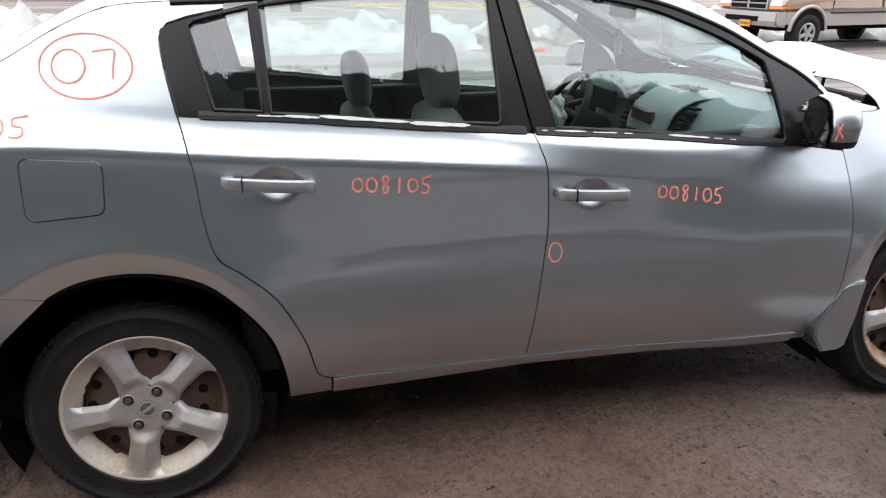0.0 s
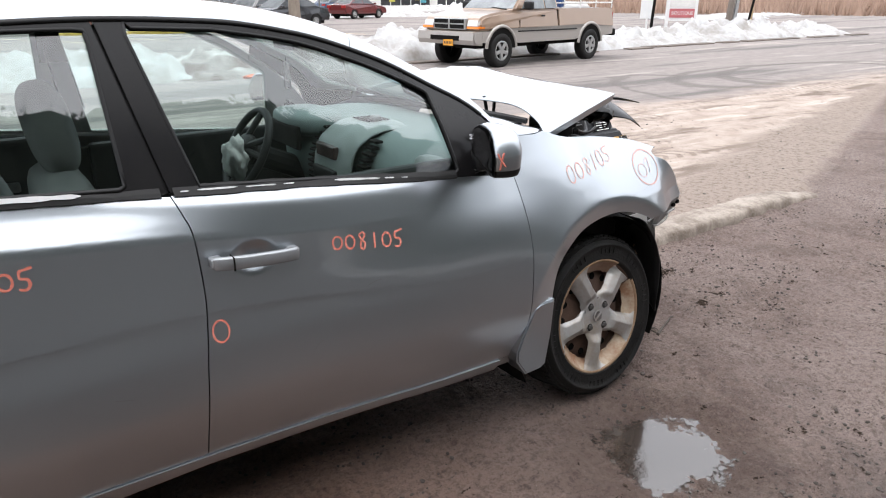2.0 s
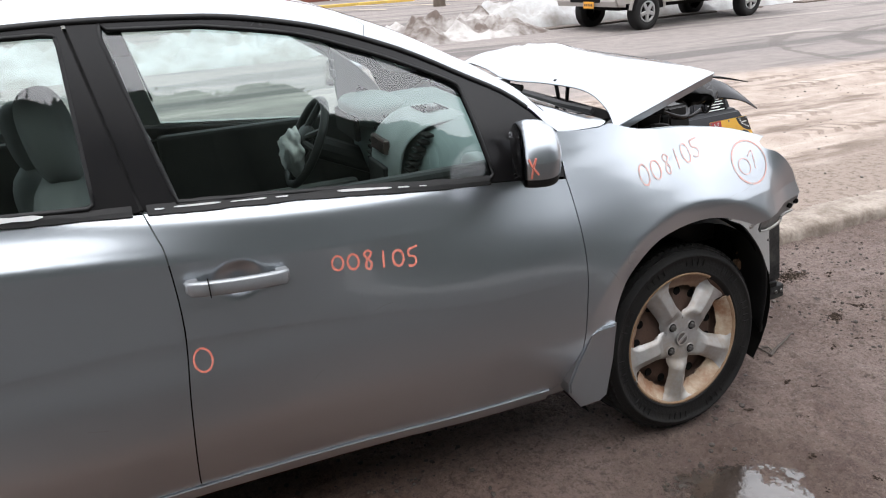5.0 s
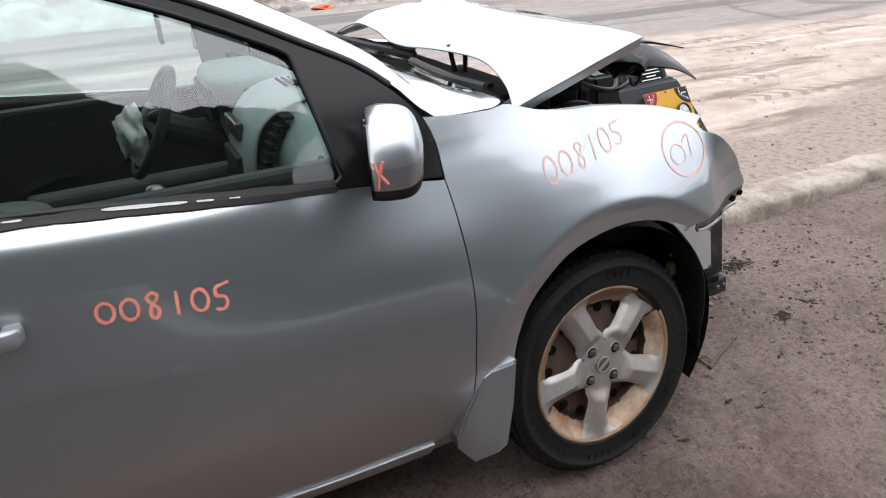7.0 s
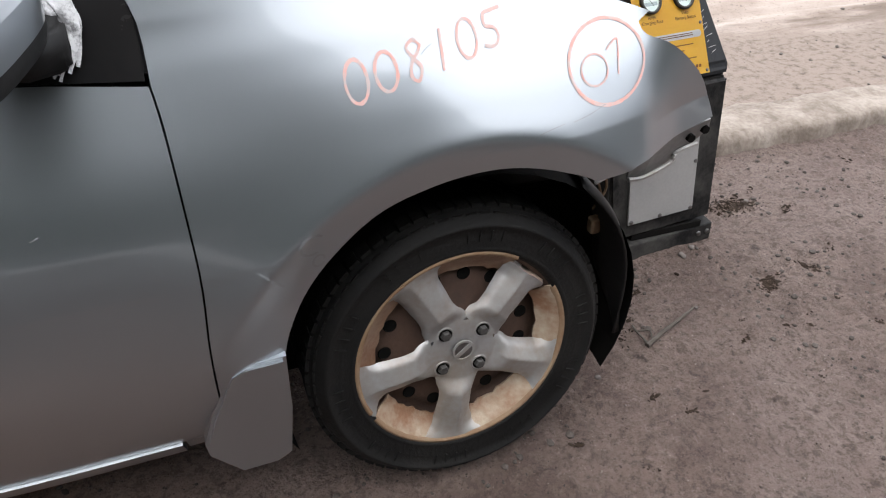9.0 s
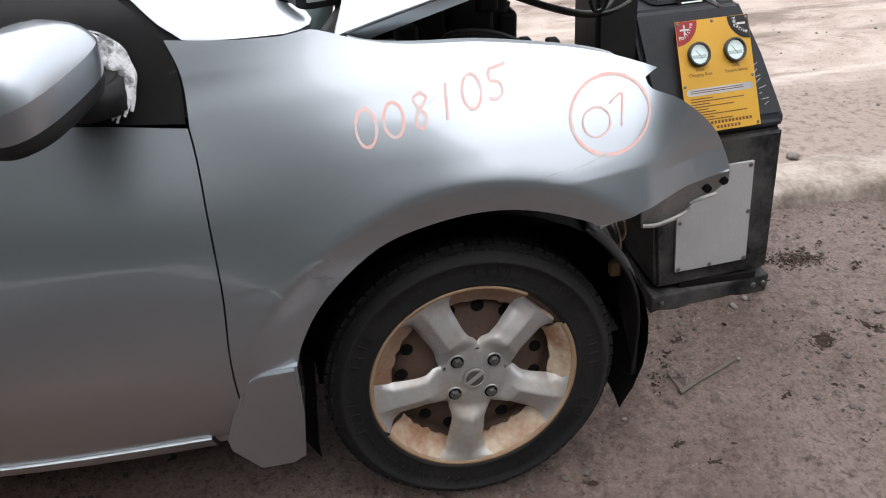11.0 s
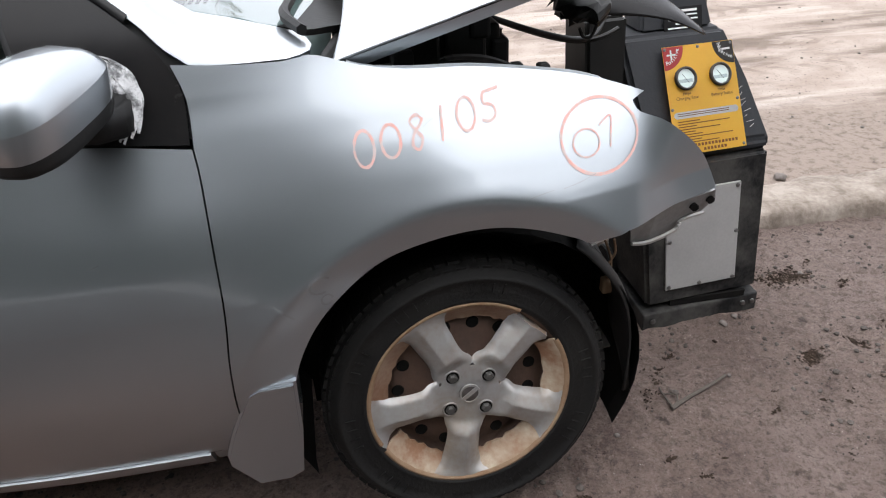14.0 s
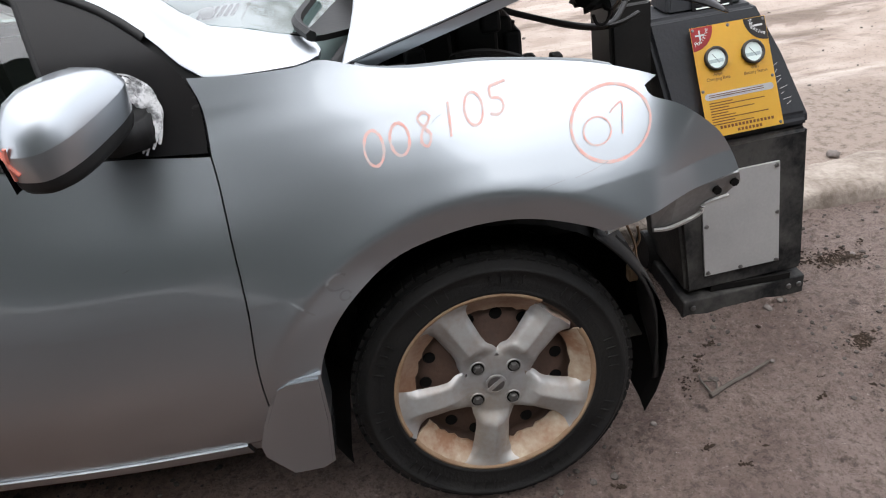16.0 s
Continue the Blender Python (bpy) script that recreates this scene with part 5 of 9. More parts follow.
def door_handle(x0, x1, z0, z1, parent, s):
    bm = bmesh.new()
    n = 22
    rows = []
    for k in range(n + 1):
        t = k / n
        x, z = x0 + (x1 - x0) * t, z0 + (z1 - z0) * t
        bow = math.sin(math.pi * t) ** 0.3 if 0 < t < 1 else 0
        y = side_y(x, z) - 0.014 - 0.026 * bow
        e = min(1, t / 0.05, (1 - t) / 0.05)
        e = math.sqrt(max(0.0, 1 - (1 - e) ** 2)) * 0.35 + 0.65
        h, w = 0.0165 * e, 0.010 * e
        ring = []
        for i in range(12):
            a = 2 * math.pi * i / 12
            c, q = math.cos(a), math.sin(a)
            ring.append(bm.verts.new((x, y + w * math.copysign(abs(c) ** 0.42, c), z + h * math.copysign(abs(q) ** 0.42, q))))
        rows.append(ring)
    for a, b in zip(rows, rows[1:]):
        for i in range(12):
            bm.faces.new((a[i], a[(i + 1) % 12], b[(i + 1) % 12], b[i]))
    bm.faces.new(rows[0])
    bm.faces.new(rows[-1][::-1])
    for t in (0.07, 0.93):
        x, z = x0 + (x1 - x0) * t, z0 + (z1 - z0) * t
        y = side_y(x, z)
        box(bm, x - 0.014, x + 0.014, y - 0.03, y + 0.004, z - 0.012, z + 0.012, bevel=0.004)
    if s:
        bmesh.ops.transform(bm, matrix=Matrix.Translation((0, 2 * MID, 0)) @ Matrix.Diagonal((1, -1, 1, 1)), verts=bm.verts)
    part("door_handle", bm, M_HANDLE, parent, "satin silver pull handle", smooth=True)
    bm = bmesh.new()
    t = 0.22
    x, z = x0 + (x1 - x0) * t, z0 + (z1 - z0) * t
    box(bm, x - 0.0012, x + 0.0012, side_y(x, z) - 0.052, side_y(x, z) - 0.02, z - 0.0172, z + 0.0172)
    if s:
        bmesh.ops.transform(bm, matrix=Matrix.Translation((0, 2 * MID, 0)) @ Matrix.Diagonal((1, -1, 1, 1)), verts=bm.verts)
    part("handle_seam", bm, M_DARK, parent)


for s in (0, 1):
    door_handle(0.302, 0.536, 0.984, 0.962, rear_door[s], s)
    door_handle(1.206, 1.433, 0.899, 0.884, front_door[s], s)


def wing_mirror(s):
    flip = Matrix.Translation((0, 2 * MID, 0)) @ Matrix.Diagonal((1, -1, 1, 1)) if s else Matrix.Identity(4)
    base = new("wing_mirror")
    base.parent = car
    place = flip @ Matrix.Translation((2.082, -0.030, 1.080)) @ Matrix.Rotation(radians(-20), 4, "Z")
    nu = 48
    sg = lambda v, p: math.copysign(abs(v) ** p, v)

    def shell(a, r, z):
        """Point of the housing: angle round it, share of its outline, height over the crease."""
        x, y = (0.052 if math.cos(a) > 0 else 0.090) * sg(math.cos(a), 0.80) * r, 0.112 * sg(math.sin(a), 0.74) * r
        x = max(x, -0.047)
        k = (y + 0.112) / 0.224
        top = 1.0 - 2.6 * max(0.0, x + 0.02) - 0.46 * k if z > 0 else 1.0
        return Vector((x, y, z * top - 0.008 + 0.034 * k + 0.06 * x))

    CAP = [(0.0, 0.078), (0.30, 0.0765), (0.52, 0.072), (0.70, 0.062), (0.83, 0.046), (0.93, 0.024), (0.99, 0.004), (1.0, 0.0)]
    SIDE = [(1.0, 0.0), (1.0, -0.014), (0.985, -0.030), (0.96, -0.043)]
    TRAY = [(0.965, -0.041), (0.955, -0.052), (0.90, -0.063), (0.72, -0.070), (0.35, -0.072), (0.0, -0.072)]
    for nm, m, secs, lab in (("mirror_cap", M_PAINT, (CAP, SIDE), "silver mirror cap with orange cross"), ("mirror_base", M_BLACKPLASTIC, (TRAY,), "")):
        bm = bmesh.new()
        for sec in secs:
            rings = [[bm.verts.new(place @ shell(2 * math.pi * i / nu, r, z)) for i in range(nu)] for r, z in sec]
            for p, q in zip(rings, rings[1:]):
                for i in range(nu):
                    bm.faces.new((p[i], p[(i + 1) % nu], q[(i + 1) % nu], q[i]))
        part(nm, bm, m, base, lab, smooth=True)
    if not s:
        for pts in ([(-1.95, 1.0, 0.012), (-1.83, 1.0, -0.008), (-1.70, 0.995, -0.026)], [(-1.76, 1.0, 0.014), (-1.82, 1.0, -0.008), (-1.87, 0.98, -0.036)]):
            part("pen_mark", tube([place @ (shell(a, r * 1.008, min(z, 0)) + Vector((0, 0, max(z, 0)))) for a, r, z in spline(pts, 4)], 0.0030, 5), M_CHALK, base, "hand-drawn orange pen mark")
    OPEN = [(-0.104, -0.070), (0.098, -0.038), (0.104, -0.010), (0.097, 0.040), (0.038, 0.060), (-0.038, 0.058), (-0.077, 0.036), (-0.107, -0.010)]
    bm = bmesh.new()
    f = bm.faces.new([bm.verts.new(place @ Vector((-0.049, y, z))) for y, z in OPEN])
    bmesh.ops.solidify(bm, geom=[f], thickness=0.005)
    part("mirror_rim", bm, M_BLACKTRIM, base)
    bm = bmesh.new()
    f = bm.faces.new([bm.verts.new(place @ Vector((-0.0555, y, z))) for y, z in inset_loop(OPEN, 0.007)])
    bmesh.ops.solidify(bm, geom=[f], thickness=0.001)
    g = bpy.data.materials.new("mirror_glass")
    g.use_nodes = True
    b = g.node_tree.nodes["Principled BSDF"]
    b.inputs["Metallic"].default_value, b.inputs["Roughness"].default_value = 1.0, 0.02
    b.inputs["Base Color"].default_value = (0.8, 0.8, 0.8, 1)
    part("mirror_glass", bm, g, base)
    bm = bmesh.new()
    foot = [[bm.verts.new(q) for q in ring] for ring in (
        [(2.045, 0.025, 1.000), (2.115, 0.000, 0.998), (2.120, 0.002, 1.048), (2.050, 0.028, 1.052)],
        [(2.070, 0.075, 0.985), (2.150, 0.060, 0.985), (2.150, 0.065, 1.040), (2.075, 0.080, 1.050)],
        [(2.080, 0.140, 0.980), (2.165, 0.130, 0.980), (2.160, 0.135, 1.045), (2.085, 0.145, 1.055)])]
    for a, b in zip(foot, foot[1:]):
        for k in range(4):
            bm.faces.new((a[k], a[(k + 1) % 4], b[(k + 1) % 4], b[k]))
    bm.faces.new(foot[0])
    bm.faces.new(foot[-1][::-1])
    bmesh.ops.recalc_face_normals(bm, faces=bm.faces)
    bmesh.ops.bevel(bm, geom=bm.edges[:], offset=0.007, segments=3, affect="EDGES")
    bmesh.ops.transform(bm, matrix=flip, verts=bm.verts)
    part("mirror_stalk", bm, M_BLACKPLASTIC, base, smooth=True)
    return base


for s in (0, 1):
    wing_mirror(s)

# torn belt moulding: a black strip with pale chips
for x0, x1 in ((0.26, 1.145), (1.165, 2.0)):
    bm = bmesh.new()
    rows = []
    for x in np.arange(x0, x1, 0.012):
        z = float(belt(x))
        h = 0.007 + 0.004 * noise.noise((x * 9, 0, 1)) + 0.003 * noise.noise((x * 40, 0, 1))
        rows.append([bm.verts.new(on_side(o)(x, z + d)) for d, o in ((-h * 0.7, -0.001), (-h * 0.4, -0.006), (h, -0.006), (h + 0.012, -0.001))])
    for a, b in zip(rows, rows[1:]):
        for i in range(3):
            bm.faces.new((a[i], b[i], b[i + 1], a[i + 1]))
    part("belt_moulding", bm, M_BLACKPLASTIC, car, "torn black rubber window moulding", smooth=False)
for x0, x1, dz, h in ((0.47, 0.56, 0.012, 0.006), (0.56, 0.80, 0.016, 0.0075), (0.80, 0.97, 0.014, 0.010), (0.40, 0.47, 0.010, 0.003), (1.18, 1.20, 0.008, 0.003), (1.22, 1.32, 0.009, 0.004), (1.34, 1.42, 0.008, 0.003),
                      (1.44, 1.47, 0.008, 0.003), (1.585, 1.72, 0.010, 0.0055), (1.735, 1.765, 0.010, 0.003), (1.79, 1.81, 0.010, 0.002)):
    bm = bmesh.new()
    rows = []
    for x in np.linspace(x0, x1, 10):
        z = float(belt(x)) + dz
        k = h * (0.55 + 0.45 * noise.noise((x * 60, 3, 3))) * (1 if x0 < x < x1 - 1e-6 else 0.3)
        rows.append([bm.verts.new(on_side(-0.0085)(x, z - k)), bm.verts.new(on_side(-0.0085)(x, z + k * 0.8))])
    for a, b in zip(rows, rows[1:]):
        bm.faces.new((a[0], b[0], b[1], a[1]))
    part("exposed_strip", bm, M_TRIMWHITE, car, "bright exposed strip where the moulding tore")

# ---- orange paint-pen marks ----
def ell(cx, cy, rx, ry, a0=100, a1=470, n=22):
    return [(cx + rx * math.cos(radians(a0 + (a1 - a0) * k / n)), cy + ry * math.sin(radians(a0 + (a1 - a0) * k / n))) for k in range(n + 1)]


GLYPH = {"0": [ell(0.5, 0.5, 0.42, 0.5)], "8": [[(0.80, 0.86), (0.55, 1.0), (0.25, 0.85), (0.45, 0.58), (0.72, 0.32), (0.55, 0.02), (0.28, 0.15), (0.38, 0.48), (0.70, 0.72), (0.82, 0.90)]],
         "1": [[(0.55, 1.0), (0.45, 0.0)]], "5": [[(1.0, 1.05), (0.55, 0.98), (0.25, 0.92), (0.22, 0.60), (0.62, 0.50), (0.72, 0.22), (0.45, 0.02), (0.05, 0.08)]],
         "7": [[(0.05, 0.80), (0.40, 0.95), (0.85, 1.0), (0.72, 0.5), (0.62, 0.0)]]}


def stroke(pts, width, place, material, parent, name="pen_mark"):
    """A ribbon of paint along points of a panel."""
    pts = [p.to_2d() for p in spline([(a, b, 0) for a, b in pts], 5)]
    bm = bmesh.new()
    rows = []
    for i, p in enumerate(pts):
        d = (pts[min(i + 1, len(pts) - 1)] - pts[max(i - 1, 0)])
        d = d.normalized() if d.length > 1e-9 else Vector((1, 0))
        w = width * (0.5 + 0.16 * noise.noise((p.x * 90, p.y * 90, i * 0.2)))
        n = Vector((-d.y, d.x)) * w
        rows.append([bm.verts.new(place(p.x + n.x, p.y + n.y)), bm.verts.new(place(p.x - n.x, p.y - n.y))])
    for a, b in zip(rows, rows[1:]):
        bm.faces.new((a[0], b[0], b[1], a[1]))
    return part(name, bm, material, parent, "hand-drawn orange pen mark" if name == "pen_mark" else "")


def write(text, x0, z0, x1, z1, h, place, width, material, parent, sizes=None):
    n = len(text)
    for i, c in enumerate(text):
        t = i / n
        x, z, w = x0 + (x1 - x0) * t, z0 + (z1 - z0) * t, (x1 - x0) / n * 0.86
        s = (sizes or [1] * n)[i]
        for g in GLYPH[c]:
            stroke([(x + w * a, z + h * s * b + (h - h * s) * 0.4) for a, b in g], width, place, material, parent)


near = on_side(-0.0012)
write("008105", 0.630, 0.931, 0.853, 0.916, 0.041, near, 0.0062, M_CHALK, rear_door[0], [0.85, 0.9, 1.15, 1.0, 0.85, 1.1])
write("008105", 1.534, 0.857, 1.760, 0.828, 0.040, near, 0.0058, M_CHALK, front_door[0], [0.85, 0.9, 1.15, 1.05, 0.95, 1.1])
stroke(ell(1.212, 0.720, 0.020, 0.028), 0.005, near, M_CHALK, front_door[0])
fplace = lambda a, b: fender_pt(a, b) + Vector((0, -0.0009, 0.0003))
write("008105", 2.490, 0.884, 2.778, 0.924, 0.052, fplace, 0.0050, M_CHALKPALE, front_fender[0], [1.05, 0.95, 1, 1, 0.95, 0.9])
stroke(ell(2.961, 0.869, 0.082, 0.060), 0.0055, fplace, M_CHALKPALE, front_fender[0])
stroke(ell(2.930, 0.862, 0.028, 0.022), 0.0035, fplace, M_CHALKPALE, front_fender[0])
stroke([(2.962, 0.885), (2.975, 0.893), (2.990, 0.896), (2.985, 0.870), (2.980, 0.848)], 0.0035, fplace, M_CHALKPALE, front_fender[0])
stroke(ell(0.003, 1.256, 0.108, 0.074), 0.0042, near, M_CHALK, quarter_panel[0])
stroke(ell(-0.038, 1.256, 0.038, 0.038), 0.0042, near, M_CHALK, quarter_panel[0])
stroke([(0.018, 1.288), (0.045, 1.292), (0.070, 1.290), (0.066, 1.255), (0.064, 1.225)], 0.0042, near, M_CHALK, quarter_panel[0])
write("008105", -0.445, 1.105, -0.125, 1.100, 0.045, near, 0.0045, M_CHALK, quarter_panel[0])
# dried sealant smeared over the mirror sail
M_SMEAR = mat("sealant_film", (0.78, 0.78, 0.79), 0.6, 0, (0.16, 0.16, 0.165), 55, 260, bump=0.3, sharp=0.22)
smear = on_side(-0.006)
rng = random.Random(15)
arc_pts = [(2.098, 1.096), (2.126, 1.092), (2.150, 1.072), (2.162, 1.045), (2.160, 1.015), (2.148, 0.992)]
for k in range(30):
    dx, dz, a, b = rng.uniform(-0.024, 0.007), rng.uniform(-0.018, 0.004), rng.randint(0, 2), rng.randint(4, 6)
    stroke([(x + dx + rng.uniform(-0.003, 0.003), z + dz + rng.uniform(-0.003, 0.003)) for x, z in arc_pts[a:b]], rng.uniform(0.0012, 0.0052), on_side(-0.010 - 0.0002 * k), M_SMEAR, car, "sealant_smear")
for k in range(14):
    # thin drags along the foot of the sail
    x, z, n_ = rng.uniform(2.065, 2.125), rng.uniform(0.980, 0.994), rng.uniform(0.03, 0.06)
    stroke([(x, z), (x + n_ / 2, z + rng.uniform(-0.002, 0.003)), (min(x + n_, 2.163), z + rng.uniform(-0.004, 0.004))], rng.uniform(0.0010, 0.0032), on_side(-0.010 - 0.0002 * k), M_SMEAR, car, "sealant_smear")
# pale curls painted as the glints of small dents behind the front wheel arch
M_GLINT = mat("dent_glint_paint", (0.36, 0.38, 0.395), 0.5, 0.6, (0.30, 0.32, 0.33), 60, 250)
for pts, w in ((ell(2.405, 0.705, 0.020, 0.018, 40, 290, 12), 0.0045), (ell(2.412, 0.668, 0.010, 0.012, 0, 330, 10), 0.004), ([(2.318, 0.690), (2.335, 0.672), (2.352, 0.650)], 0.004)):
    stroke(pts, w, lambda a, b: fender_pt(a, b) + Vector((0, -0.0008, 0)), M_GLINT, front_fender[0], "rub_mark")
# thin scratches and scuffs on the doors and fender
rng = random.Random(77)
M_SCUFF = mat("pale_scuff", (0.36, 0.37, 0.38), 0.6, 0.2, (0.30, 0.31, 0.32), 80, 300)
for x, z, dx, dz, pl in ((1.62, 0.74, 0.05, 0.012, near), (0.95, 0.62, 0.04, -0.01, near), (2.05, 0.80, 0.012, 0.004, near), (1.45, 0.60, 0.03, 0.02, near), (2.87, 0.80, 0.07, 0.012, fplace), (2.80, 0.795, 0.05, 0.006, fplace), (2.62, 0.93, 0.02, 0.01, fplace)):
    stroke([(x, z), (x + dx / 2, z + dz * rng.uniform(0.3, 0.9)), (x + dx, z + dz)], 0.0014, pl, M_SCUFF, car, "scratch").name = "scratch"

# ---- sedan: inside ----
for y in (0.112, 2 * MID - 0.112):
    s = 1 if y < MID else -1
    for x0, x1 in ((0.30, 1.15), (1.20, 2.18)):
        lining = part("door_lining", new_box(x0, x1, min(y, y + s * 0.05), max(y, y + s * 0.05), 0.34, 1.02 if x0 > 1 else 1.07, bevel=0.015), M_BLACKPLASTIC, car, "dark door lining")
        part("armrest", new_box(x0 + 0.1, x1 - 0.15, min(y + s * 0.04, y + s * 0.11), max(y + s * 0.04, y + s * 0.11), 0.66, 0.72, bevel=0.02), M_FABRIC, lining)
        part("inner_handle", new_box(x1 - 0.30, x1 - 0.22, min(y + s * 0.045, y + s * 0.07), max(y + s * 0.045, y + s * 0.07), 0.86, 0.90, bevel=0.008), M_CHROME, lining)

# the car sags on its far side: doors, frames and glass there sit lower at the belt
for ob in car.children_recursive:
    if ob.type == "MESH" and ob.name.startswith(("rear_door", "front_door", "door_lining", "inner_handle", "armrest")) and min(v.co.y for v in ob.data.vertices) > MID:
        for v in ob.data.vertices:
            v.co.z -= 0.10 * float(sstep(1.40, 1.06, v.co.z) * sstep(0.3, 0.6, v.co.z))


def ellipsoid(bm, c, r, m=None, p=0.8, seg=24, rings=14):
    vs = []
    sg = lambda v, q: math.copysign(abs(v) ** q, v)
    grid = [[bm.verts.new((c[0] + r[0] * sg(math.cos(math.pi * (j / rings - 0.5)), p) * sg(math.cos(2 * math.pi * i / seg), p),
                           c[1] + r[1] * sg(math.cos(math.pi * (j / rings - 0.5)), p) * sg(math.sin(2 * math.pi * i / seg), p),
                           c[2] + r[2] * sg(math.sin(math.pi * (j / rings - 0.5)), p))) for i in range(seg)] for j in range(rings + 1)]
    for a, b in zip(grid, grid[1:]):
        for i in range(seg):
            bm.faces.new((a[i], a[(i + 1) % seg], b[(i + 1) % seg], b[i]))
        vs += a
    vs += grid[-1]
    bmesh.ops.remove_doubles(bm, verts=vs, dist=1e-5)
    return bm


def front_seat(x, y, top):
    seat = new("front_seat")
    seat.parent = car
    tagged(seat, "grey cloth front seat with tall headrest")
    part("seat_cushion", ellipsoid(bmesh.new(), (x + 0.34, y, 0.56), (0.28, 0.25, 0.10), p=0.55), M_FABRIC, seat, smooth=True)
    bm = ellipsoid(bmesh.new(), (0, 0, 0), (0.085, 0.25, 0.30), p=0.6)
    bmesh.ops.transform(bm, matrix=Matrix.Translation((x + 0.055, y, top - 0.51)) @ Matrix.Rotation(radians(-14), 4, "Y"), verts=bm.verts)
    part("seat_back", bm, M_FABRIC, seat, smooth=True)
    bm = ellipsoid(bmesh.new(), (0, 0, 0), (0.058, 0.125, 0.122), p=0.72)
    bmesh.ops.transform(bm, matrix=Matrix.Translation((x, y, top - 0.12)) @ Matrix.Rotation(radians(-8), 4, "Y"), verts=bm.verts)
    part("headrest", bm, M_FABRIC, seat, smooth=True)
    for dy in (-0.05, 0.05):
        part("headrest_post", tube([(x + 0.005, y + dy, top - 0.30), (x, y + dy, top - 0.16)], 0.006, 8), M_CHROME, seat)


front_seat(0.97, 0.47, 1.295)
front_seat(0.79, 1.26, 1.165)
rs = new("rear_seat")
rs.parent = car
bm = ellipsoid(bmesh.new(), (0, 0, 0), (0.10, 0.62, 0.30), p=0.5)
bmesh.ops.transform(bm, matrix=Matrix.Translation((0.10, MID, 0.83)) @ Matrix.Rotation(radians(-24), 4, "Y"), verts=bm.verts)
part("seat_back", bm, M_FABRIC, rs, smooth=True)
part("seat_cushion", ellipsoid(bmesh.new(), (0.38, MID, 0.56), (0.26, 0.62, 0.09), p=0.5), M_FABRIC, rs, smooth=True)
for y in (0.45, 1.28):
    part("headrest", ellipsoid(bmesh.new(), (0.02, y, 1.13), (0.05, 0.12, 0.075), p=0.7), M_FABRIC, rs, smooth=True)
part("parcel_shelf", new_box(-0.5, 0.04, 0.25, 2 * MID - 0.25, 1.02, 1.05, bevel=0.01), M_BLACKPLASTIC, car)

# dashboard
dash = new("dashboard")
dash.parent = car
rows = []
for y, dx, dz in ((0.20, 0.04, -0.035), (0.35, 0.02, -0.015), (0.55, 0.0, 0.0), (0.85, -0.02, 0.012), (1.05, -0.02, 0.012), (1.15, -0.05, 0.02), (1.30, -0.05, 0.02), (1.42, -0.02, 0.0), (1.53, 0.03, -0.03)):
    rows.append([(2.52 - abs(y - MID) * 0.10, y, 1.00 + dz * 0.5), (2.30, y, 1.012 + dz), (2.17 + dx, y, 1.005 + dz), (2.08 + dx, y, 0.965 + dz), (2.03 + dx, y, 0.89 + dz), (2.03 + dx, y, 0.79), (2.10 + dx, y, 0.66), (2.2, y, 0.55)])
part("dash_top", grid_sheet(rows, 4, 0.0), M_GREYPLASTIC, dash, "grey-green moulded dashboard", smooth=True)
rows = []
for y in (0.70, 0.76, 0.86, 0.96, 1.02):
    e = 0.018 if y in (0.70, 1.02) else 0
    rows.append([(2.22 + e, y, 1.030 - e), (2.10 + e, y, 1.030 - e), (2.02 + e, y, 1.005 - e), (1.965 + e, y, 0.94), (1.94 + e, y, 0.84), (1.95 + e, y, 0.72), (1.98 + e, y, 0.60)])
M_STACK = mat("stack_plastic", (0.22, 0.255, 0.248), 0.5, 0.1, (0.19, 0.22, 0.213), 8, 300)
part("centre_stack", grid_sheet(rows, 4, 0.006), M_STACK, dash, "lighter grey centre console panel", smooth=True)
part("display", new_box(1.938, 1.962, 0.79, 0.95, 0.90, 0.952, bevel=0.006, m=None), mat("display", (0.05, 0.03, 0.025), 0.2, 0, (0.04, 0.03, 0.03), 20, 90), dash, "dark dashboard display")
part("radio", new_box(1.925, 1.95, 0.775, 0.965, 0.77, 0.86, bevel=0.006), M_BLACKPLASTIC, dash)
for k in range(3):
    bm = tube([(1.905, 0.80 + 0.07 * k, 0.715), (1.955, 0.80 + 0.07 * k, 0.715)], 0.022, 14)
    part("knob", bm, M_STACK, dash, smooth=False)
for y0 in (0.635, 1.03):
    for k in range(10):
        t = k / 9
        z = 0.985 - 0.20 * t
        x = 2.045 - 0.07 * math.sin(math.pi * 0.5 * min(1, t * 1.4)) + (0.01 if y0 < 0.8 else 0)
        part("vent_slat", new_box(x - 0.016, x + 0.016, y0, y0 + 0.055, z - 0.006, z + 0.004, bevel=0.002), M_DARK, dash)
part("side_vent_panel", ellipsoid(bmesh.new(), (2.10, 0.33, 0.915), (0.035, 0.115, 0.065), p=0.6), M_STACK, dash, smooth=True)
for k in range(7):
    part("vent_slat", new_box(2.055, 2.075, 0.265 + 0.02 * k, 0.277 + 0.02 * k, 0.875, 0.945), M_BLACKPLASTIC, dash)
bm = ellipsoid(bmesh.new(), (2.05, 1.26, 0.985), (0.12, 0.20, 0.055), p=0.6)
part("cluster_hood", bm, M_GREYPLASTIC, dash, smooth=True)
part("instrument_cluster", new_box(1.925, 1.95, 1.11, 1.41, 0.885, 0.985, bevel=0.01), M_DARK, dash)
for k in range(6):
    part("dash_vent_slat", new_box(2.10 + 0.018 * k, 2.108 + 0.018 * k, 0.80, 0.93, 1.032, 1.036), M_DARK, dash)
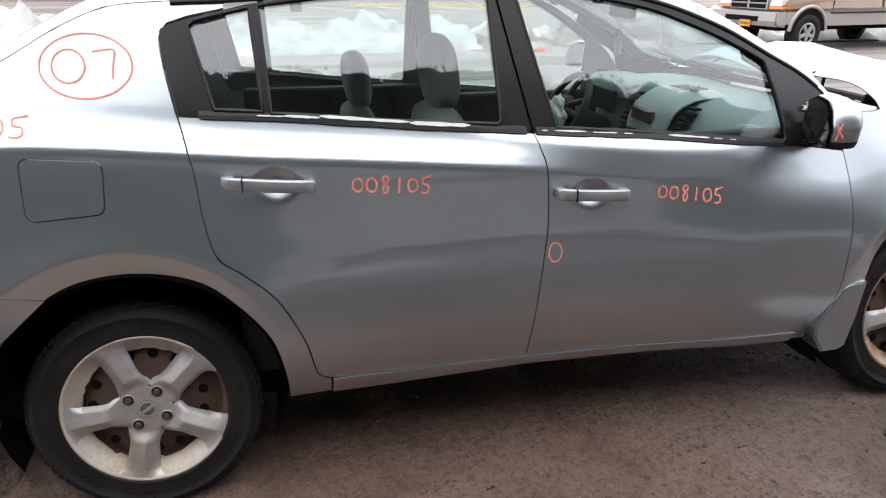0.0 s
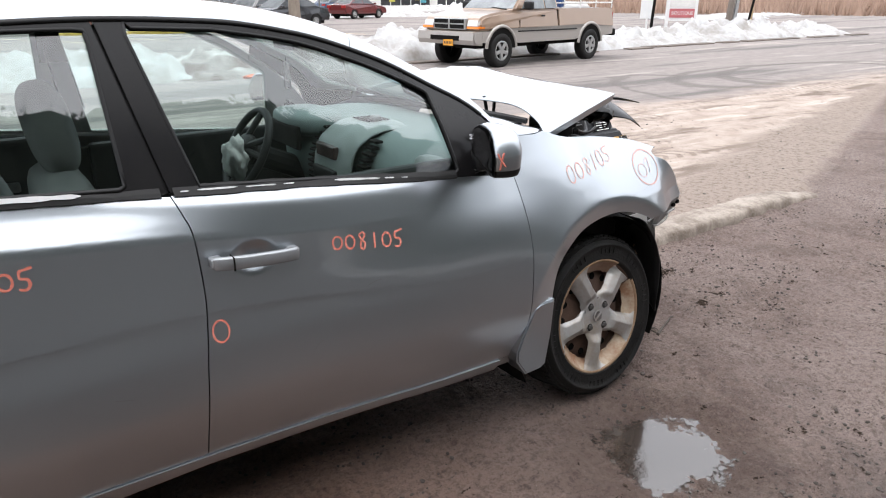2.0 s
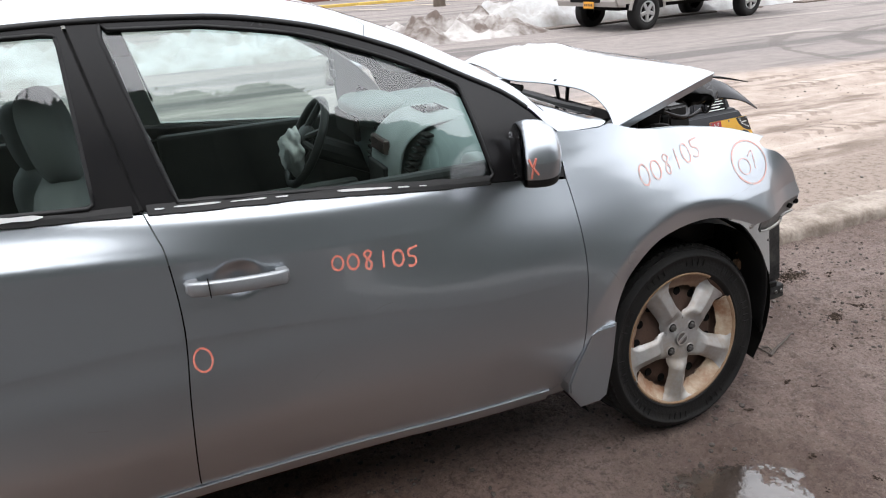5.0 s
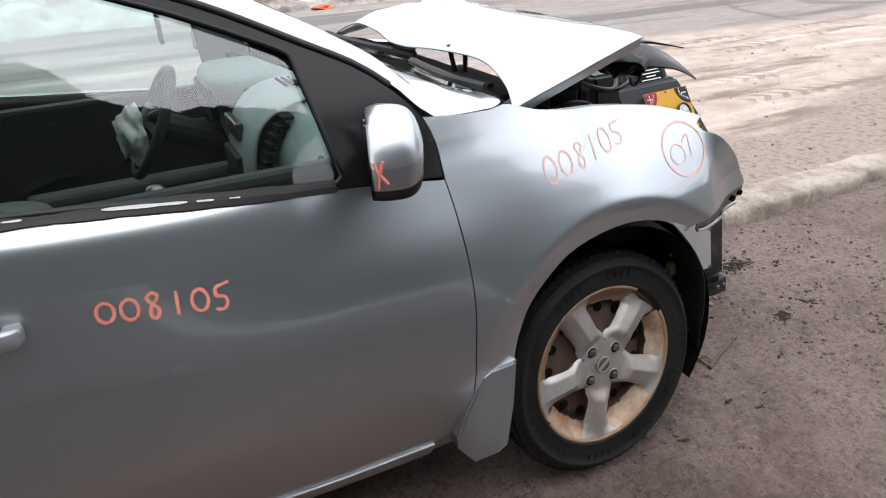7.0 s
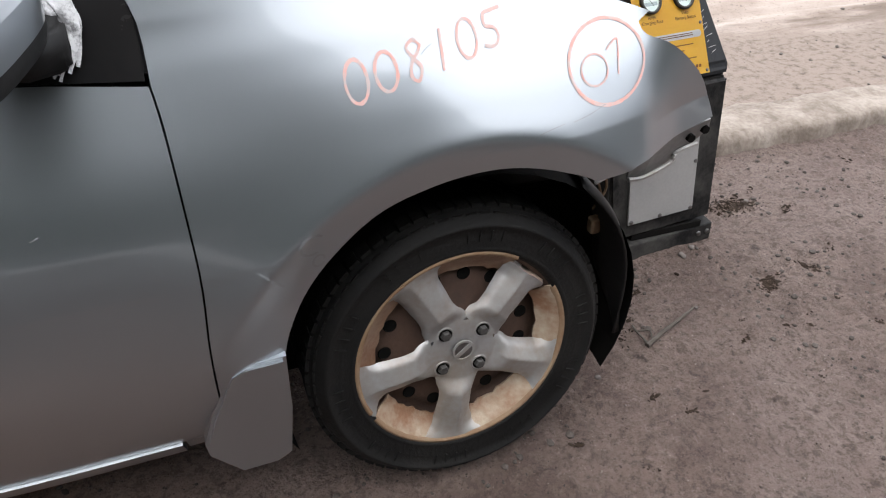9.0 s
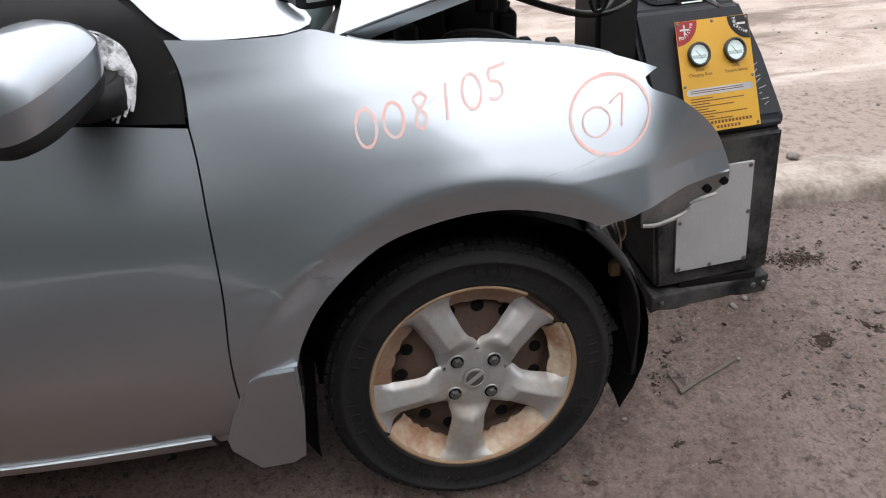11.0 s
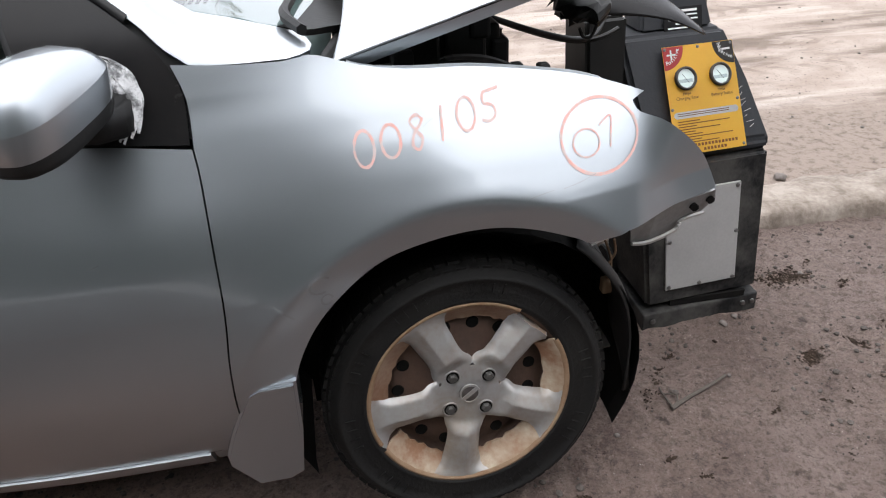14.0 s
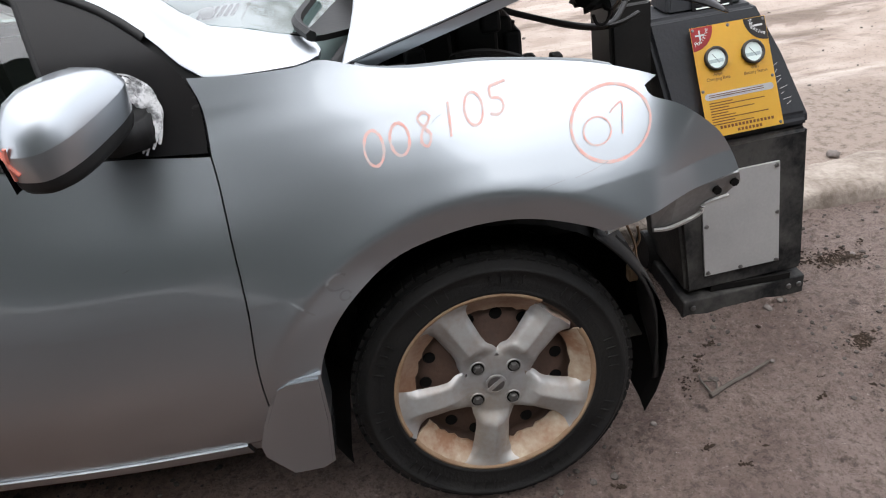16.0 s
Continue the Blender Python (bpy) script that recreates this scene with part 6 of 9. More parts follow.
part("console", new_box(1.35, 2.0, 0.76, 0.97, 0.32, 0.62, bevel=0.03), M_BLACKPLASTIC, car)
part("gear_lever", tube([(1.72, 0.86, 0.62), (1.70, 0.86, 0.74)], 0.016, 10), M_BLACKPLASTIC, car)
part("gear_knob", ellipsoid(bmesh.new(), (1.70, 0.86, 0.77), (0.03, 0.025, 0.03)), M_CHROME, car, smooth=True)
part("dash_ornament", ellipsoid(bmesh.new(), (2.133, 0.80, 1.048), (0.02, 0.022, 0.012)), M_CHROME, car, "small chrome dashboard ornament", smooth=True)
part("ornament_stem", tube([(2.133, 0.80, 1.02), (2.133, 0.80, 1.045)], 0.006, 8), M_CHROME, car)
# steering wheel with the spent airbag hanging out
sw = new("steering_wheel")
sw.parent = car
swm = Matrix.Translation((1.755, 1.245, 0.885)) @ Matrix.Rotation(radians(-62), 4, "Y")
bm = bmesh.new()
n1, n2 = 40, 10
ring = [[bm.verts.new(swm @ Vector(((0.178 + 0.0165 * math.cos(b)) * math.cos(a), (0.178 + 0.0165 * math.cos(b)) * math.sin(a), 0.0165 * math.sin(b)))) for b in (2 * math.pi * j / n2 for j in range(n2))] for a in (2 * math.pi * i / n1 for i in range(n1))]
for i in range(n1):
    for j in range(n2):
        bm.faces.new((ring[i][j], ring[(i + 1) % n1][j], ring[(i + 1) % n1][(j + 1) % n2], ring[i][(j + 1) % n2]))
part("wheel_rim", bm, M_BLACKPLASTIC, sw, "black steering wheel rim", smooth=True)
for a in (0, math.pi, -math.pi / 2, math.pi / 2 * 3.3):
    part("wheel_spoke", tube([swm @ Vector((0.04 * math.cos(a), 0.04 * math.sin(a), 0.02)), swm @ Vector((0.17 * math.cos(a), 0.17 * math.sin(a), 0))], 0.014, 8), M_BLACKPLASTIC, sw)
bm = ellipsoid(bmesh.new(), (0, 0, 0.01), (0.07, 0.07, 0.03))
bmesh.ops.transform(bm, matrix=swm, verts=bm.verts)
part("wheel_hub", bm, M_BLACKPLASTIC, sw, smooth=True)
bm = bmesh.new()
bmesh.ops.create_icosphere(bm, subdivisions=4, radius=1)
for v in bm.verts:
    k = 1 + 0.45 * noise.noise(v.co * 1.7) + 0.25 * noise.noise(v.co * 4.5)
    v.co = Vector((v.co.x * 0.045, v.co.y * 0.065, v.co.z * 0.085)) * k + Vector((1.69, 1.20, 0.87))
part("spent_airbag", bm, mat("airbag_cloth", (0.62, 0.63, 0.60), 0.9, 0, (0.42, 0.44, 0.42), 20, 120, bump=0.3), sw, "crumpled white spent airbag", smooth=True)
part("steering_column", tube([(1.78, 1.245, 0.87), (2.05, 1.245, 0.75)], 0.05, 12), M_BLACKPLASTIC, sw)
# air freshener under the rear-view mirror
part("rear_view_mirror", new_box(1.795, 1.82, MID - 0.10, MID + 0.10, 1.315, 1.365, bevel=0.012), M_BLACKPLASTIC, car)
bm = bmesh.new()
for k, (w, z) in enumerate(((0.022, 1.255), (0.040, 1.225), (0.045, 1.195))):
    box(bm, 1.80, 1.806, MID - w / 2, MID + w / 2, z - 0.018, z + 0.018, bevel=0.008)
part("air_freshener", bm, mat("dark_card", (0.16, 0.17, 0.17), 0.9), car, "dark air freshener hung on a string")
part("freshener_string", tube([(1.803, MID, 1.26), (1.803, MID, 1.29)], 0.0015, 5), M_DARK, car)


# ---- battery charger cart ----
charger = thing("battery_charger", "tall black plastic battery charger with yellow label, scuffed", "battery charger")
M_CASE = mat("charger_case", (0.012, 0.013, 0.016), 0.5, 0, (0.02, 0.021, 0.024), 6, 70, bump=0.1, rough2=0.65, spec=0.3)
M_CASEDIRTY = mat("charger_base_dirty", (0.007, 0.007, 0.008), 0.55, 0, (0.060, 0.057, 0.053), 9, 60, bump=0.15, rough2=0.8, sharp=0.30, spec=0.18)
SKEW = lambda x, y, z: (x, y + 0.08 * (x - 3.5), z)


def tower(sections, material, name, parent, bevel=0.012):
    bm = bmesh.new()
    rings = []
    for xl, xr, yf, yb, z in sections:
        rings.append([bm.verts.new(SKEW(x, y, z)) for x, y in ((xl, yf), (xr, yf), (xr, yb), (xl, yb))])
    for a, b in zip(rings, rings[1:]):
        for i in range(4):
            bm.faces.new((a[i], a[(i + 1) % 4], b[(i + 1) % 4], b[i]))
    bm.faces.new(rings[0][::-1])
    bm.faces.new(rings[-1])
    bmesh.ops.recalc_face_normals(bm, faces=bm.faces)
    if bevel:
        bmesh.ops.bevel(bm, geom=[e for e in bm.edges if len(e.link_faces) == 2 and e.calc_face_angle(0) > 0.3], offset=bevel, segments=3, affect="EDGES")
    return part(name, bm, material, parent)


tower([(3.352, 3.742, 0.560, 0.87, 0.075), (3.280, 3.694, 0.553, 0.87, 0.565)], M_CASEDIRTY, "lower_case", charger)
tower([(3.296, 3.702, 0.562, 0.88, 0.562), (3.296, 3.696, 0.562, 0.88, 0.60), (3.270, 3.646, 0.646, 0.88, 0.76), (3.245, 3.580, 0.714, 0.88, 0.905)], M_CASE, "upper_case", charger, 0.014)
tower([(3.318, 3.560, 0.735, 0.87, 0.90), (3.330, 3.535, 0.765, 0.86, 1.0)], M_CASE, "neck", charger, 0.012)
tower([(3.150, 3.262, 0.66, 0.86, 0.52), (3.125, 3.250, 0.68, 0.86, 0.98)], M_ENGINE, "clamp_holder", charger, 0.012)
bm = tube(spline([(3.298, 0.79, 0.965), (3.296, 0.80, 1.0), (3.31, 0.81, 1.028), (3.34, 0.815, 1.038), (3.40, 0.815, 1.038), (3.43, 0.81, 1.028), (3.445, 0.80, 1.0), (3.452, 0.79, 0.965)], 5), 0.016, 10)
bmesh.ops.translate(bm, vec=(0.055, 0, 0), verts=bm.verts)
part("push_handle", bm, M_CASE, charger, smooth=True)
part("base_rail", new_box(3.338, 3.745, 0.546, 0.86, -0.004, 0.060, bevel=0.005, m=Matrix(((1, 0, 0, 0), (0.08, 1, 0, -0.28), (0, 0, 1, 0), (0, 0, 0, 1)))), M_CASEDIRTY, charger)
part("base_slot", new_box(3.435, 3.69, 0.558, 0.566, 0.0625, 0.083), M_DARK, charger)
for x in (3.37, 3.690, 3.725):
    part("rail_bolt", lathe([(0.009, 0.0), (0.008, -0.004), (0.0, -0.005)], 10), M_CHROME, charger).location = SKEW(x, 0.5435, 0.033)
for x in (3.36, 3.74):
    bm = lathe([(0.0, 0.0), (0.06, 0.0), (0.065, 0.005), (0.065, 0.03), (0.06, 0.035), (0.0, 0.035)], 24, "y")
    bmesh.ops.transform(bm, matrix=Matrix.Rotation(radians(90), 4, "Z"), verts=bm.verts)
    bmesh.ops.translate(bm, vec=(x, 0.84, 0.066), verts=bm.verts)
    part("cart_wheel", bm, M_TYRE, charger)
# aluminium plate with screws
plate = (tower([(3.405, 3.648, 0.550, 0.556, 0.135), (3.366, 3.610, 0.5465, 0.555, 0.478)], mat("aluminium", (0.46, 0.455, 0.445), 0.55, 0.3, (0.36, 0.355, 0.35), 5, 120), "cover_plate", charger, 0))
tagged(plate, "dull aluminium cover plate with screws")
for x, z in ((3.414, 0.145), (3.52, 0.143), (3.638, 0.142), (3.376, 0.468), (3.60, 0.468), (3.395, 0.31), (3.622, 0.31)):
    s = part("screw", lathe([(0.007, 0.0), (0.006, -0.003), (0.0, -0.004)], 10), M_CHROME, plate)
    s.location = SKEW(x, 0.549 - 0.003 * (z - 0.135) / 0.34, z)
# the sloping yellow panel: axes u (right), v (up), n (out)
LU = Vector((1, 0.08, 0)).normalized()
LV = (Vector((-0.062, 0.133, 0.272)) - Vector((-0.062, 0.133, 0.272)).dot(LU) * LU).normalized()
LN = LU.cross(LV).normalized()
LB = Vector((3.602, 0.5510, 0.596)) - 0.228 * LU


def face_at(u, v, o=0.0):
    p = LB + u * LU + v * LV + o * LN
    return Matrix((( LU.x, LV.x, LN.x, p.x), (LU.y, LV.y, LN.y, p.y), (LU.z, LV.z, LN.z, p.z), (0, 0, 0, 1)))


M_YELLOW = mat("yellow_label", (0.84, 0.50, 0.045), 0.4, 0, (0.78, 0.45, 0.04), 9, 150)
M_REDLAB = mat("red_label", (0.50, 0.03, 0.03), 0.4)
M_WHITELAB = mat("white_label", (0.80, 0.80, 0.78), 0.5)
M_INK = mat("black_ink", (0.03, 0.025, 0.02), 0.6)
M_BROWNINK = mat("brown_ink", (0.25, 0.10, 0.02), 0.6)


def flat(name, pts, material, parent, o, thick=0.001, lab=""):
    bm = bmesh.new()
    f = bm.faces.new([bm.verts.new(face_at(u, v, o) @ Vector()) for u, v in pts])
    bmesh.ops.solidify(bm, geom=[f], thickness=thick)
    return part(name, bm, material, parent, lab)


W, H = 0.228, 0.310
panel_y = flat("label_panel", [(0, 0), (W, 0), (W, H), (0, H)], M_YELLOW, charger, 0.0035, 0.003, "yellow instruction label with two dials")
arc = lambda cx, cy, r, a0, a1, n=12: [(cx + r * math.cos(radians(a0 + (a1 - a0) * k / n)), cy + r * math.sin(radians(a0 + (a1 - a0) * k / n))) for k in range(n + 1)]
flat("red_corner", [(0.001, H - 0.001)] + arc(0.001, H - 0.001, 0.066, 270, 360), M_REDLAB, panel_y, 0.0042)
flat("black_corner", [(W - 0.001, H - 0.001)] + arc(W - 0.001, H - 0.001, 0.066, 180, 270), M_INK, panel_y, 0.0042)
for u0, u1, v0, v1 in ((0.012, 0.040, 0.2835, 0.2885), (0.0235, 0.0285, 0.272, 0.300)):
    flat("plus_sign", [(u0, v0), (u1, v0), (u1, v1), (u0, v1)], M_WHITELAB, panel_y, 0.005)
flat("minus_sign", [(0.190, 0.2835), (0.216, 0.2835), (0.216, 0.289), (0.190, 0.289)], M_WHITELAB, panel_y, 0.005)


def lettering(body, size, m, material, parent, align="CENTER"):
    c = bpy.data.curves.new("lettering", "FONT")
    c.body, c.size, c.align_x, c.align_y, c.extrude = body, size, align, "CENTER", 0.0002
    tmp = bpy.data.objects.new("tmp_text", c)
    me = bpy.data.meshes.new_from_object(tmp)
    bpy.data.objects.remove(tmp)
    me.materials.clear()
    me.materials.append(material)
    ob = new("lettering", me)
    ob.parent = parent
    ob.matrix_basis = m
    return ob


for body, cu, cv, r, a0, a1 in (("Positive", 0.001, H - 0.001, 0.047, 282, 348), ("Negative", W - 0.001, H - 0.001, 0.047, 192, 258)):
    for i, ch in enumerate(body):
        a = a0 + (a1 - a0) * i / (len(body) - 1)
        lettering(ch, 0.0165, face_at(cu + r * math.cos(radians(a)), cv + r * math.sin(radians(a)), 0.005) @ pose(0, 0, 0, 0, 0, a + 90), M_WHITELAB, panel_y)
for u, word, word2 in ((0.060, "Amps", "Charging Rate"), (0.172, "Volts", "Battery Status")):
    v = 0.215
    dial = new("dial")
    dial.parent = panel_y
    dial.matrix_basis = face_at(u, v, 0.003)
    part("dial_rim", lathe([(0.033, 0.0), (0.034, 0.010), (0.031, 0.0125), (0.0275, 0.012), (0.027, 0.004)], 32, "z"), M_INK, dial, smooth=True)
    part("dial_face", lathe([(0.027, 0.0045), (0.0, 0.0045)], 32, "z"), M_WHITELAB, dial, "white gauge face")
    part("dial_scale", new_box(-0.022, 0.022, -0.012, -0.002, 0.0046, 0.0052), mat("dial_grey", (0.35, 0.38, 0.40), 0.5), dial)
    part("needle", new_box(-0.0008, 0.0008, -0.016, 0.016, 0.0053, 0.006, m=pose(0, 0, 0, 0, 0, 35)), M_INK, dial)
    part("dial_glass", lathe([(0.0275, 0.0095), (0.0, 0.0105)], 32, "z"), M_GLASS, dial)
    lettering(word, 0.0115, face_at(u, v - 0.043, 0.0042), M_BROWNINK, panel_y)
    lettering(word2, 0.0125, face_at(u, v - 0.056, 0.0042), M_BROWNINK, panel_y)
flat("white_strip", arc(0.02, 0.112, 0.0095, 90, 270) + arc(W - 0.02, 0.112, 0.0095, 270, 450), M_WHITELAB, panel_y, 0.0042)
for k in range(2):
    v = 0.1145 - 0.0055 * k
    flat("text_bar", [(0.022, v), (0.022 + 0.165, v), (0.187, v + 0.002), (0.022, v + 0.002)], M_BROWNINK, panel_y, 0.0048)
rng = random.Random(8)
for k in range(9):
    v = 0.092 - 0.0075 * k
    u1 = 0.06 + 0.13 * rng.random()
    flat("text_bar", [(0.02, v), (u1, v), (u1, v + 0.0028), (0.02, v + 0.0028)], M_BROWNINK, panel_y, 0.0042)
for v, u0, u1, h in ((0.020, 0.04, 0.21, 0.008), (0.006, 0.09, 0.17, 0.008)):
    for k in range(int((u1 - u0) / 0.011)):
        a = u0 + 0.011 * k
        flat("text_bar", [(a, v), (a + 0.0075, v), (a + 0.0075, v + h), (a, v + h)], M_BROWNINK, panel_y, 0.0042)
for u, v in ((0.008, H - 0.008), (W / 2, H - 0.008), (W - 0.008, H - 0.008), (0.008, 0.13), (W - 0.008, 0.14), (W - 0.008, 0.008), (0.008, 0.008)):
    s = part("screw", lathe([(0.0048, 0.0), (0.004, 0.0022), (0.0, 0.003)], 10, "z"), M_CHROME, panel_y)
    s.matrix_basis = face_at(u, v, 0.0035)
# black plate with white print on the neck
NP = Vector((3.455, 0.733, 0.928))
info = part("info_plate", new_box(-0.062, 0.062, -0.0015, 0.0015, -0.042, 0.042), M_BLACKTRIM, charger, "black plate with white print")
info.matrix_basis = Matrix.Translation(NP) @ pose(0, 0, 0, -16, 0, 4.6)
for k, (w, h) in enumerate(((0.05, 0.007), (0.09, 0.004), (0.095, 0.004), (0.05, 0.005), (0.10, 0.004), (0.07, 0.005))):
    z = 0.031 - 0.0122 * k
    dx = 0.02 if k == 0 else 0
    part("text_bar", new_box(-w / 2 + dx, w / 2 + dx, -0.0022, -0.0014, z - h / 2, z + h / 2), M_WHITELAB, info)
# plug on the shoulder
plug = new("power_plug")
plug.parent = charger
part("plug_body", tube([(3.535, 0.80, 0.90), (3.530, 0.80, 0.965)], 0.024, 16), M_ENGINE, plug)
part("plug_collar", tube([(3.532, 0.80, 0.952), (3.530, 0.80, 0.972)], 0.027, 16), M_BLACKTRIM, plug)
for k in range(3):
    a = 2 * math.pi * k / 3
    x, y = 3.530 + 0.011 * math.cos(a), 0.80 + 0.011 * math.sin(a)
    part("prong", new_box(x - 0.003, x + 0.003, y - 0.001, y + 0.001, 0.97, 0.995), mat("brass", (0.45, 0.34, 0.16), 0.35, 0.9), plug)
# scratches on the case edge
for k in range(9):
    z = 0.64 + 0.014 * k
    f = (z - 0.60) / 0.305
    x0 = 3.655 - 0.10 * max(0, f - 0.1) - 0.035
    y = 0.552 + 0.49 * (z - 0.60)
    p = [(x0 + 0.02 * rng.random(), y, z), (x0 + 0.014 + 0.02 * rng.random(), y + 0.004, z + 0.012 * rng.random())]
    part("scratch", tube([SKEW(*q) for q in p], 0.0008, 5), M_HUB, charger)
# the whole cart leans back a little
LEAN = Matrix(((1, 0, 0.055, 0), (0, 1, 0.135, 0), (0, 0, 0.935, 0), (0, 0, 0, 1)))
for ob in charger.children_recursive:
    if ob.data:
        local, up_ = ob.matrix_basis.copy(), ob.parent
        while up_:
            local, up_ = up_.matrix_basis @ local, up_.parent
        ob.data.transform(local.inverted() @ LEAN @ local)
# lead from the engine to the charger, lying over the bay
lead = tube(spline([(2.80, 0.50, 1.030), (2.88, 0.52, 0.995), (2.977, 0.55, 0.955), (3.07, 0.58, 0.925), (3.138, 0.62, 0.920), (3.20, 0.70, 0.955)], 6), 0.0075, 8)
part("charging_lead", lead, M_ENGINE, charger, "sagging black charging lead", smooth=True)
part("charging_lead", tube(spline([(3.20, 0.72, 0.96), (3.05, 0.60, 1.03), (2.98, 0.52, 1.06), (2.90, 0.55, 1.08)], 6), 0.0075, 8), M_ENGINE, charger, smooth=True)

# ---- litter on the dirt ----
M_WOOD = mat("grey_stick", (0.10, 0.083, 0.07), 0.9, 0, (0.06, 0.05, 0.04), 20, 120, bump=0.3, stretch=(1, 1, 1))
stick = thing("stick", "thin broken grey stick lying on the mud", "stick")
part("stem", tube(spline([(3.268, 0.195, 0.012), (3.33, 0.222, 0.014), (3.40, 0.25, 0.012), (3.475, 0.282, 0.012)], 5), 0.0075, 7, taper=0.004), M_WOOD, stick)
part("twig", tube(spline([(3.275, 0.20, 0.012), (3.265, 0.245, 0.02), (3.272, 0.275, 0.012)], 4), 0.003, 6), M_WOOD, stick)
part("twig", tube(spline([(3.29, 0.205, 0.012), (3.30, 0.235, 0.02), (3.27, 0.25, 0.014)], 4), 0.0025, 6), M_WOOD, stick)


def pebbles(n, x0, x1, y0, y1, r0, r1, seed, name, label, material):
    rng = random.Random(seed)
    verts, faces = [], []
    base = bmesh.new()
    bmesh.ops.create_icosphere(base, subdivisions=1, radius=1)
    shape = [v.co.copy() for v in base.verts]
    tris = [[v.index for v in f.verts] for f in base.faces]
    base.free()
    for _ in range(n):
        x, y = rng.uniform(x0, x1), rng.uniform(y0, y1)
        if noise.noise((x * 1.7, y * 1.7, seed)) + 0.6 * noise.noise((x * 5, y * 5, seed)) < 0.08:
            continue
        r = r0 + (r1 - r0) * rng.random() ** 4
        s = Vector((r * rng.uniform(0.7, 1.3), r * rng.uniform(0.7, 1.3), r * rng.uniform(0.4, 0.8)))
        z = ground_z(x, y) + s.z * 0.4
        m = Matrix.Rotation(rng.random() * 6.28, 3, "Z")
        o = len(verts)
        verts += [m @ Vector((q.x * s.x, q.y * s.y, q.z * s.z)) * (0.85 + 0.3 * rng.random()) + Vector((x, y, z)) for q in shape]
        faces += [[o + i for i in t] for t in tris]
    me = bpy.data.meshes.new(name)
    me.from_pydata(verts, [], faces)
    me.materials.append(material)
    return tagged(new(name, me), label, "gravel", kind="stuff")


M_PEB = mat("pebble", (0.15, 0.13, 0.115), 0.85, 0, (0.07, 0.06, 0.05), 14, 60)
M_CLOD = mat("mud_clod", (0.085, 0.068, 0.058), 0.8, 0, (0.045, 0.036, 0.030), 14, 60)
pebbles(260, 0.2, 6.0, -1.2, 0.98, 0.002, 0.011, 3, "pebbles", "small pale pebbles on the mud", M_PEB)
pebbles(15000, 0.6, 6.5, -1.4, 0.98, 0.0018, 0.010, 5, "mud_clods", "dark crumbs of mud and leaf", M_CLOD)
pebbles(1500, 3.5, 9.0, 1.2, 4.0, 0.002, 0.013, 9, "road_grit", "grit scattered on the sanded road", M_PEB)
for k, (x, y, r) in enumerate(((3.60, 0.51, 0.016), (3.655, 0.535, 0.013), (3.10, 0.24, 0.013), (3.09, 0.145, 0.009), (3.49, 0.285, 0.008), (4.3, 1.3, 0.03), (4.0, 0.7, 0.012), (3.9, 0.9, 0.015))):
    bm = bmesh.new()
    bmesh.ops.create_icosphere(bm, subdivisions=2, radius=r)
    for v in bm.verts:
        v.co *= 0.8 + 0.5 * noise.noise(v.co * 60 + Vector((k, 0, 0)))
        v.co.z *= 0.7
    ob = new("stone", mesh_of("stone", bm, mat("pale_stone", (0.19, 0.165, 0.15), 0.85, 0, (0.12, 0.10, 0.09), 40, 120)))
    ob.location = (x, y, ground_z(x, y) + r * 0.3)
    tagged(ob, "small pale stone lying on mud", "stone", "stones by the car")


def litter(centres, seed):
    # heaps of rotten leaf and lumps of churned mud, each bit a bent flake or a lump
    rng = random.Random(seed)
    verts, faces = [], []
    for cx, cy, spread, count in centres:
        turn = rng.random() * math.pi
        for _ in range(count):
            u, v = rng.gauss(0, spread), rng.gauss(0, spread * 0.45)
            x, y = cx + u * math.cos(turn) - v * math.sin(turn), cy + u * math.sin(turn) + v * math.cos(turn)
            r, a = rng.uniform(0.0015, 0.0045) * (1.8 if rng.random() < 0.12 else 1.0), rng.random() * 6.28
            flat, tilt = rng.uniform(0.35, 0.8), rng.uniform(-0.6, 0.6)
            m = Matrix.Rotation(a, 3, "Z") @ Matrix.Rotation(tilt, 3, "X")
            z = ground_z(x, y) + r * 0.25
            o, n = len(verts), 6
            for k in range(n):
                t = 2 * math.pi * k / n
                q = r * rng.uniform(0.65, 1.25)
                verts.append(m @ Vector((1.5 * q * math.cos(t), 0.7 * q * math.sin(t), 0)) + Vector((x, y, z)))
            verts.append(m @ Vector((0, 0, r * flat)) + Vector((x, y, z)))
            verts.append(m @ Vector((0, 0, -r * 0.5)) + Vector((x, y, z)))
            for k in range(n):
                faces.append((o + k, o + (k + 1) % n, o + n))
                faces.append((o + (k + 1) % n, o + k, o + n + 1))
    me = bpy.data.meshes.new("leaf_litter")
    me.from_pydata(verts, [], faces)
    me.materials.append(M_LITTER)
    return tagged(new("leaf_litter", me), "dark rotten leaf litter trodden into the mud", "litter", kind="stuff")


M_LITTER = mat("rotten_leaf", (0.052, 0.036, 0.026), 0.85, 0, (0.024, 0.017, 0.013), 30, 90, spec=0.1)
rng = random.Random(21)
heaps = [(3.93, 0.70, 0.055, 420), (3.77, 0.31, 0.026, 190), (3.95, 0.335, 0.018, 110), (4.10, 0.62, 0.02, 50)]
heaps += [(rng.uniform(2.9, 5.2), rng.uniform(-0.9, 0.85), rng.uniform(0.006, 0.016), rng.randint(3, 22)) for _ in range(90)]
heaps += [(rng.uniform(0.5, 2.9), rng.uniform(-1.2, -0.15), rng.uniform(0.008, 0.02), rng.randint(3, 10)) for _ in range(40)]
litter(heaps, 22)


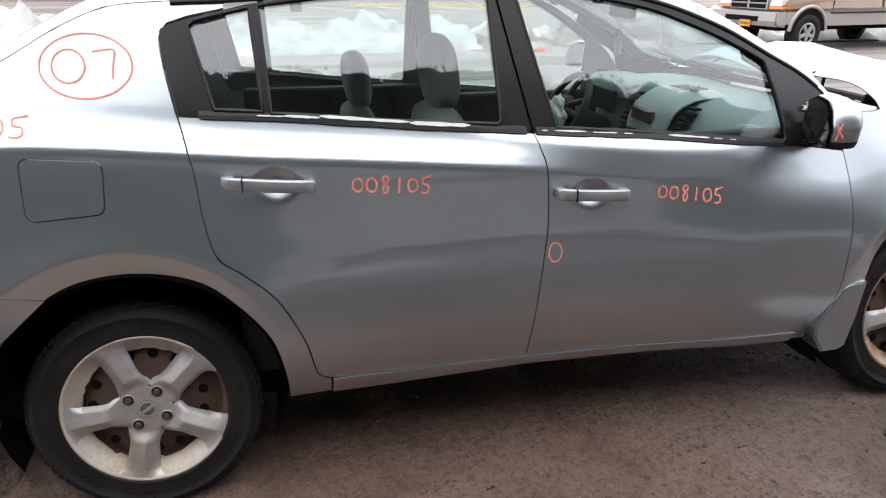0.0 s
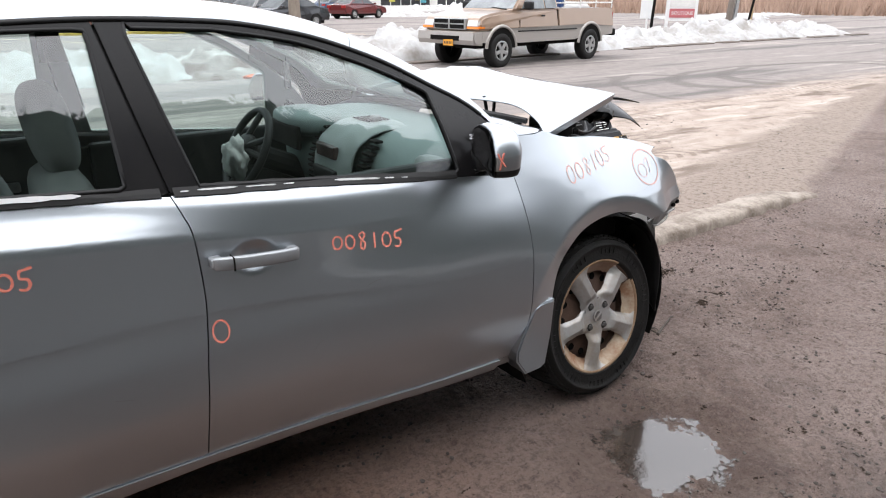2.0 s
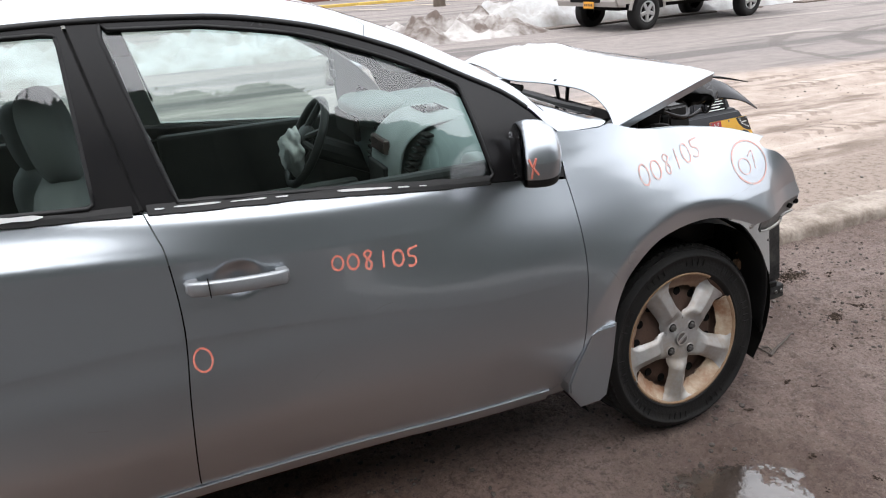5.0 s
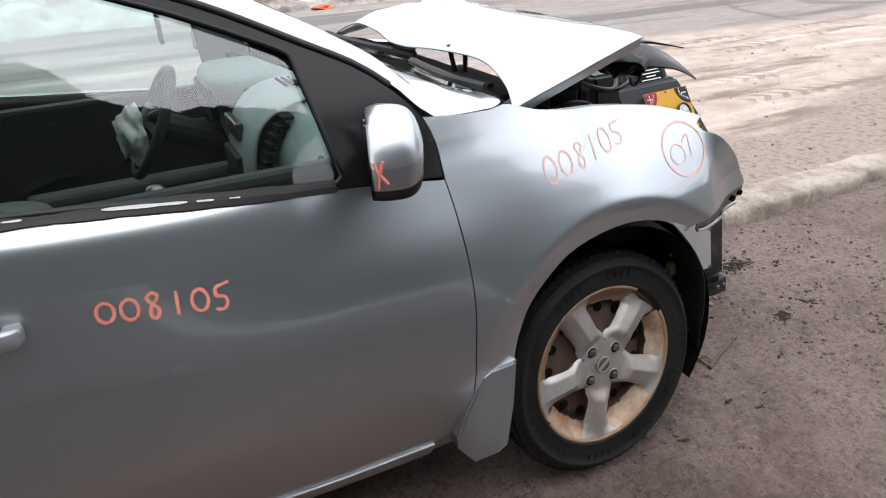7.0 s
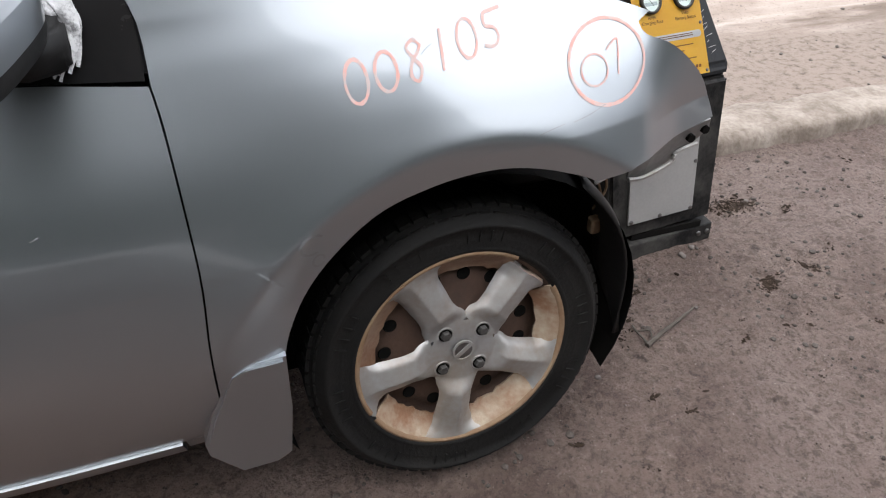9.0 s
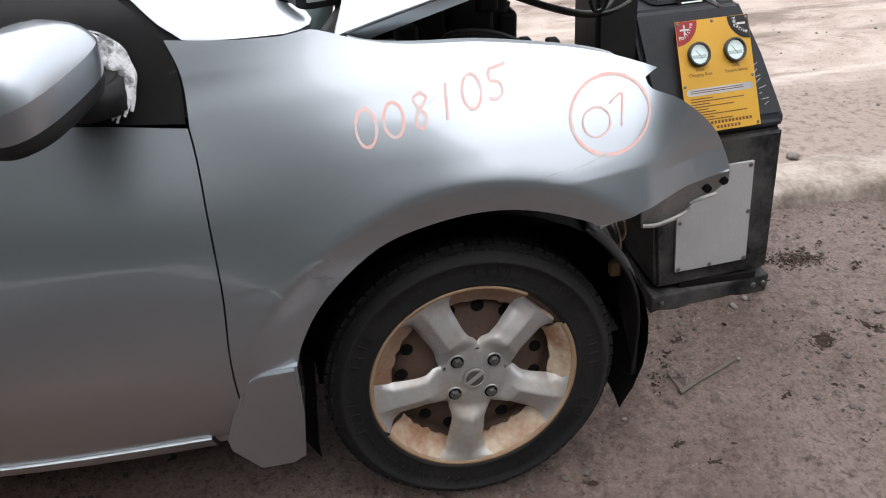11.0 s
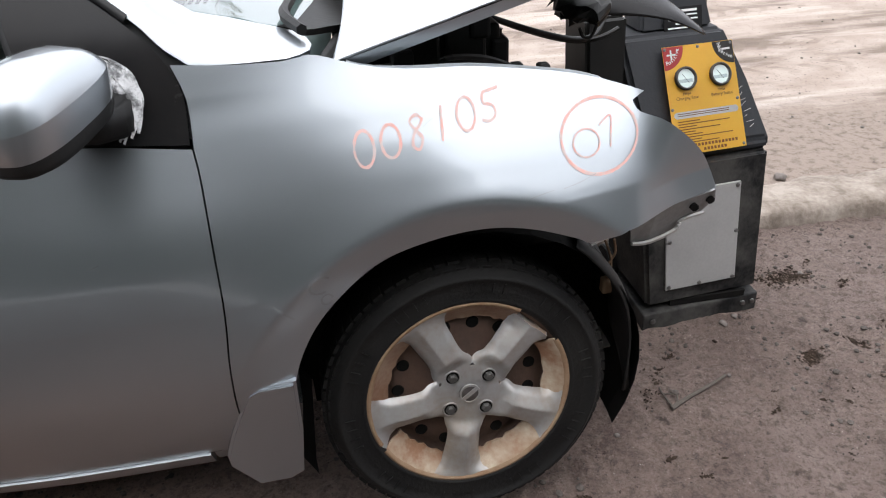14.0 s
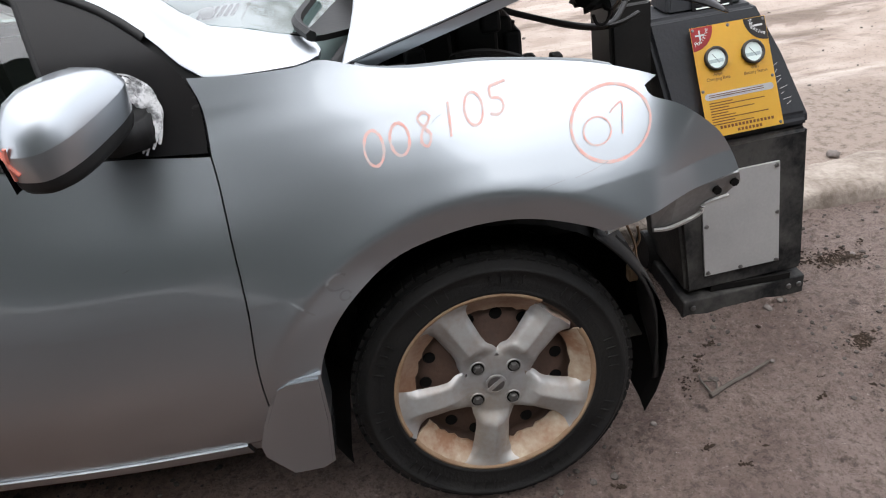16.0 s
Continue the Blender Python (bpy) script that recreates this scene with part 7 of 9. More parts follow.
# ---- snow banks ----
def snow_bank(name, x0, x1, y_of, width, height, seed, label, material, step=0.11, bend=None):
    """A ridge of shovelled snow: lumps of several sizes over a rounded profile."""
    xs = np.arange(x0, x1 + step, step)
    nw = int(width / step)
    verts, faces = [], []
    for x in xs:
        end = min(1.0, (x - x0) / 1.2, (x1 - x) / 1.2)
        end = max(0.0, end) ** 0.5
        h = height * (0.62 + 0.55 * noise.noise((x * 0.35, seed, 0)) + 0.25 * noise.noise((x * 1.1, seed, 5)))
        for j in range(nw + 1):
            t = j / nw
            y = y_of(x) + width * t + 0.25 * noise.noise((x * 0.9, t * 2, seed + 9)) * (0.2 + t)
            p = max(0.0, math.sin(math.pi * min(1, t * 1.02))) ** 0.7
            lump = 0.28 * noise.noise((x * 1.6, y * 1.6, seed)) + 0.17 * noise.noise((x * 4.2, y * 4.2, seed)) + 0.09 * abs(noise.noise((x * 9, y * 9, seed)))
            lump += 0.34 * (0.42 - noise.voronoi((x * 1.9, y * 1.9, seed))[0][0]) + 0.22 * (0.40 - noise.voronoi((x * 4.3, y * 4.3, seed))[0][0])
            z = max(-0.05, end * p * (max(0.15, h) + lump) - (0.05 if j in (0, nw) else 0))
            verts.append((x, y, z + 0.01))
    m = nw + 1
    faces = [(i * m + j, (i + 1) * m + j, (i + 1) * m + j + 1, i * m + j + 1) for i in range(len(xs) - 1) for j in range(nw)]
    me = bpy.data.meshes.new(name)
    me.from_pydata(verts, [], faces)
    me.materials.append(material)
    me.shade_smooth()
    return tagged(new(name, me), label, "snow bank", "ploughed snow banks")


snow_bank("snow_bank", -26, 4.6, lambda x: 11.4 - 0.02 * x, 3.2, 0.85, 2, "long ploughed bank of grey-flecked snow along the road", M_SNOW)
snow_bank("snow_bank", 3.8, 9.6, lambda x: 11.1 + 0.15 * (x - 4), 3.0, 0.62, 7, "low bank of soil and dirty snow beside the road", M_DIRTYSNOW)
snow_bank("snow_bank", 8.2, 18.5, lambda x: 12.6 + 0.03 * (x - 9), 2.6, 0.85, 11, "lumpy white snow bank behind the pickup", M_SNOW)
snow_bank("snow_bank", 16.4, 33.0, lambda x: 12.95 + 0.012 * (x - 16) ** 1.4, 3.4, 0.72, 15, "lumpy white snow bank beside the sign", M_SNOW)
snow_bank("snow_bank", -30, 42, lambda x: -9.6, 2.2, 0.55, 21, "snow bank along the edge of the lot", M_SNOW, 0.3)
snow_bank("snow_bank", 20, 34, lambda x: 46.0, 5.0, 0.8, 25, "heaped snow at the end of the parking lot", M_SNOW, 0.4)
snow_bank("snow_bank", 33, 60, lambda x: 62.0, 6.0, 0.9, 27, "heaped snow before the shops", M_SNOW, 0.6)
M_MUDKERB = mat("muddy_kerb", (0.085, 0.066, 0.054), 0.9, 0, (0.17, 0.14, 0.12), 2.0, 14, bump=0.5, bump_scale=20)
for k, (x0, x1, y0, y1, r) in enumerate(((9.5, 18.5, 12.3, 12.55, 0.06), (18.5, 33, 12.8, 13.0, 0.06))):
    bm = bmesh.new()
    for x in np.arange(x0, x1, 0.5):
        y = y0 + (y1 - y0) * (x - x0) / (x1 - x0) + 0.10 * noise.noise((x, k, 0))
        if noise.noise((x * 0.7, k, 3)) > -0.12:
            box(bm, x, x + 0.5, y, y + 0.35, 0.0, 0.06 + 0.08 * noise.noise((x * 2, 0, k)), bevel=0.02)
    tagged(new("far_kerb", mesh_of("far_kerb", bm, M_MUDKERB, False)), "dark muddy road edge kerb", "kerb", kind="structure")
bm = bmesh.new()
bmesh.ops.create_icosphere(bm, subdivisions=3, radius=0.16)
for v in bm.verts:
    v.co = Vector((v.co.x * 1.5, v.co.y, v.co.z * 0.45)) * (0.8 + 0.6 * noise.noise(v.co * 9))
ob = new("orange_rag", mesh_of("orange_rag", bm, mat("orange_cloth", (0.6, 0.13, 0.05), 0.9)))
ob.location = (5.5, 11.35, 0.06)
tagged(ob, "crumpled orange plastic rag by the snow", "litter")

# ---- vehicles ----
M_CARGLASS = mat("dark_car_glass", (0.03, 0.035, 0.038), 0.08, 0, (0.05, 0.055, 0.06), 2, 20, spec=0.6)
# the sky's reflection is put into this pale base colour
M_SKYGLASS = mat("sky_reflection_glass", (0.21, 0.23, 0.235), 0.10, 0, (0.11, 0.12, 0.125), 3, 20, spec=0.8)
M_WHEELMETAL = mat("wheel_metal", (0.45, 0.45, 0.44), 0.4, 0.6, (0.3, 0.3, 0.3), 9, 90)
M_AMBER = mat("amber_lens", (0.75, 0.22, 0.02), 0.2)
M_CLEARLENS = mat("headlamp_lens", (0.7, 0.7, 0.68), 0.15, 0.2)
M_REDLENS = mat("red_lens", (0.35, 0.02, 0.02), 0.2)


def prism(outline, y0, y1, inset=0.0, bevel=0.0, seg=2, inset_z=None):
    """A side profile (x, z) drawn out across y; points above inset_z lean in by inset on both sides."""
    bm = bmesh.new()
    def ring(y, s):
        out = []
        for x, z in outline:
            k = 0 if inset_z is None else max(0.0, z - inset_z) * inset
            out.append(bm.verts.new((x, y + s * k, z)))
        return out
    a, b = ring(y0, 1), ring(y1, -1)
    n = len(outline)
    bm.faces.new(a)
    bm.faces.new(b[::-1])
    for i in range(n):
        bm.faces.new((a[i], b[i], b[(i + 1) % n], a[(i + 1) % n]))
    bmesh.ops.recalc_face_normals(bm, faces=bm.faces)
    if bevel:
        es = [e for e in bm.edges if (e.verts[0] in a) == (e.verts[1] in a)]
        bmesh.ops.bevel(bm, geom=es, offset=bevel, segments=seg, affect="EDGES")
    return bm


def road_wheel(parent, x, y, r, w, out):
    wh = new("wheel")
    wh.parent = parent
    wh.location = (x, y, r)
    prof = [(r * 0.56, 0.03), (r * 0.60, 0.0), (r * 0.9, 0.0), (r * 0.985, 0.03), (r, 0.06), (r, w - 0.05), (r * 0.97, w - 0.01), (r * 0.6, w)]
    prof = [(q, (h - w / 2) * (1 if out > 0 else -1) * -1) for q, h in prof]
    part("tyre", lathe(prof, 36), M_TYRE, wh, "black road tyre", smooth=True)
    f = (w / 2) * out
    rim = lathe([(r * 0.58, f - 0.04 * out), (r * 0.56, f - 0.012 * out), (r * 0.50, f - 0.02 * out), (r * 0.44, f - 0.05 * out), (0.0, f - 0.05 * out)], 30)
    part("rim_dish", rim, M_DARK, wh)
    for k in range(5):
        bm = new_box(0.02, r * 0.53, -0.022, 0.022, -r * 0.10, r * 0.10, bevel=0.01)
        bmesh.ops.transform(bm, matrix=Matrix.Translation((0, f - 0.02 * out, 0)) @ Matrix.Rotation(2 * math.pi * k / 5 + 0.3, 4, "Y"), verts=bm.verts)
        part("rim_spoke", bm, M_WHEELMETAL, wh)
    bm = lathe([(r * 0.56, f - 0.03 * out), (r * 0.57, f - 0.005 * out), (r * 0.48, f - 0.012 * out), (r * 0.46, f - 0.04 * out)], 30)
    part("rim_edge", bm, M_WHEELMETAL, wh, smooth=True)
    part("hub_cap", lathe([(r * 0.16, f - 0.03 * out), (r * 0.14, f + 0.002 * out), (0.0, f + 0.006 * out)], 16), M_WHEELMETAL, wh)
    return wh


def arch_cut(xs, z, r, cz):
    """Points of a wheel arch from right to left along the lower edge."""
    out = []
    for cx in xs:
        a0 = math.asin(max(-1, min(1, (z - cz) / r)))
        out += [(cx + r * math.cos(a), cz + r * math.sin(a)) for a in np.linspace(a0, math.pi - a0, 13)]
    return out


def make_pickup():
    p = thing("pickup_truck", "tan and silver extended-cab pickup truck parked by snow", "pickup truck")
    M_TAN = mat("tan_paint", (0.33, 0.235, 0.17), 0.3, 0.35, (0.29, 0.205, 0.15), 2, 200, coat=0.6)
    M_CLAD = mat("silver_cladding", (0.36, 0.34, 0.32), 0.4, 0.3, (0.36, 0.33, 0.30), 3, 90)
    # forward is +x, front axle at x = 0, rear axle at x = -3.33; the left side is +y
    up = ([(0.66, 0.80), (0.70, 0.92), (0.69, 1.00), (0.64, 1.065), (0.54, 1.105), (0.30, 1.15), (-0.05, 1.19), (-0.42, 1.215), (-0.50, 1.225), (-2.05, 1.235), (-2.06, 0.80)])
    part("cab_lower", prism(up, -0.88, 0.88, 0.30, 0.05, 4, inset_z=1.02), M_TAN, p, "tan painted hood and cab sides", smooth=False)
    cab = [(-0.44, 1.21), (-0.98, 1.70), (-1.15, 1.755), (-1.90, 1.76), (-2.02, 1.70), (-2.08, 1.23)]
    part("cab_roof", prism(cab, -0.82, 0.82, 0.28, 0.04, inset_z=1.21), M_TAN, p, "tan cab roof and pillars")
    bed = [(-2.072, 0.80), (-2.072, 1.235), (-4.32, 1.235), (-4.34, 0.80)]
    part("bed_side", prism(bed, -0.88, 0.88, 0.30, 0.012, 2, inset_z=1.02), M_TAN, p, "tan cargo bed")
    lowp = [(0.62, 0.79), (0.62, 0.56)] + arch_cut([0], 0.56, 0.47, 0.40) + [(-0.6, 0.52), (-2.7, 0.52)] + arch_cut([-3.33], 0.56, 0.47, 0.40) + [(-4.30, 0.60), (-4.32, 0.79)]
    part("lower_cladding", prism(lowp, -0.885, 0.885, 0, 0.0), M_CLAD, p, "silver lower body band")
    part("underbody", new_box(-4.1, 0.5, -0.6, 0.6, 0.42, 0.80), M_DARK, p)
    part("side_moulding", new_box(-2.75, -0.55, 0.884, 0.900, 0.755, 0.785, bevel=0.006), M_BLACKPLASTIC, p)
    part("door_gap", new_box(-2.071, -2.061, -0.80, 0.815, 0.55, 1.20), M_DARK, p)
    part("door_gap", new_box(-0.618, -0.612, 0.80, 0.8815, 0.60, 1.0), M_DARK, p)
    for cx in (0, -3.33):
        bm = bmesh.new()
        rows = []
        for k in range(19):
            a = radians(4 + 172 * k / 18)
            rows.append([bm.verts.new((cx + r * math.cos(a), y, 0.40 + r * math.sin(a))) for r, y in ((0.462, 0.86), (0.466, 0.915), (0.515, 0.910), (0.53, 0.88))])
        for a, b in zip(rows, rows[1:]):
            for i in range(3):
                bm.faces.new((a[i], b[i], b[i + 1], a[i + 1]))
        part("fender_flare", bm, M_CLAD, p, "silver fender flare", smooth=True)
        bm = bmesh.new()
        bm.faces.new([bm.verts.new((cx + 0.465 * math.cos(a), 0.8875, 0.40 + 0.465 * math.sin(a))) for a in np.linspace(0.05, math.pi - 0.05, 20)])
        part("wheel_well", bm, M_DARK, p)
        for y, o in ((0.79, 1), (-0.79, -1)):
            road_wheel(p, cx, y, 0.375, 0.24, o)
    # front
    part("bumper", prism([(0.60, 0.50), (0.86, 0.52), (0.90, 0.62), (0.88, 0.78), (0.62, 0.80)], -0.90, 0.90, 0, 0.03), M_CLAD, p, "silver front bumper")
    part("bumper_inlet", new_box(0.87, 0.905, -0.45, 0.45, 0.60, 0.70, bevel=0.01), M_DARK, p)
    grille = part("grille_frame", new_box(0.66, 0.76, -0.50, 0.50, 0.82, 1.06, bevel=0.02), M_WHEELMETAL, p, "chrome grille with four openings")
    for y0, y1 in ((-0.46, -0.03), (0.03, 0.46)):
        for z0, z1 in ((0.845, 0.925), (0.955, 1.035)):
            part("grille_opening", new_box(0.745, 0.765, y0, y1, z0, z1), M_DARK, grille)
            for k in range(2):
                part("grille_bar", new_box(0.76, 0.77, y0, y1, z0 + 0.025 * (k + 1) - 0.003, z0 + 0.025 * (k + 1) + 0.003), M_BLACKPLASTIC, grille)
    for s in (-1, 1):
        lamp = part("headlight", prism([(0.52, 0.90), (0.735, 0.90), (0.70, 1.02), (0.50, 1.02)], 0.52 if s > 0 else -0.84, 0.84 if s > 0 else -0.52, 0, 0.02), M_CLEARLENS, p, "clear headlight")
        part("turn_lamp", prism([(0.54, 0.845), (0.745, 0.845), (0.735, 0.895), (0.54, 0.895)], 0.52 if s > 0 else -0.886, 0.886 if s > 0 else -0.52, 0, 0.01), M_AMBER, p, "amber turn lamp")
    part("number_plate", new_box(0.905, 0.915, -0.02, 0.28, 0.49, 0.62), mat("orange_plate", (0.75, 0.33, 0.03), 0.5), p, "orange number plate with dark bars")
    for k in range(5):
        part("plate_bar", new_box(0.915, 0.917, 0.01 + 0.05 * k, 0.04 + 0.05 * k, 0.53, 0.58), M_INK, p)
    # glass
    def pane(pts, nm="side_window"):
        bm = bmesh.new()
        bm.faces.new([bm.verts.new(q) for q in pts])
        bmesh.ops.recalc_face_normals(bm, faces=bm.faces)
        bmesh.ops.solidify(bm, geom=bm.faces[:], thickness=0.012)
        part(nm, bm, M_SKYGLASS, p, "side glass coloured pale for a sky reflection" if nm == "side_window" else "windscreen coloured pale for a sky reflection")
    yl = lambda z: 0.825 - 0.28 * (z - 1.21)
    for s in (1, -1):
        pane([(-0.72, s * (yl(1.24) + 0.006), 1.24), (-1.07, s * (yl(1.66) + 0.006), 1.66), (-1.50, s * (yl(1.68) + 0.006), 1.68), (-1.52, s * (yl(1.24) + 0.006), 1.24)])
        pane([(-1.58, s * (yl(1.25) + 0.006), 1.25), (-1.56, s * (yl(1.68) + 0.006), 1.68), (-1.92, s * (yl(1.67) + 0.006), 1.67), (-2.00, s * (yl(1.25) + 0.006), 1.25)])
        part("door_handle", new_box(-1.48, -1.36, 0.87 if s > 0 else -0.90, 0.90 if s > 0 else -0.87, 1.07, 1.11, bevel=0.01), M_BLACKPLASTIC, p)
        m = part("side_mirror", new_box(-0.86, -0.72, 0.86 if s > 0 else -1.08, 1.08 if s > 0 else -0.86, 1.22, 1.40, bevel=0.04), M_BLACKPLASTIC, p, "black door mirror")
    pane([(-0.475, -0.76, 1.25), (-0.475, 0.76, 1.25), (-0.965, 0.64, 1.69), (-0.965, -0.64, 1.69)], "windscreen")
    part("wiper", tube([(-0.45, 0.6, 1.235), (-0.50, 0.1, 1.27)], 0.012, 6), M_BLACKPLASTIC, p)
    # white rack over the bed, blue can, snow in the bed
    M_RACK = mat("white_rack", (0.72, 0.72, 0.70), 0.5)
    rack = new("bed_rack")
    rack.parent = p
    for y in (-0.84, 0.84):
        for z in (1.36, 1.47, 1.58):
            part("rail", tube([(-2.25, y, z), (-4.25, y, z)], 0.017, 6), M_RACK, rack)
        for x in (-2.25, -2.9, -3.55, -4.25):
            part("post", tube([(x, y, 1.235), (x, y, 1.60)], 0.017, 6), M_RACK, rack)
    for z in (1.36, 1.58):
        for x in (-2.25, -4.25):
            part("cross_rail", tube([(x, -0.84, z), (x, 0.84, z)], 0.017, 6), M_RACK, rack)
    part("blue_jug", new_box(-2.75, -2.55, 0.3, 0.5, 1.24, 1.52, bevel=0.04), mat("blue_plastic", (0.02, 0.07, 0.22), 0.4), p, "blue plastic jug")
    bm = bmesh.new()
    bmesh.ops.create_icosphere(bm, subdivisions=3, radius=1)
    for v in bm.verts:
        v.co = Vector((v.co.x * 0.9 - 3.2, v.co.y * 0.7, 1.22 + v.co.z * 0.16 * (1 + 0.6 * noise.noise(v.co * 3))))
    part("bed_snow", bm, M_SNOW, p, "snow heaped in the cargo bed", smooth=True)
    part("tail_lamp", new_box(-4.352, -4.32, 0.70, 0.84, 0.85, 1.12, bevel=0.01), M_REDLENS, p)
    part("rear_bumper", new_box(-4.52, -4.34, -0.85, 0.85, 0.55, 0.72, bevel=0.03), M_DARK, p)
    ang = math.atan2(-0.50, -3.28)
    m = Matrix.Rotation(ang, 4, "Z")
    at = Vector((10.88, 10.57, 0.0)) - m @ Vector((0, 0.90, 0))
    p.matrix_basis = Matrix.Translation(at) @ m
    return p


make_pickup()


def make_car(at, turn, paint, label, kind="sedan", name="parked_car"):
    """A parked car far off: body, cabin glass, lamps, bumpers and wheels."""
    c = thing(name, label, "car", "cars in the parking lot")
    L, H, W = {"sedan": (4.6, 1.44, 0.89), "van": (5.0, 1.75, 0.97), "hatch": (4.2, 1.5, 0.86)}[kind]
    f, r = L * 0.30, -L * 0.29
    lower = [(L / 2, 0.42), (L / 2 - 0.03, 0.66), (L / 2 - 0.18, 0.78), (L * 0.22, 0.93), (-L * 0.36, 0.98), (-L / 2 + 0.05, 0.93), (-L / 2, 0.6), (-L / 2 + 0.05, 0.36)]
    lower += arch_cut([r], 0.34, 0.36, 0.30)[::-1] + arch_cut([f], 0.34, 0.36, 0.30)[::-1] + [(L / 2 - 0.05, 0.34)]
    part("body", prism(lower, -W, W, 0.15, 0.04, inset_z=0.7), paint, c)
    if kind == "van":
        cab = [(L * 0.27, 0.92), (L * 0.10, H - 0.15), (0.0, H), (-L * 0.40, H), (-L * 0.47, H - 0.2), (-L * 0.49, 0.95)]
    elif kind == "hatch":
        cab = [(L * 0.24, 0.92), (L * 0.07, H - 0.05), (-L * 0.05, H), (-L * 0.35, H - 0.06), (-L * 0.46, 0.97)]
    else:
        cab = [(L * 0.22, 0.92), (L * 0.06, H - 0.06), (-L * 0.04, H), (-L * 0.20, H - 0.03), (-L * 0.38, 0.98)]
    part("roof", prism(cab, -W + 0.05, W - 0.05, 0.36, 0.05, inset_z=0.92), paint, c)
    zc = sum(z for _, z in cab) / len(cab)
    xc = sum(x for x, _ in cab) / len(cab)
    win = [(xc + (x - xc) * 0.86, zc + (z - zc) * 0.74) for x, z in cab]
    mid = xc
    for s in (1, -1):
        for a, b in ((mid + 0.04, 9), (-9, mid - 0.04)):
            pts = []
            for i in range(len(win)):
                p0, p1 = Vector(win[i]), Vector(win[(i + 1) % len(win)])
                if a <= p0.x <= b:
                    pts.append(p0)
                for lim in (a, b):
                    if (p0.x - lim) * (p1.x - lim) < 0:
                        pts.append(p0.lerp(p1, (lim - p0.x) / (p1.x - p0.x)))
            if len(pts) < 3:
                continue
            bm = bmesh.new()
            bm.faces.new([bm.verts.new((q.x, s * (W - 0.05 - 0.36 * max(0, q.y - 0.92) + 0.004), q.y)) for q in pts])
            bmesh.ops.recalc_face_normals(bm, faces=bm.faces)
            bmesh.ops.solidify(bm, geom=bm.faces[:], thickness=0.01)
            part("side_window", bm, M_CARGLASS, c)
    for i in (0, len(cab) - 2):
        p0, p1 = Vector(cab[i]), Vector(cab[i + 1])
        q0, q1 = p0.lerp(p1, 0.1), p0.lerp(p1, 0.9)
        nrm = Vector((p1.y - p0.y, -(p1.x - p0.x))).normalized() * -0.006
        if nrm.x * (1 if i == 0 else -1) < 0:
            nrm = -nrm
        w0, w1 = W - 0.16 - 0.36 * max(0, q0.y - 0.92), W - 0.16 - 0.36 * max(0, q1.y - 0.92)
        bm = bmesh.new()
        bm.faces.new([bm.verts.new(v) for v in ((q0.x + nrm.x, -w0, q0.y + nrm.y), (q0.x + nrm.x, w0, q0.y + nrm.y), (q1.x + nrm.x, w1, q1.y + nrm.y), (q1.x + nrm.x, -w1, q1.y + nrm.y))])
        bmesh.ops.solidify(bm, geom=bm.faces[:], thickness=0.008)
        part("windscreen" if i == 0 else "rear_window", bm, M_SKYGLASS, c)
    for s in (1, -1):
        part("headlight", new_box(L / 2 - 0.28, L / 2 - 0.02, s * 0.62 - 0.18, s * 0.62 + 0.18, 0.62, 0.76, bevel=0.03), M_CLEARLENS, c)
        part("tail_lamp", new_box(-L / 2 - 0.005, -L / 2 + 0.15, s * 0.66 - 0.18, s * 0.66 + 0.18, 0.74, 0.90, bevel=0.03), M_REDLENS, c)
        part("door_mirror", new_box(L * 0.16, L * 0.19, s * (W + 0.08) - 0.09, s * (W + 0.08) + 0.09, 0.95, 1.08, bevel=0.03), paint, c)
        for x in (f, r):
            road_wheel(c, x, s * (W - 0.11), 0.325, 0.21, s)
    part("grille", new_box(L / 2 - 0.05, L / 2 + 0.005, -0.38, 0.38, 0.55, 0.70, bevel=0.01), M_DARK, c)
    part("number_plate", new_box(L / 2, L / 2 + 0.012, -0.16, 0.16, 0.42, 0.50), mat("plate_paint", (0.6, 0.4, 0.1), 0.5), c)
    part("underbody", new_box(-L / 2 + 0.3, L / 2 - 0.3, -W + 0.15, W - 0.15, 0.2, 0.45), M_DARK, c)
    c.matrix_basis = Matrix.Translation((*at, 0.0)) @ Matrix.Rotation(radians(turn), 4, "Z")
    return c


def car_paint(name, col, metal=0.3):
    return mat(name, col, 0.25, metal, tuple(0.85 * v for v in col), 2, 150, coat=0.8)


P_BLACK, P_GREY, P_RED, P_SILVER, P_BLUE = car_paint("black_car_paint", (0.018, 0.02, 0.024)), car_paint("grey_car_paint", (0.22, 0.215, 0.21)), car_paint("maroon_car_paint", (0.13, 0.02, 0.022)), car_paint("silver_car_paint", (0.42, 0.43, 0.44)), car_paint("blue_car_paint", (0.05, 0.08, 0.14))
make_car((15.0, 32.6), 196, P_BLACK, "black sedan parked in the lot by a bare tree")
make_car((16.0, 38.6), 205, P_GREY, "grey minivan parked behind the black sedan", "van")
make_car((25.6, 44.6), 22, P_RED, "maroon sedan parked in the lot")
make_car((19.0, 54.0), 200, P_BLACK, "dark hatchback far back in the lot", "hatch")
make_car((29.5, 56.0), 24, P_BLUE, "blue-grey sedan far back in the lot")
make_car((15.5, 62.0), 190, P_BLUE, "blue hatchback at the back of the lot", "hatch")
make_car((22.0, 66.0), 195, P_SILVER, "silver sedan at the back of the lot")
make_car((27.0, 70.0), 200, P_GREY, "grey van at the back of the lot", "van")
make_car((36.0, 3.2), 92, P_BLACK, "dark car at the road bend")

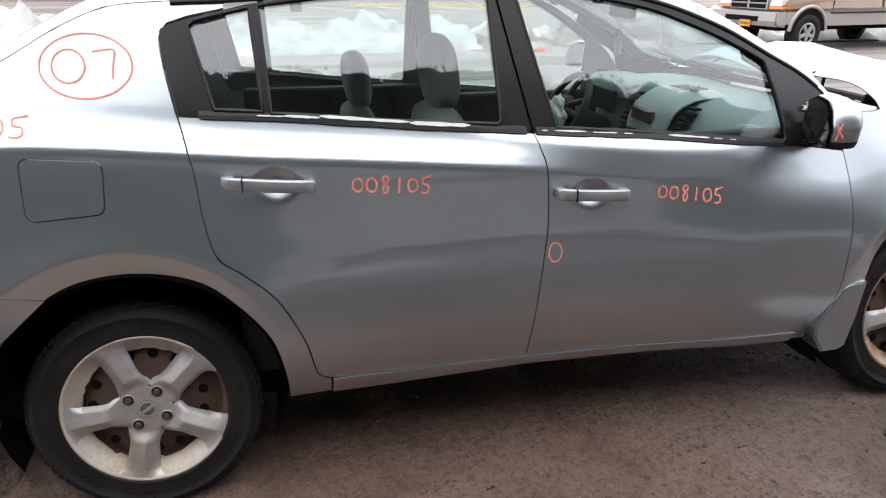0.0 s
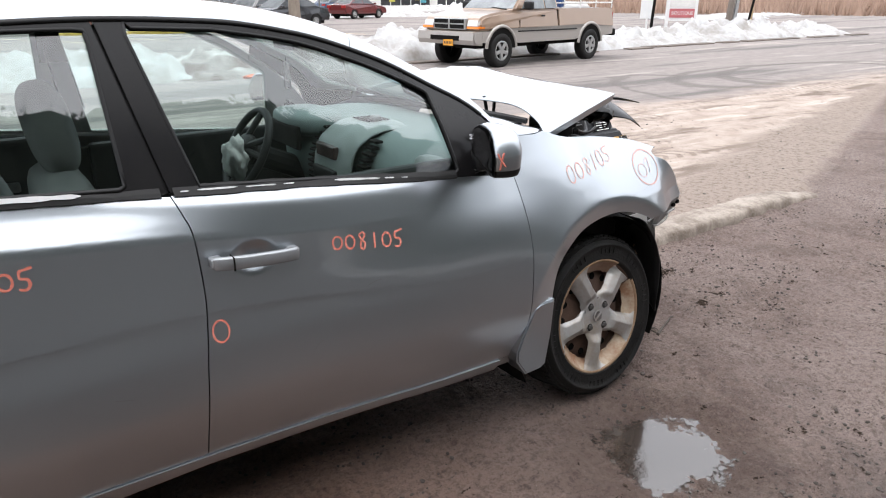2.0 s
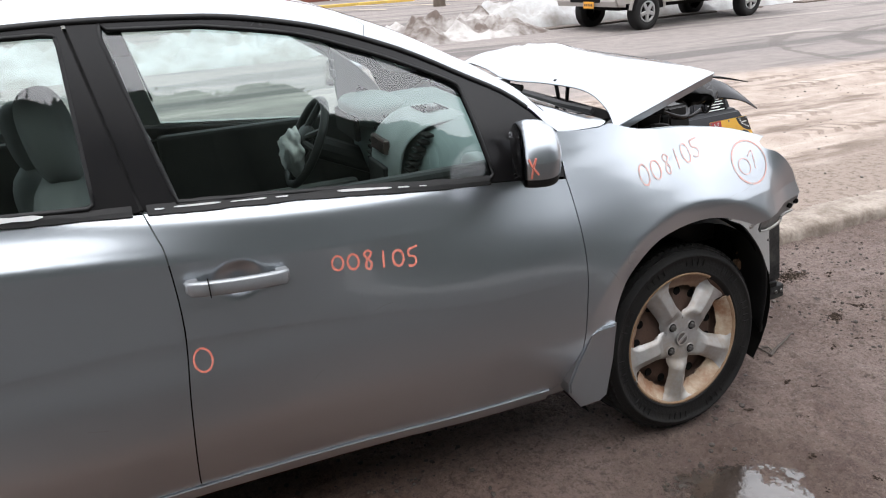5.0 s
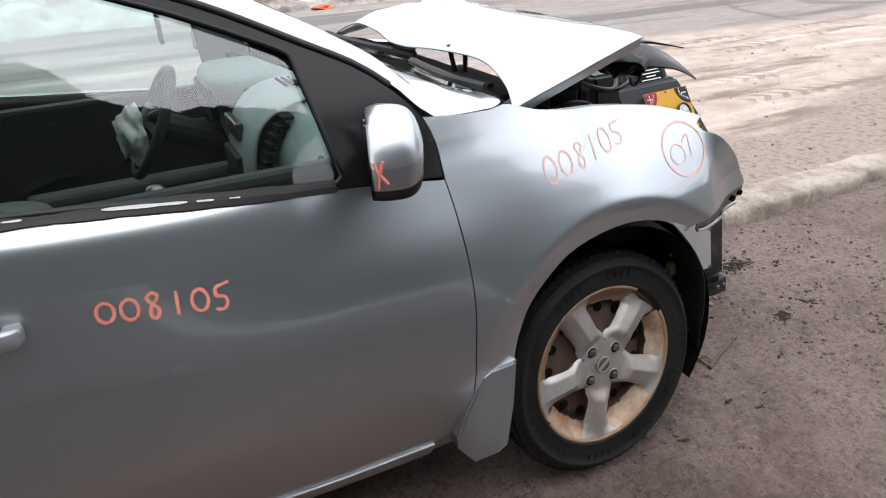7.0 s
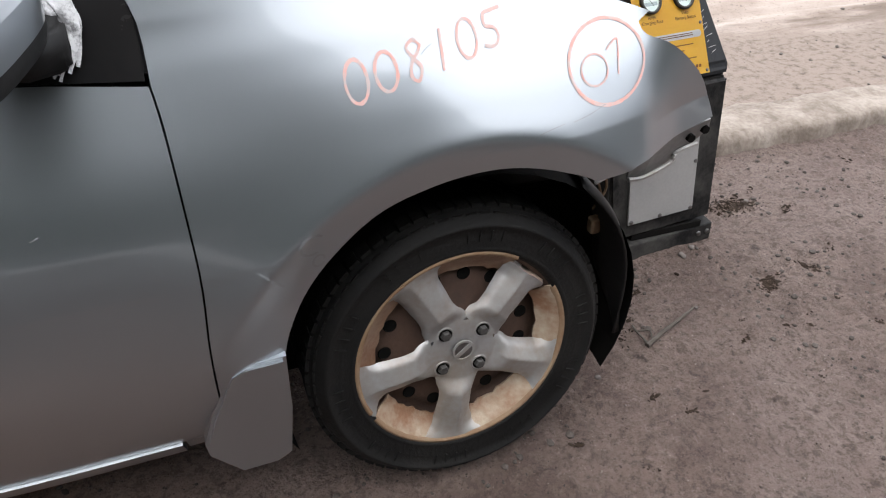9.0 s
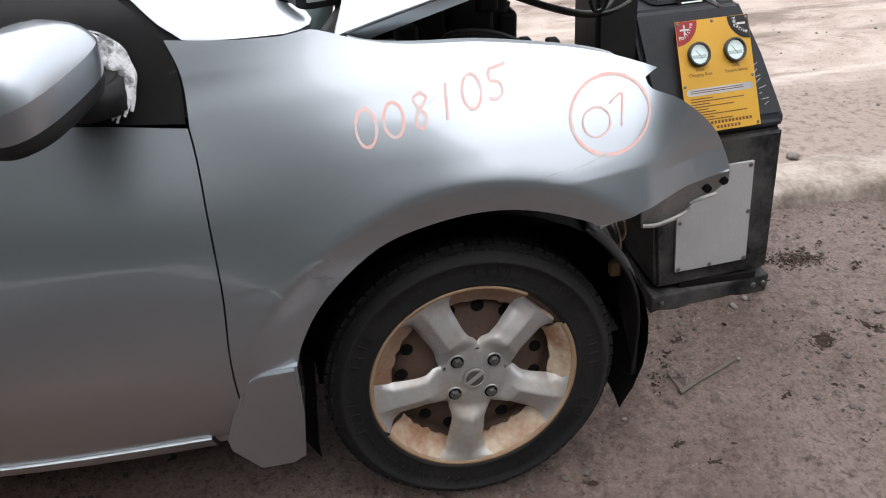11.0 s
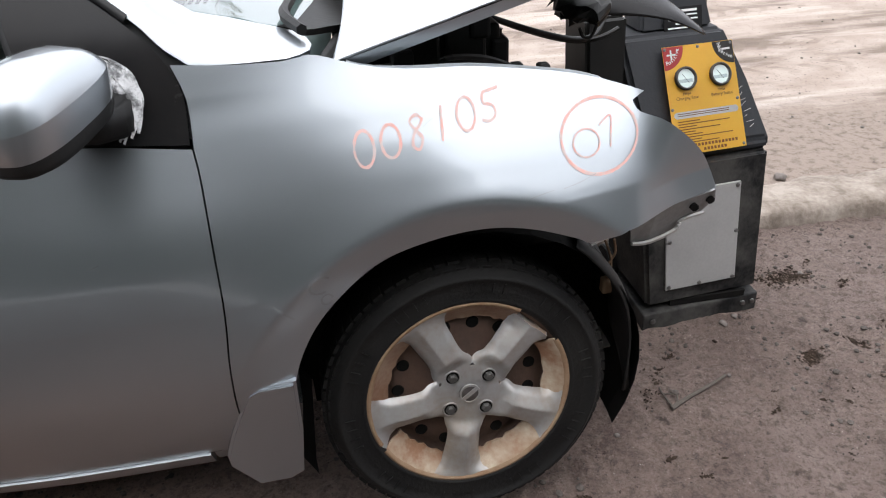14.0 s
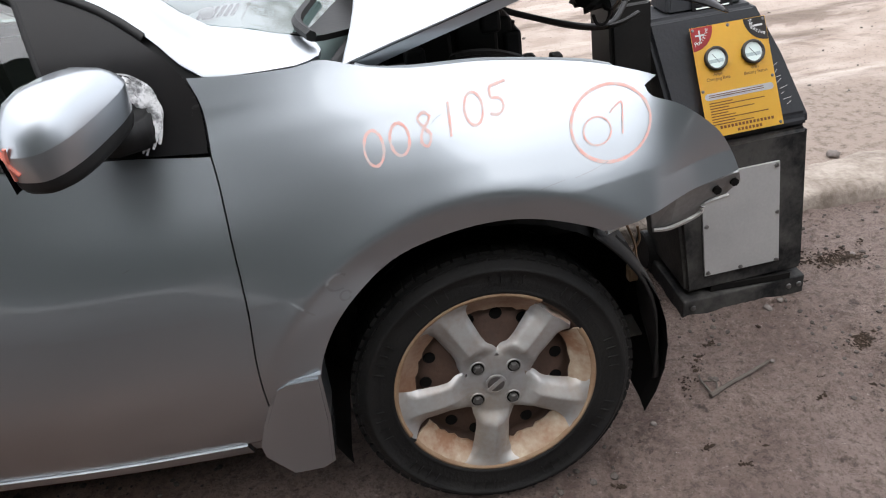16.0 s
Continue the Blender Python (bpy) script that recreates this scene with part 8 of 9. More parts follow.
# ---- buildings ----
M_BRICK = mat("red_brick", (0.20, 0.062, 0.042), 0.85, 0, (0.13, 0.042, 0.03), 3, 40, bump=0.3)
M_MORTAR = mat("mortar", (0.22, 0.17, 0.15), 0.9, 0, (0.17, 0.13, 0.115), 5, 40)
M_WHITEWALL = mat("white_render", (0.72, 0.71, 0.68), 0.8, 0, (0.62, 0.60, 0.57), 0.8, 12)
M_WHITEDOOR = mat("white_door_paint", (0.75, 0.75, 0.74), 0.5, 0, (0.68, 0.68, 0.67), 1, 12)
brick_house = thing("brick_building", "low red brick building with a white slatted garage door", "building")
BY, BX0, BX1, DX0, DX1 = 37.0, -32.0, 11.9, 7.75, 11.05
part("wall_front", new_box(BX0, DX0, BY, BY + 0.3, 0, 5.2), M_MORTAR, brick_house)
part("wall_front", new_box(DX1, BX1, BY, BY + 0.3, 0, 5.2), M_MORTAR, brick_house)
part("wall_over_door", new_box(DX0, DX1, BY, BY + 0.3, 3.3, 5.2), M_MORTAR, brick_house)
part("wall_side", new_box(BX1 - 0.3, BX1, BY + 0.3, BY + 18, 0, 5.2), M_BRICK, brick_house)
part("wall_back", new_box(BX0, BX1 - 0.3, BY + 17.7, BY + 18, 0, 5.2), M_BRICK, brick_house)
part("wall_end", new_box(BX0, BX0 + 0.3, BY + 0.3, BY + 17.7, 0, 5.2), M_BRICK, brick_house)
part("roof", new_box(BX0 - 0.2, BX1 + 0.2, BY - 0.2, BY + 18.2, 5.2, 5.45), M_DARK, brick_house)
door = part("garage_door", new_box(DX0, DX1, BY + 0.12, BY + 0.2, 0.55, 3.3), M_WHITEDOOR, brick_house, "white slatted garage door")
for k in range(14):
    z = 0.57 + k * 0.195
    part("slat", new_box(DX0 + 0.05, DX1 - 0.05, BY + 0.085, BY + 0.118, z, z + 0.175, bevel=0.012), M_WHITEDOOR, door)
for x in (DX0, DX1 - 0.09):
    part("door_frame", new_box(x, x + 0.09, BY - 0.02, BY + 0.115, 0.0, 3.3), M_WHITEDOOR, brick_house)
part("brick_step", new_box(DX0 + 0.09, DX1 - 0.09, BY + 0.05, BY + 0.3, 0.0, 0.55), M_BRICK, brick_house)
verts, faces = [], []
rng = random.Random(2)
for row in range(62):
    z = 0.02 + row * 0.083
    x = BX0 + (0.12 if row % 2 else 0.0)
    while x < BX1 - 0.05:
        w = 0.235
        x1 = min(x + w, BX1)
        mid = (x + x1) / 2
        if x1 - x > 0.05 and not (z < 3.28 and DX0 - 0.06 < mid < DX1 + 0.06) and -6 < mid:
            o, d = len(verts), 0.008 + 0.006 * rng.random()
            verts += [(x, BY - d, z), (x1 - 0.014, BY - d, z), (x1 - 0.014, BY - d, z + 0.069), (x, BY - d, z + 0.069), (x, BY, z), (x1 - 0.014, BY, z), (x1 - 0.014, BY, z + 0.069), (x, BY, z + 0.069)]
            faces += [(o, o + 1, o + 2, o + 3), (o + 3, o + 2, o + 6, o + 7), (o + 4, o + 5, o + 1, o), (o + 1, o + 5, o + 6, o + 2), (o + 4, o, o + 3, o + 7)]
        x += w + 0.014
me = bpy.data.meshes.new("bricks")
me.from_pydata(verts, [], faces)
M_BRICKS = mat("brick_faces", (0.21, 0.065, 0.045), 0.85, 0, (0.12, 0.038, 0.028), 2.2, 30, bump=0.2)
_n, _l = M_BRICKS.node_tree.nodes, M_BRICKS.node_tree.links
_geo, _mul = _n.new("ShaderNodeNewGeometry"), _n.new("ShaderNodeMix")
_mul.data_type, _mul.blend_type = "RGBA", "MULTIPLY"
_rmp = _n.new("ShaderNodeMapRange")
_rmp.inputs["To Min"].default_value, _rmp.inputs["To Max"].default_value = 0.6, 1.25
_l.new(_geo.outputs["Random Per Island"], _rmp.inputs["Value"])
_mul.inputs[0].default_value = 1.0
_src = _n["Principled BSDF"].inputs["Base Color"].links[0].from_socket
_l.new(_src, _mul.inputs[6])
_l.new(_rmp.outputs[0], _mul.inputs[7])
_l.new(_mul.outputs[2], _n["Principled BSDF"].inputs["Base Color"])
me.materials.append(M_BRICKS)
ob = new("bricks", me)
ob.parent = brick_house
tagged(ob, "courses of red brick", kind="stuff")
for x in (-8.0, -1.5, 5.0):
    part("downpipe", tube([(x, BY - 0.06, 0.0), (x, BY - 0.06, 5.2)], 0.05, 8), M_WHITEDOOR, brick_house)
bm = bmesh.new()
for x in np.arange(4.0, 12.2, 0.9):
    box(bm, x, x + 0.89, 29.6 + 0.02 * noise.noise((x, 0, 0)), 29.78, 0.0, 0.14, bevel=0.02)
tagged(new("yellow_kerb", mesh_of("yellow_kerb", bm, mat("yellow_paint", (0.65, 0.42, 0.06), 0.7, 0, (0.45, 0.33, 0.12), 3, 20), False)), "yellow painted parking kerb", "kerb", kind="structure")
for k in range(5):
    ob = new("parking_line", mesh_of("parking_line", new_box(-0.06, 0.06, -2.6, 2.6, 0.0, 0.006), mat("line_paint", (0.6, 0.5, 0.35), 0.8), False))
    ob.location = (3.4 + 2.6 * k, 26.6, 0.05)
    ob.rotation_euler = (0, 0, radians(28))
    tagged(ob, "worn parking bay line", "line", kind="structure")

shops = thing("shop_building", "white single-storey shop row with awning and lit windows", "building")
SY = 72.0
part("wall_side", new_box(40.0, 40.3, SY + 0.3, SY + 14, 0, 3.5), M_WHITEWALL, shops)
part("wall_side", new_box(61.0, 61.3, SY + 0.3, SY + 14, 0, 4.6), M_WHITEWALL, shops)
part("wall_back", new_box(40.3, 61.0, SY + 13.7, SY + 14, 0, 3.5), M_WHITEWALL, shops)
shop_roof = part("roof", prism([(SY - 0.4, 3.5), (SY + 7, 5.6), (SY + 14.4, 3.5)], 39.6, 51.0), mat("pale_roof", (0.62, 0.61, 0.60), 0.8), shops)
shop_roof.matrix_basis = Matrix(((0, 1, 0, 0), (1, 0, 0, 0), (0, 0, 1, 0), (0, 0, 0, 1)))
part("flat_roof", new_box(51.0, 61.3, SY, SY + 14, 4.5, 4.75), M_WHITEWALL, shops)
for x0, x1, z0, z1 in ((40.3, 43.4, 0, 3.5), (43.4, 50.4, 2.75, 3.5), (43.4, 50.4, 0, 0.5), (50.4, 51.4, 0, 4.5), (51.4, 57.0, 2.7, 4.5), (51.4, 57.0, 0, 0.5), (57.0, 58.6, 0, 4.5), (58.6, 59.6, 2.9, 4.5), (59.6, 61.0, 0, 4.5)):
    part("wall_front", new_box(x0, x1, SY, SY + 0.3, z0, z1), M_WHITEWALL, shops)
awning = part("awning", prism([(SY - 1.1, 2.55), (SY, 3.1), (SY, 2.6)], 42.0, 51.2), mat("grey_awning", (0.16, 0.17, 0.18), 0.8), shops)
awning.matrix_basis = Matrix(((0, 1, 0, 0), (1, 0, 0, 0), (0, 0, 1, 0), (0, 0, 0, 1)))
part("sign_band", new_box(52.5, 56.5, SY - 0.06, SY - 0.005, 3.4, 3.9), mat("sign_board", (0.75, 0.70, 0.68), 0.6), shops, "pale sign board with red letters")
for k in range(9):
    part("sign_bar", new_box(52.9 + 0.37 * k, 53.15 + 0.37 * k, SY - 0.09, SY - 0.062, 3.5, 3.8), M_REDLAB, shops)
part("red_base", new_box(42.0, 57.0, SY - 0.05, SY - 0.005, 0.0, 0.35), M_REDLAB, shops)
inside = mat("shop_interior", (0.14, 0.13, 0.11), 0.8, 0, (0.04, 0.04, 0.04), 0.8, 4)
for x0, x1 in ((43.4, 50.4), (51.4, 57.0), (58.6, 59.6)):
    part("window_back", new_box(x0, x1, SY + 1.2, SY + 1.3, 0, 3.0), inside, shops)
    n = int((x1 - x0) / 1.2)
    for k in range(n + 1):
        x = x0 + (x1 - x0) * k / max(1, n)
        part("mullion", new_box(x - 0.05, x + 0.05, SY + 0.05, SY + 0.15, 0.5, 2.75), M_WHITEDOOR, shops)
    for k in range(n):
        xa = x0 + (x1 - x0) * k / n
        part("pane", new_box(xa + 0.06, xa + (x1 - x0) / n - 0.06, SY + 0.09, SY + 0.10, 0.5, 2.75), M_CARGLASS, shops)
for k, (x, z, c) in enumerate(((44.6, 1.3, (0.6, 0.55, 0.1)), (49.0, 1.2, (0.1, 0.4, 0.5)), (48.2, 1.5, (0.55, 0.5, 0.1)), (53.4, 1.7, (0.7, 0.7, 0.68)), (54.8, 1.8, (0.7, 0.7, 0.68)))):
    part("window_poster", new_box(x, x + 0.8, SY + 0.04, SY + 0.06, z - 0.4, z + 0.4), mat("poster", c, 0.7), shops)

office = thing("white_shop", "tall narrow white shop front with dark windows", "building")
part("wall_front", new_box(63.0, 70.0, 74.0, 74.3, 0, 5.2), M_WHITEWALL, office)
part("wall_side", new_box(69.7, 70.0, 74.3, 84, 0, 5.2), M_WHITEWALL, office)
part("wall_side", new_box(63.0, 63.3, 74.3, 84, 0, 5.2), M_WHITEWALL, office)
part("roof", new_box(62.8, 70.2, 73.8, 84.2, 5.2, 5.4), M_WHITEWALL, office)
part("sign_board", new_box(64.6, 68.8, 73.92, 73.995, 4.1, 4.8), M_BLACKTRIM, office, "black sign board with pale bars")
for k in range(8):
    part("sign_bar", new_box(64.9 + 0.46 * k, 65.25 + 0.46 * k, 73.88, 73.915, 4.3, 4.6), M_WHITEDOOR, office)
for k in range(4):
    part("pane", new_box(63.6 + 1.45 * k, 64.8 + 1.45 * k, 73.95, 73.99, 1.0, 3.2), M_CARGLASS, office)
trailer = thing("box_trailer", "grey corrugated box trailer", "trailer")
part("box", new_box(70.8, 82.0, 74.0, 77.0, 1.0, 4.9, bevel=0.05), mat("grey_sheet", (0.42, 0.44, 0.46), 0.5, 0.2, (0.36, 0.38, 0.40), 0.6, 6), trailer)
for k in range(22):
    part("rib", new_box(71.0 + 0.5 * k, 71.06 + 0.5 * k, 73.96, 73.998, 1.1, 4.8), M_WHEELMETAL, trailer)
for x in (72.5, 80.0, 81.0):
    for y in (74.3, 76.7):
        road_wheel(trailer, x, y, 0.5, 0.28, -1 if y < 75 else 1)
part("chassis", new_box(71, 81.8, 74.6, 76.4, 0.5, 1.0), M_DARK, trailer)

# ---- signs, poles ----
board = thing("notice_sign", "white arched double-sided notice sign with red panel in snow", "sign")
m_sign = Matrix.Translation((29.6, 20.0, 0)) @ Matrix.Rotation(radians(-38), 4, "Z")
outl = [(-0.72, 0.0), (-0.72, 2.0)] + [(0.72 * math.cos(a), 2.0 + 0.30 * math.sin(a)) for a in np.linspace(math.pi * 0.97, math.pi * 0.03, 9)] + [(0.72, 2.0), (0.72, 0.0), (0.60, 0.0), (0.60, 0.45), (-0.60, 0.45), (-0.60, 0.0)]
part("sign_frame", prism(outl, -0.08, 0.08), M_WHITEDOOR, board)
part("sign_face", new_box(-0.58, 0.58, -0.10, -0.081, 1.05, 1.95), mat("cream_panel", (0.72, 0.70, 0.67), 0.6), board)
part("red_panel", new_box(-0.58, 0.58, -0.10, -0.081, 0.58, 0.98), mat("red_panel_paint", (0.50, 0.14, 0.15), 0.5), board, "red panel with pale letters")
word = lettering("BOUTIQUE", 0.205, Matrix.Translation((0.02, -0.103, 0.78)) @ pose(0, 0, 0, 90, 0, 0), M_WHITEDOOR, board)
board.matrix_basis = m_sign
small = thing("white_notice", "small white board standing in the snow", "sign")
part("board", new_box(-0.32, 0.32, -0.03, 0.03, 0.55, 1.75), M_WHITEDOOR, small)
part("post", new_box(-0.04, 0.04, -0.03, 0.03, 0.0, 0.55), M_WHITEDOOR, small)
small.matrix_basis = Matrix.Translation((27.9, 20.6, 0)) @ Matrix.Rotation(radians(-38), 4, "Z")
M_POLE = mat("pole_wood", (0.20, 0.17, 0.145), 0.9, 0, (0.12, 0.10, 0.085), 4, 30, bump=0.4, stretch=(1, 1, 0.1))
pole = thing("utility_pole", "leaning grey wooden utility pole with steel guard", "utility pole")
part("pole_shaft", tube([(33.4, 20.0, 0.0), (33.75, 20.0, 3.5), (34.2, 20.0, 9.0)], 0.17, 12, taper=0.13), M_POLE, pole)
part("guard", tube([(33.66, 19.86, 0.2), (34.0, 19.84, 3.6)], 0.10, 10), M_WHEELMETAL, pole)
wire_pole = thing("black_pole", "thin leaning black steel post in the snow", "post")
part("shaft", tube([(27.5, 20.0, 0.0), (27.75, 20.0, 3.4), (27.9, 20, 5.0)], 0.07, 8), M_DARK, wire_pole)
wire_pole2 = thing("black_pole", "thin leaning dark guy wire post in the snow", "post")
part("shaft", tube([(35.1, 20.0, 0.0), (35.9, 20.0, 3.6)], 0.06, 8), M_DARK, wire_pole2)
street = thing("street_sign", "green street name sign on a tan post", "sign")
part("post", tube([(36.2, 20.5, 0.0), (36.15, 20.5, 3.4)], 0.06, 8), mat("tan_post", (0.38, 0.28, 0.16), 0.7), street)
for z, w in ((3.25, 1.0), (2.92, 0.7)):
    part("blade", new_box(35.9 - w, 36.1, 20.42, 20.44, z - 0.11, z + 0.11), mat("green_sign", (0.03, 0.20, 0.12), 0.5), street)
    part("text_bar", new_box(36.0 - w * 0.9, 35.95, 20.412, 20.419, z - 0.05, z + 0.05), M_WHITEDOOR, street)
lot_sign = thing("parking_sign", "white and orange parking notice on a post", "sign")
part("post", tube([(17.4, 33.5, 0.0), (17.4, 33.5, 2.9)], 0.04, 8), M_CHROME, lot_sign)
part("board", new_box(17.05, 17.75, 33.42, 33.45, 2.15, 2.85), M_WHITEDOOR, lot_sign)
part("lower_board", new_box(17.15, 17.65, 33.42, 33.45, 1.75, 2.1), mat("orange_board", (0.6, 0.3, 0.12), 0.6), lot_sign)
bin_ = thing("litter_bin", "dark grey litter drum by the brick wall", "bin")
part("drum", lathe([(0.0, 0.0), (0.28, 0.0), (0.30, 0.05), (0.30, 0.9), (0.26, 0.92), (0.0, 0.92)], 24, "z"), M_BLACKPLASTIC, bin_)
bin_.location = (12.4, 36.6, 0)

# ---- trees ----
M_BARK = mat("grey_bark", (0.27, 0.225, 0.18), 0.9, 0, (0.15, 0.12, 0.095), 5, 40, bump=0.6, bump_scale=30, stretch=(1, 1, 0.25))


def bare_tree(at, h, r, seed, label, grown=4):
    """A bare winter tree: tapered trunk, limbs and twigs."""
    t = thing("bare_tree", label, "tree", "bare trees by the lot")
    rng = random.Random(seed)
    bm = bmesh.new()
    trunk = [Vector((0.12 * noise.noise((seed, k, 0)), 0.12 * noise.noise((seed, k, 5)), h * 0.55 * k / 6 - 0.1)) for k in range(7)]
    tube(trunk, r, 12, bm, taper=r * 0.6)
    part("trunk", bm, M_BARK, t, smooth=True)
    bm = bmesh.new()

    def grow(p, d, ln, rad, depth):
        pts, q = [p], p
        for k in range(4):
            d = (d + Vector((rng.uniform(-0.25, 0.25), rng.uniform(-0.25, 0.25), 0.12))).normalized()
            q = q + d * ln / 4
            pts.append(q)
        tube(pts, rad, 5 if depth > 1 else 3, bm, taper=rad * 0.45)
        if depth:
            for _ in range(3 if depth > 1 else 4):
                k = rng.randint(1, 4)
                nd = (d + Vector((rng.uniform(-1, 1), rng.uniform(-1, 1), rng.uniform(-0.1, 0.7)))).normalized()
                grow(pts[k], nd, ln * 0.62, rad * 0.5, depth - 1)
    for k in range(5):
        a = 6.28 * k / 5 + rng.random()
        grow(trunk[-1 - k % 3], Vector((math.cos(a), math.sin(a), 0.9)).normalized(), h * 0.3, r * 0.45, grown - 1)
    part("crown", bm, M_BARK, t)
    t.location = (*at, 0)
    return t


bare_tree((11.95, 24.2), 9, 0.24, 3, "bare street tree with a pale trunk by the lot")
bare_tree((1.35, 26.0), 9, 0.22, 5, "bare tree before the brick building")
bare_tree((23.6, 27.0), 10, 0.27, 8, "bare tree with a thick dark trunk near the pickup")

# far woods and marsh
woods = random.Random(12)
verts, faces = [], []
for k in range(1500):
    a = radians(woods.uniform(-14, 86))
    d = woods.uniform(118, 165)
    x, y = d * math.cos(a), d * math.sin(a)
    if -5 < x < 12 and y < 60:
        continue
    h, r = woods.uniform(9, 20), woods.uniform(0.12, 0.32)
    lx, ly = woods.uniform(-0.6, 0.6), woods.uniform(-0.6, 0.6)
    o = len(verts)
    for z, q in ((-1, 1), (h, 0.35)):
        for i in range(5):
            b = 6.28 * i / 5
            verts.append((x + lx * (z / h) + r * q * math.cos(b), y + ly * (z / h) + r * q * math.sin(b), z))
    faces += [(o + i, o + (i + 1) % 5, o + 5 + (i + 1) % 5, o + 5 + i) for i in range(5)]
    for _ in range(9):
        z0 = woods.uniform(0.25, 0.95) * h
        b, ln = woods.uniform(0, 6.28), woods.uniform(1.0, 3.2)
        c, s = math.cos(b), math.sin(b)
        w = 0.07
        o = len(verts)
        verts += [(x - s * w, y + c * w, z0), (x + s * w, y - c * w, z0), (x, y, z0 + 2 * w), (x + c * ln, y + s * ln, z0 + ln * woods.uniform(0.3, 0.9))]
        faces += [(o, o + 1, o + 3), (o + 1, o + 2, o + 3), (o + 2, o, o + 3)]
me = bpy.data.meshes.new("far_woods")
me.from_pydata(verts, [], faces)
me.materials.append(mat("winter_trunks", (0.34, 0.25, 0.19), 0.95, 0, (0.17, 0.13, 0.10), 0.3, 3))
tagged(new("far_woods", me), "bare brown winter woods behind the road", "woods", kind="stuff")
M_FARWOOD = mat("wood_depth", (0.27, 0.195, 0.145), 0.95, 0, (0.09, 0.075, 0.055), 0.35, 2.5, stretch=(1, 1, 0.08), sharp=0.4)
bm = bmesh.new()
ring = [(168 * math.cos(radians(a)), 168 * math.sin(radians(a))) for a in range(-40, 140, 3)]
vs = [(bm.verts.new((x, y, -1)), bm.verts.new((x, y, 17 + 3 * noise.noise((x * 0.05, y * 0.05, 0))))) for x, y in ring]
for p, q in zip(vs, vs[1:]):
    bm.faces.new((p[0], q[0], q[1], p[1]))
tagged(new("backdrop", mesh_of("backdrop", bm, M_FARWOOD)), "brown depth of the winter woods", "backdrop", kind="structure")
verts, faces = [], []
for k in range(14000):
    a = radians(woods.uniform(10, 48))
    d = woods.uniform(70, 112)
    x, y = d * math.cos(a), d * math.sin(a)
    if x < 84 and y > 60:
        continue
    h, w, b = woods.uniform(0.7, 1.9), woods.uniform(0.04, 0.14), woods.uniform(0, 6.28)
    o = len(verts)
    verts += [(x - w * math.cos(b), y - w * math.sin(b), 0), (x + w * math.cos(b), y + w * math.sin(b), 0), (x + woods.uniform(-0.4, 0.4), y + woods.uniform(-0.4, 0.4), h)]
    faces.append((o, o + 1, o + 2))
me = bpy.data.meshes.new("marsh_grass")
me.from_pydata(verts, [], faces)
me.materials.append(mat("dry_reed", (0.42, 0.29, 0.215), 0.9, 0, (0.28, 0.19, 0.145), 0.3, 3))
tagged(new("marsh_grass", me), "dry reddish reeds beyond the road", "grass", kind="stuff")
bm = bmesh.new()
for k in range(26):
    x, y = 44 + 1.9 * k, 30 + 0.55 * k + 3 * noise.noise((k * 0.5, 0, 0))
    ellipsoid(bm, (x, y, 0.0), (1.8, 2.4 + noise.noise((k, 2, 0)), 0.22 + 0.15 * noise.noise((k, 4, 0))), p=1.0, seg=12, rings=6)
tagged(new("snow_field", mesh_of("snow_field", bm, M_SNOW)), "strip of old snow on the far verge", "snow", kind="stuff")

# dark evergreens along the back of the lot, behind the photographer's side
M_NEEDLE = mat("evergreen_needles", (0.020, 0.030, 0.018), 0.9, 0, (0.010, 0.016, 0.010), 1.0, 9)


